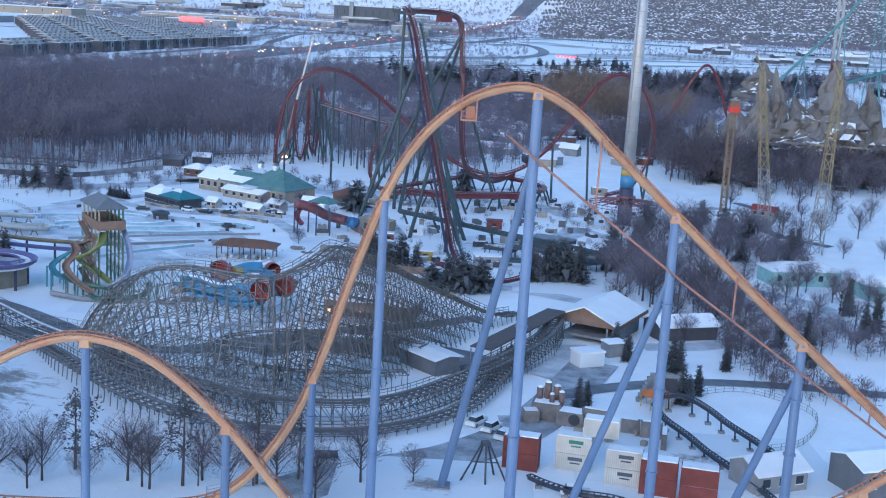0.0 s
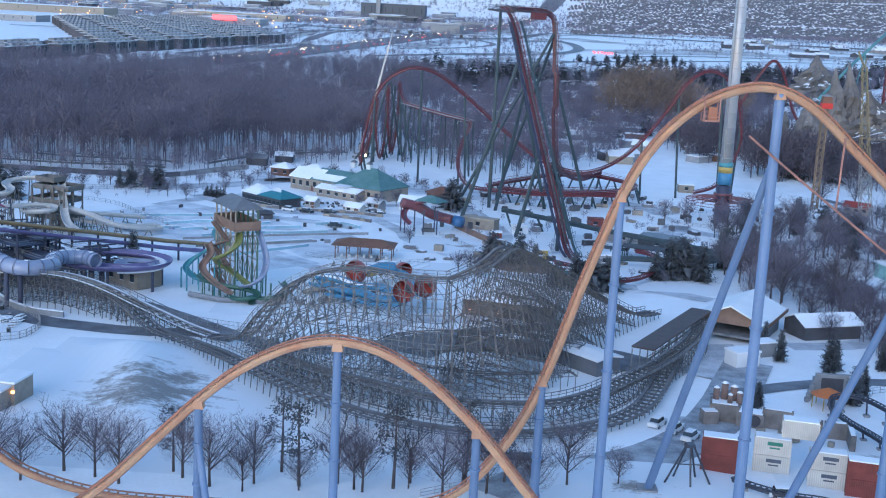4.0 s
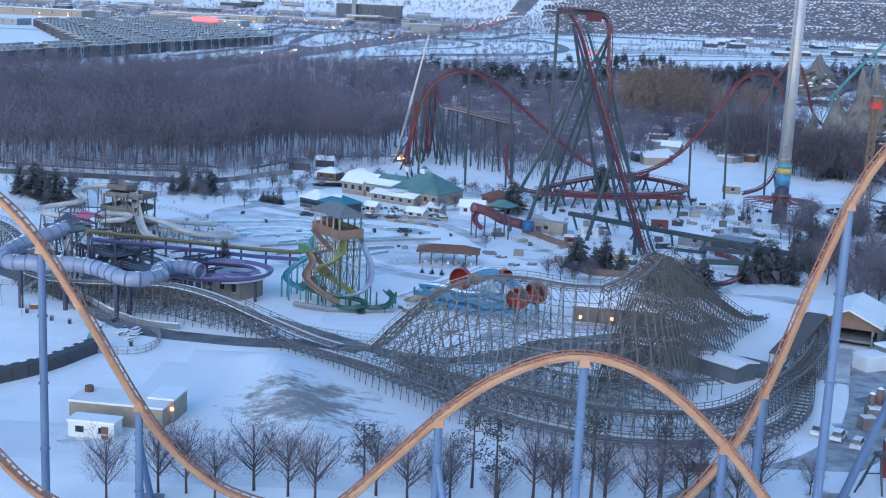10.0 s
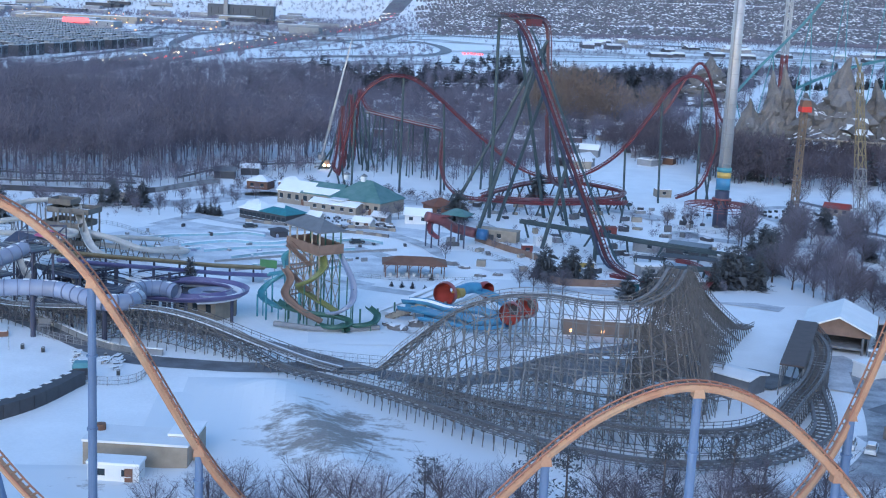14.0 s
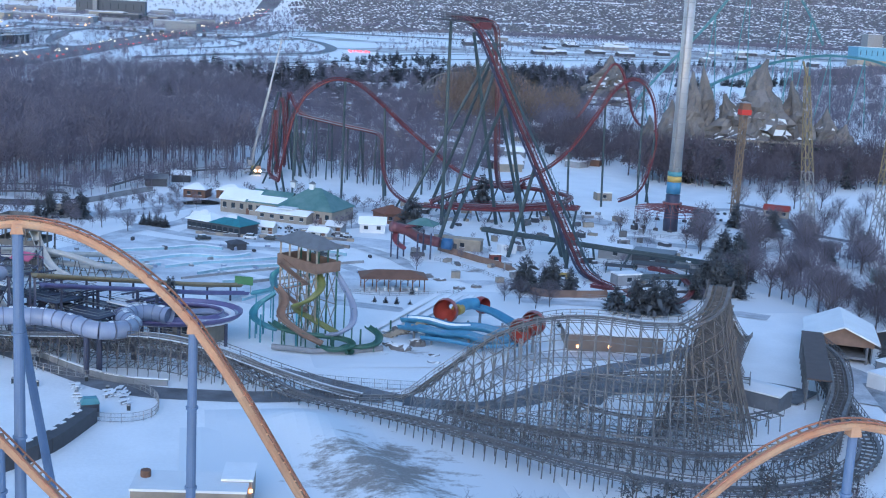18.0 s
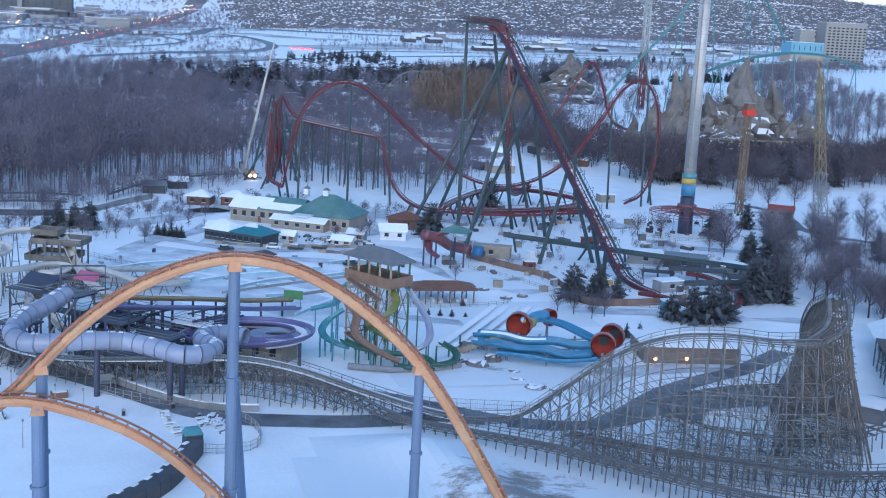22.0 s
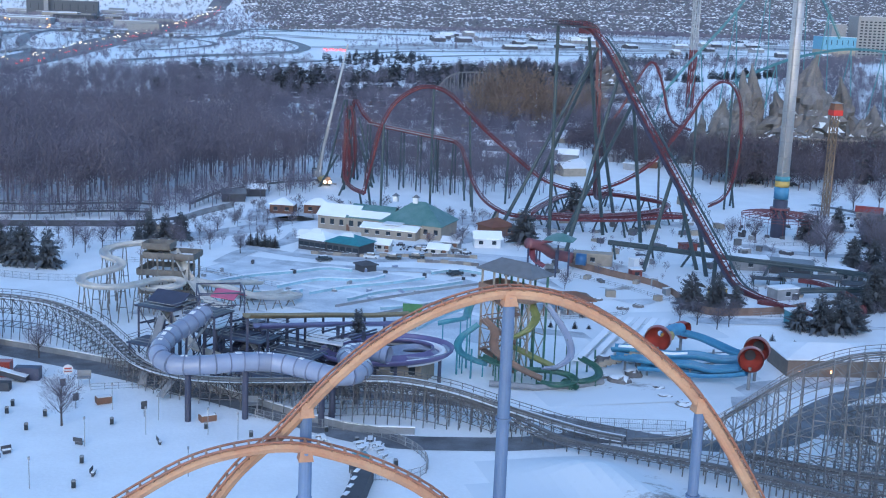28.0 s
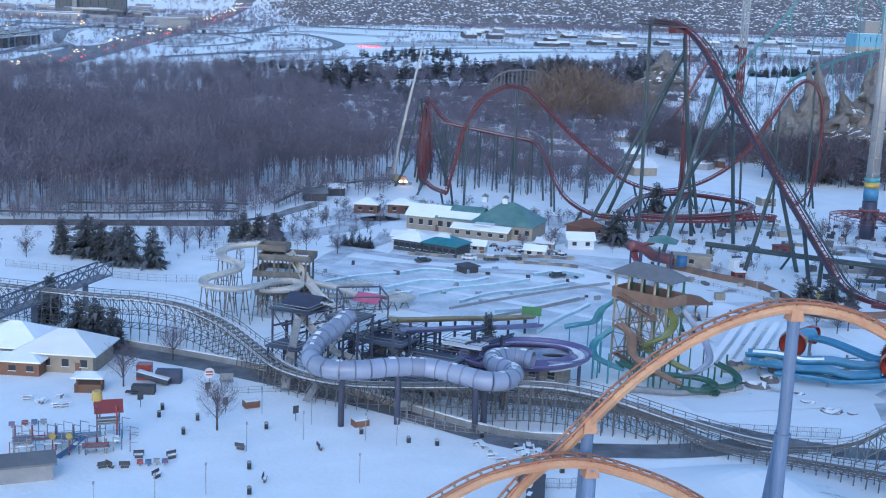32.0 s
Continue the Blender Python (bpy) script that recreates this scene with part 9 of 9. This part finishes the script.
for k in range(11):
    z0 = 9 * k
    mm = CRIMSON if k < 5 else SHAFT
    for sx, sy, tx, ty in ((-1, -1, 1, -1), (1, -1, 1, 1), (1, 1, -1, 1), (-1, 1, -1, -1)):
        part("leg", Mesh().beam((286 + sx * 1.9, 934 + sy * 1.9, z0), (286 + sx * 1.9, 934 + sy * 1.9, z0 + 9), 0.9), mm, drop)
        part("brace", Mesh().beam((286 + sx * 1.9, 934 + sy * 1.9, z0), (286 + tx * 1.9, 934 + ty * 1.9, z0 + 9), 0.5), mm, drop)
lev = thing("giga_coaster", "tall teal steel coaster with slender teal supports", "roller coaster", at=(260, 800, 0))
TEALP = mat("faded_teal_steel", (0.10, 0.255, 0.28), 0.5)
from_pts = [(200, 800, 18), (218, 800, 40), (232, 800, 55), (247, 800, 72), (262, 800, 92), (275, 802, 104), (292, 806, 108), (310, 812, 100), (330, 820, 80), (348, 828, 58)]
pv = steel_track(lev, from_pts, TEALP, TEALP, TEALP, 0.8, 0.9, 0.9, 0.2, 3.0, 3.0)
pv2 = steel_track(lev, [(230, 760, 30), (250, 765, 38), (275, 770, 46), (300, 776, 51), (330, 784, 54), (365, 795, 52), (400, 808, 44)], TEALP, TEALP, TEALP, 0.8, 0.9, 0.9, 0.2, 3.0, 3.0)
for path, every in ((pv, 6), (pv2, 5)):
    for p in path[2::every + 6]:
        for dx in (-7, 8):
            part("support", Mesh().tube([(p.x + dx, p.y + 4, -0.3), (p.x, p.y, p.z - 1)], 0.36, 8), TEALP, lev)
sm = thing("hill_coaster", "distant crimson steel coaster with a steep hill", "roller coaster", at=(120, 690, 0))
steel_track(sm, [(118, 690, 6), (128, 690, 20), (137, 691, 36), (144, 692, 45), (150, 694, 42), (156, 697, 30), (161, 700, 17), (168, 702, 9), (178, 703, 6)], CRIMSON, CRIMSON, CRIMSON, 0.6, 0.9, 0.7, 0.16, 3.0, 2.0)
sw = thing("far_wooden_coaster", "distant grey timber coaster lattice", "roller coaster", at=(110, 900, 0))
m = Mesh()
prof = smooth_path([(70, 900, 10), (82, 900, 22), (95, 900, 25), (112, 900, 24), (126, 900, 16), (136, 900, 8), (150, 900, 12)], 3.0)
for p, q in zip(prof, prof[1:]):
    m.beam(p, q, 0.8).beam((p.x, p.y - 2, 0), p, 0.3).beam((p.x, p.y + 2, 0), p, 0.3).beam((p.x, p.y - 1, p.z * 0.5), (q.x, q.y - 1, q.z * 0.5), 0.25).beam((p.x, p.y, 0), q, 0.25)
part("lattice", m, WOOD, sw, kind="stuff")

# ---- clutter round the dive coaster and between the woods ----
for k, (x, y, sx, sy, h, t, w, rm) in enumerate(((-14, 362, 11, 4, 3.2, -25, TAN, TAN), (-2, 357, 5, 3, 2.6, 10, WHITE, ROOFSNOW), (-9, 343, 3, 2.5, 2.4, 0, REDBOX, ROOFSNOW), (23, 378, 5, 3, 2.6, 0, REDBOX, REDBOX), (30, 352, 10, 6, 3.5, -20, GREY, ROOFSNOW), (40, 346, 12, 7, 3.2, -30, DARK, ROOFGREY), (20, 315, 7, 4, 2.8, 10, GREY, ROOFSNOW), (48, 335, 9, 6, 3, 15, GREY, ROOFSNOW), (3, 318, 4, 3, 2.6, 0, YELLOW, ROOFSNOW), (66, 470, 6, 5, 3, 0, TAN, ROOFSNOW))):
    building("service_cabin", "low service cabin with snowy roof" if rm is ROOFSNOW else "plain coloured service cabin", "cabin", x, y, sx, sy, h, t, w, "flat", rm, 1, 1)
rq = random.Random(91)
walls = [TAN, GREY, DARK, BROWN, GREY]
for k in range(110):
    y = rq.uniform(545, 950)
    x = rq.uniform(-0.06, 0.16) * y + (0 if y > 620 else 10)
    building("park_building", "low park building with snowy roof among trees", "building", x, y, rq.uniform(6, 12), rq.uniform(5, 9), rq.uniform(2.8, 4.2), rq.uniform(0, 180), walls[k % 5], "gable" if k % 2 else "flat", ROOFSNOW, 2.0, 0, group="back lot buildings")
for k in range(44):
    y = rq.uniform(2050, 2500)
    x = rq.uniform(0.16, 0.62) * y
    building("farm_shed", "far low shed with snowy roof in the fields", "shed", x, y, rq.uniform(14, 40), rq.uniform(10, 20), rq.uniform(4, 8), rq.uniform(0, 30), (GREY, DARK)[k % 2], "gable", ROOFSNOW, 3.0, 0, group="field sheds")
hedges = []
for k in range(16):
    y0, x0 = rq.uniform(1950, 2650), rq.uniform(200, 1500)
    ln = rq.uniform(120, 420)
    for j in range(int(ln / 7)):
        hedges.append((x0 + 7 * j, y0 + 0.12 * 7 * j + rq.uniform(-4, 4), rq.uniform(0.5, 0.95)))
for k in range(12):
    y0 = 2450 + 30 * (k % 3)
    for j in range(22):
        hedges.append((200 + 130 * k + 6 * j, y0 + rq.uniform(-8, 8) + 0.05 * j * 6, rq.uniform(0.6, 1.0)))
forest("field_hedges", "dark bare hedgerows across snowy fields", hedges, [far_thick[1], far_thick[2]], TWIG, "hedges")
road_trees = []
for p in hw[::3]:
    for off in (-34, 38, 60):
        if rq.random() < 0.45 and p.y < 2400:
            road_trees.append((p.x + off + rq.uniform(-8, 8), p.y, rq.uniform(0.5, 0.9)))
forest("roadside_trees", "bare trees along the highway", road_trees, [far_thick[3]], TWIG, "trees")

# ---- brake runs, decks and clutter at the foot of the dive coaster ----
brake = [(-12, 424, 5.5), (-2, 440, 5.6), (12, 458, 5.8), (28, 462, 6), (40, 448, 6), (42, 436, 6), (34, 424, 6), (20, 416, 6), (4, 414, 5.8), (-8, 420, 5.5)]
pb = steel_track(dive, brake, CRIMSON, CRIMSON, CRIMSON, gauge=0.8, box=0.7, drop=0.8, rail_r=0.16, step=1.6)
m = Mesh()
for p, q in zip(pb, pb[1:]):
    for sg in (-1.9, 1.9):
        m.beam(p + Vector((0, sg, 0)), q + Vector((0, sg, 0)), 0.9, 0.1).beam(p + Vector((0, sg * 1.2, 1.0)), q + Vector((0, sg * 1.2, 1.0)), 0.1)
part("brake_walkway", m, CRIMSON, dive, "red walkway beside the brake run", kind="stuff")
for k in range(3, len(pb), 5):
    p = pb[k]
    for dx in (-1.5, 1.5):
        part("column", Mesh().tube([(p.x + dx * 1.8, p.y, -0.3), (p.x + dx * 0.5, p.y, p.z - 1)], 0.32, 8), TEAL, dive)
tr = thing("transfer_deck", "dark steel transfer deck beside the lift foot", "deck", at=(36, 322, 1.2))
for k, (x, y, sx, sy, z) in enumerate(((34, 326, 16, 5, 4.2), (46, 319, 12, 6, 3.6), (24, 330, 9, 4, 3.0), (40, 312, 9, 4, 2.6))):
    part("deck_plate", Mesh().box(x, y, z, sx, sy, 0.25, -22), DARK, tr)
    for a in (-1, 0, 1):
        for b in (-1, 1):
            px_, py_ = x + a * sx * 0.45 * 0.927 + b * sy * 0.45 * 0.375, y - a * sx * 0.45 * 0.375 + b * sy * 0.45 * 0.927
            part("leg", Mesh().box(px_, py_, ground_z(py_) - 0.2, 0.25, 0.25, z - ground_z(py_) + 0.3), TEAL, tr)
            part("rail_post", Mesh().box(px_, py_, z + 0.2, 0.1, 0.1, 1.1), TEAL, tr)
    m = Mesh()
    for b in (-1, 1):
        ox, oy = b * sy * 0.45 * 0.375, b * sy * 0.45 * 0.927
        m.beam((x - sx * 0.42 + ox, y + sx * 0.17 + oy, z + 1.25), (x + sx * 0.42 + ox, y - sx * 0.17 + oy, z + 1.25), 0.1)
    part("guard_rail", m, TEAL, tr)
rk = random.Random(404)
for k in range(84):
    x, y = rk.uniform(-34, 58), rk.uniform(300, 452)
    if abs(x - (11.3 - 0.28 * (y - 319))) < 4:
        continue
    kind_ = k % 4
    w_, d_, h_ = rk.uniform(1, 4.5), rk.uniform(0.8, 2.2), rk.uniform(0.7, 2.2)
    cr = thing("site_crate", ("stack of dark timber under snow", "snow-dusted steel storage crate", "tan site box half in snow", "grey machine cover on snow")[kind_], "crate", "building site crates", at=(x, y, ground_z(y)))
    part("body", Mesh().box(x, y, ground_z(y) - 0.1, w_, d_, h_, rk.uniform(0, 180)), (DARKWOOD, GREY, TAN, DARK)[kind_], cr)
    if k % 2:
        part("snow_cap", Mesh().box(x, y, ground_z(y) + h_ - 0.08, w_ * 0.8, d_ * 0.7, 0.14, rk.uniform(0, 180)), ROOFSNOW, cr)
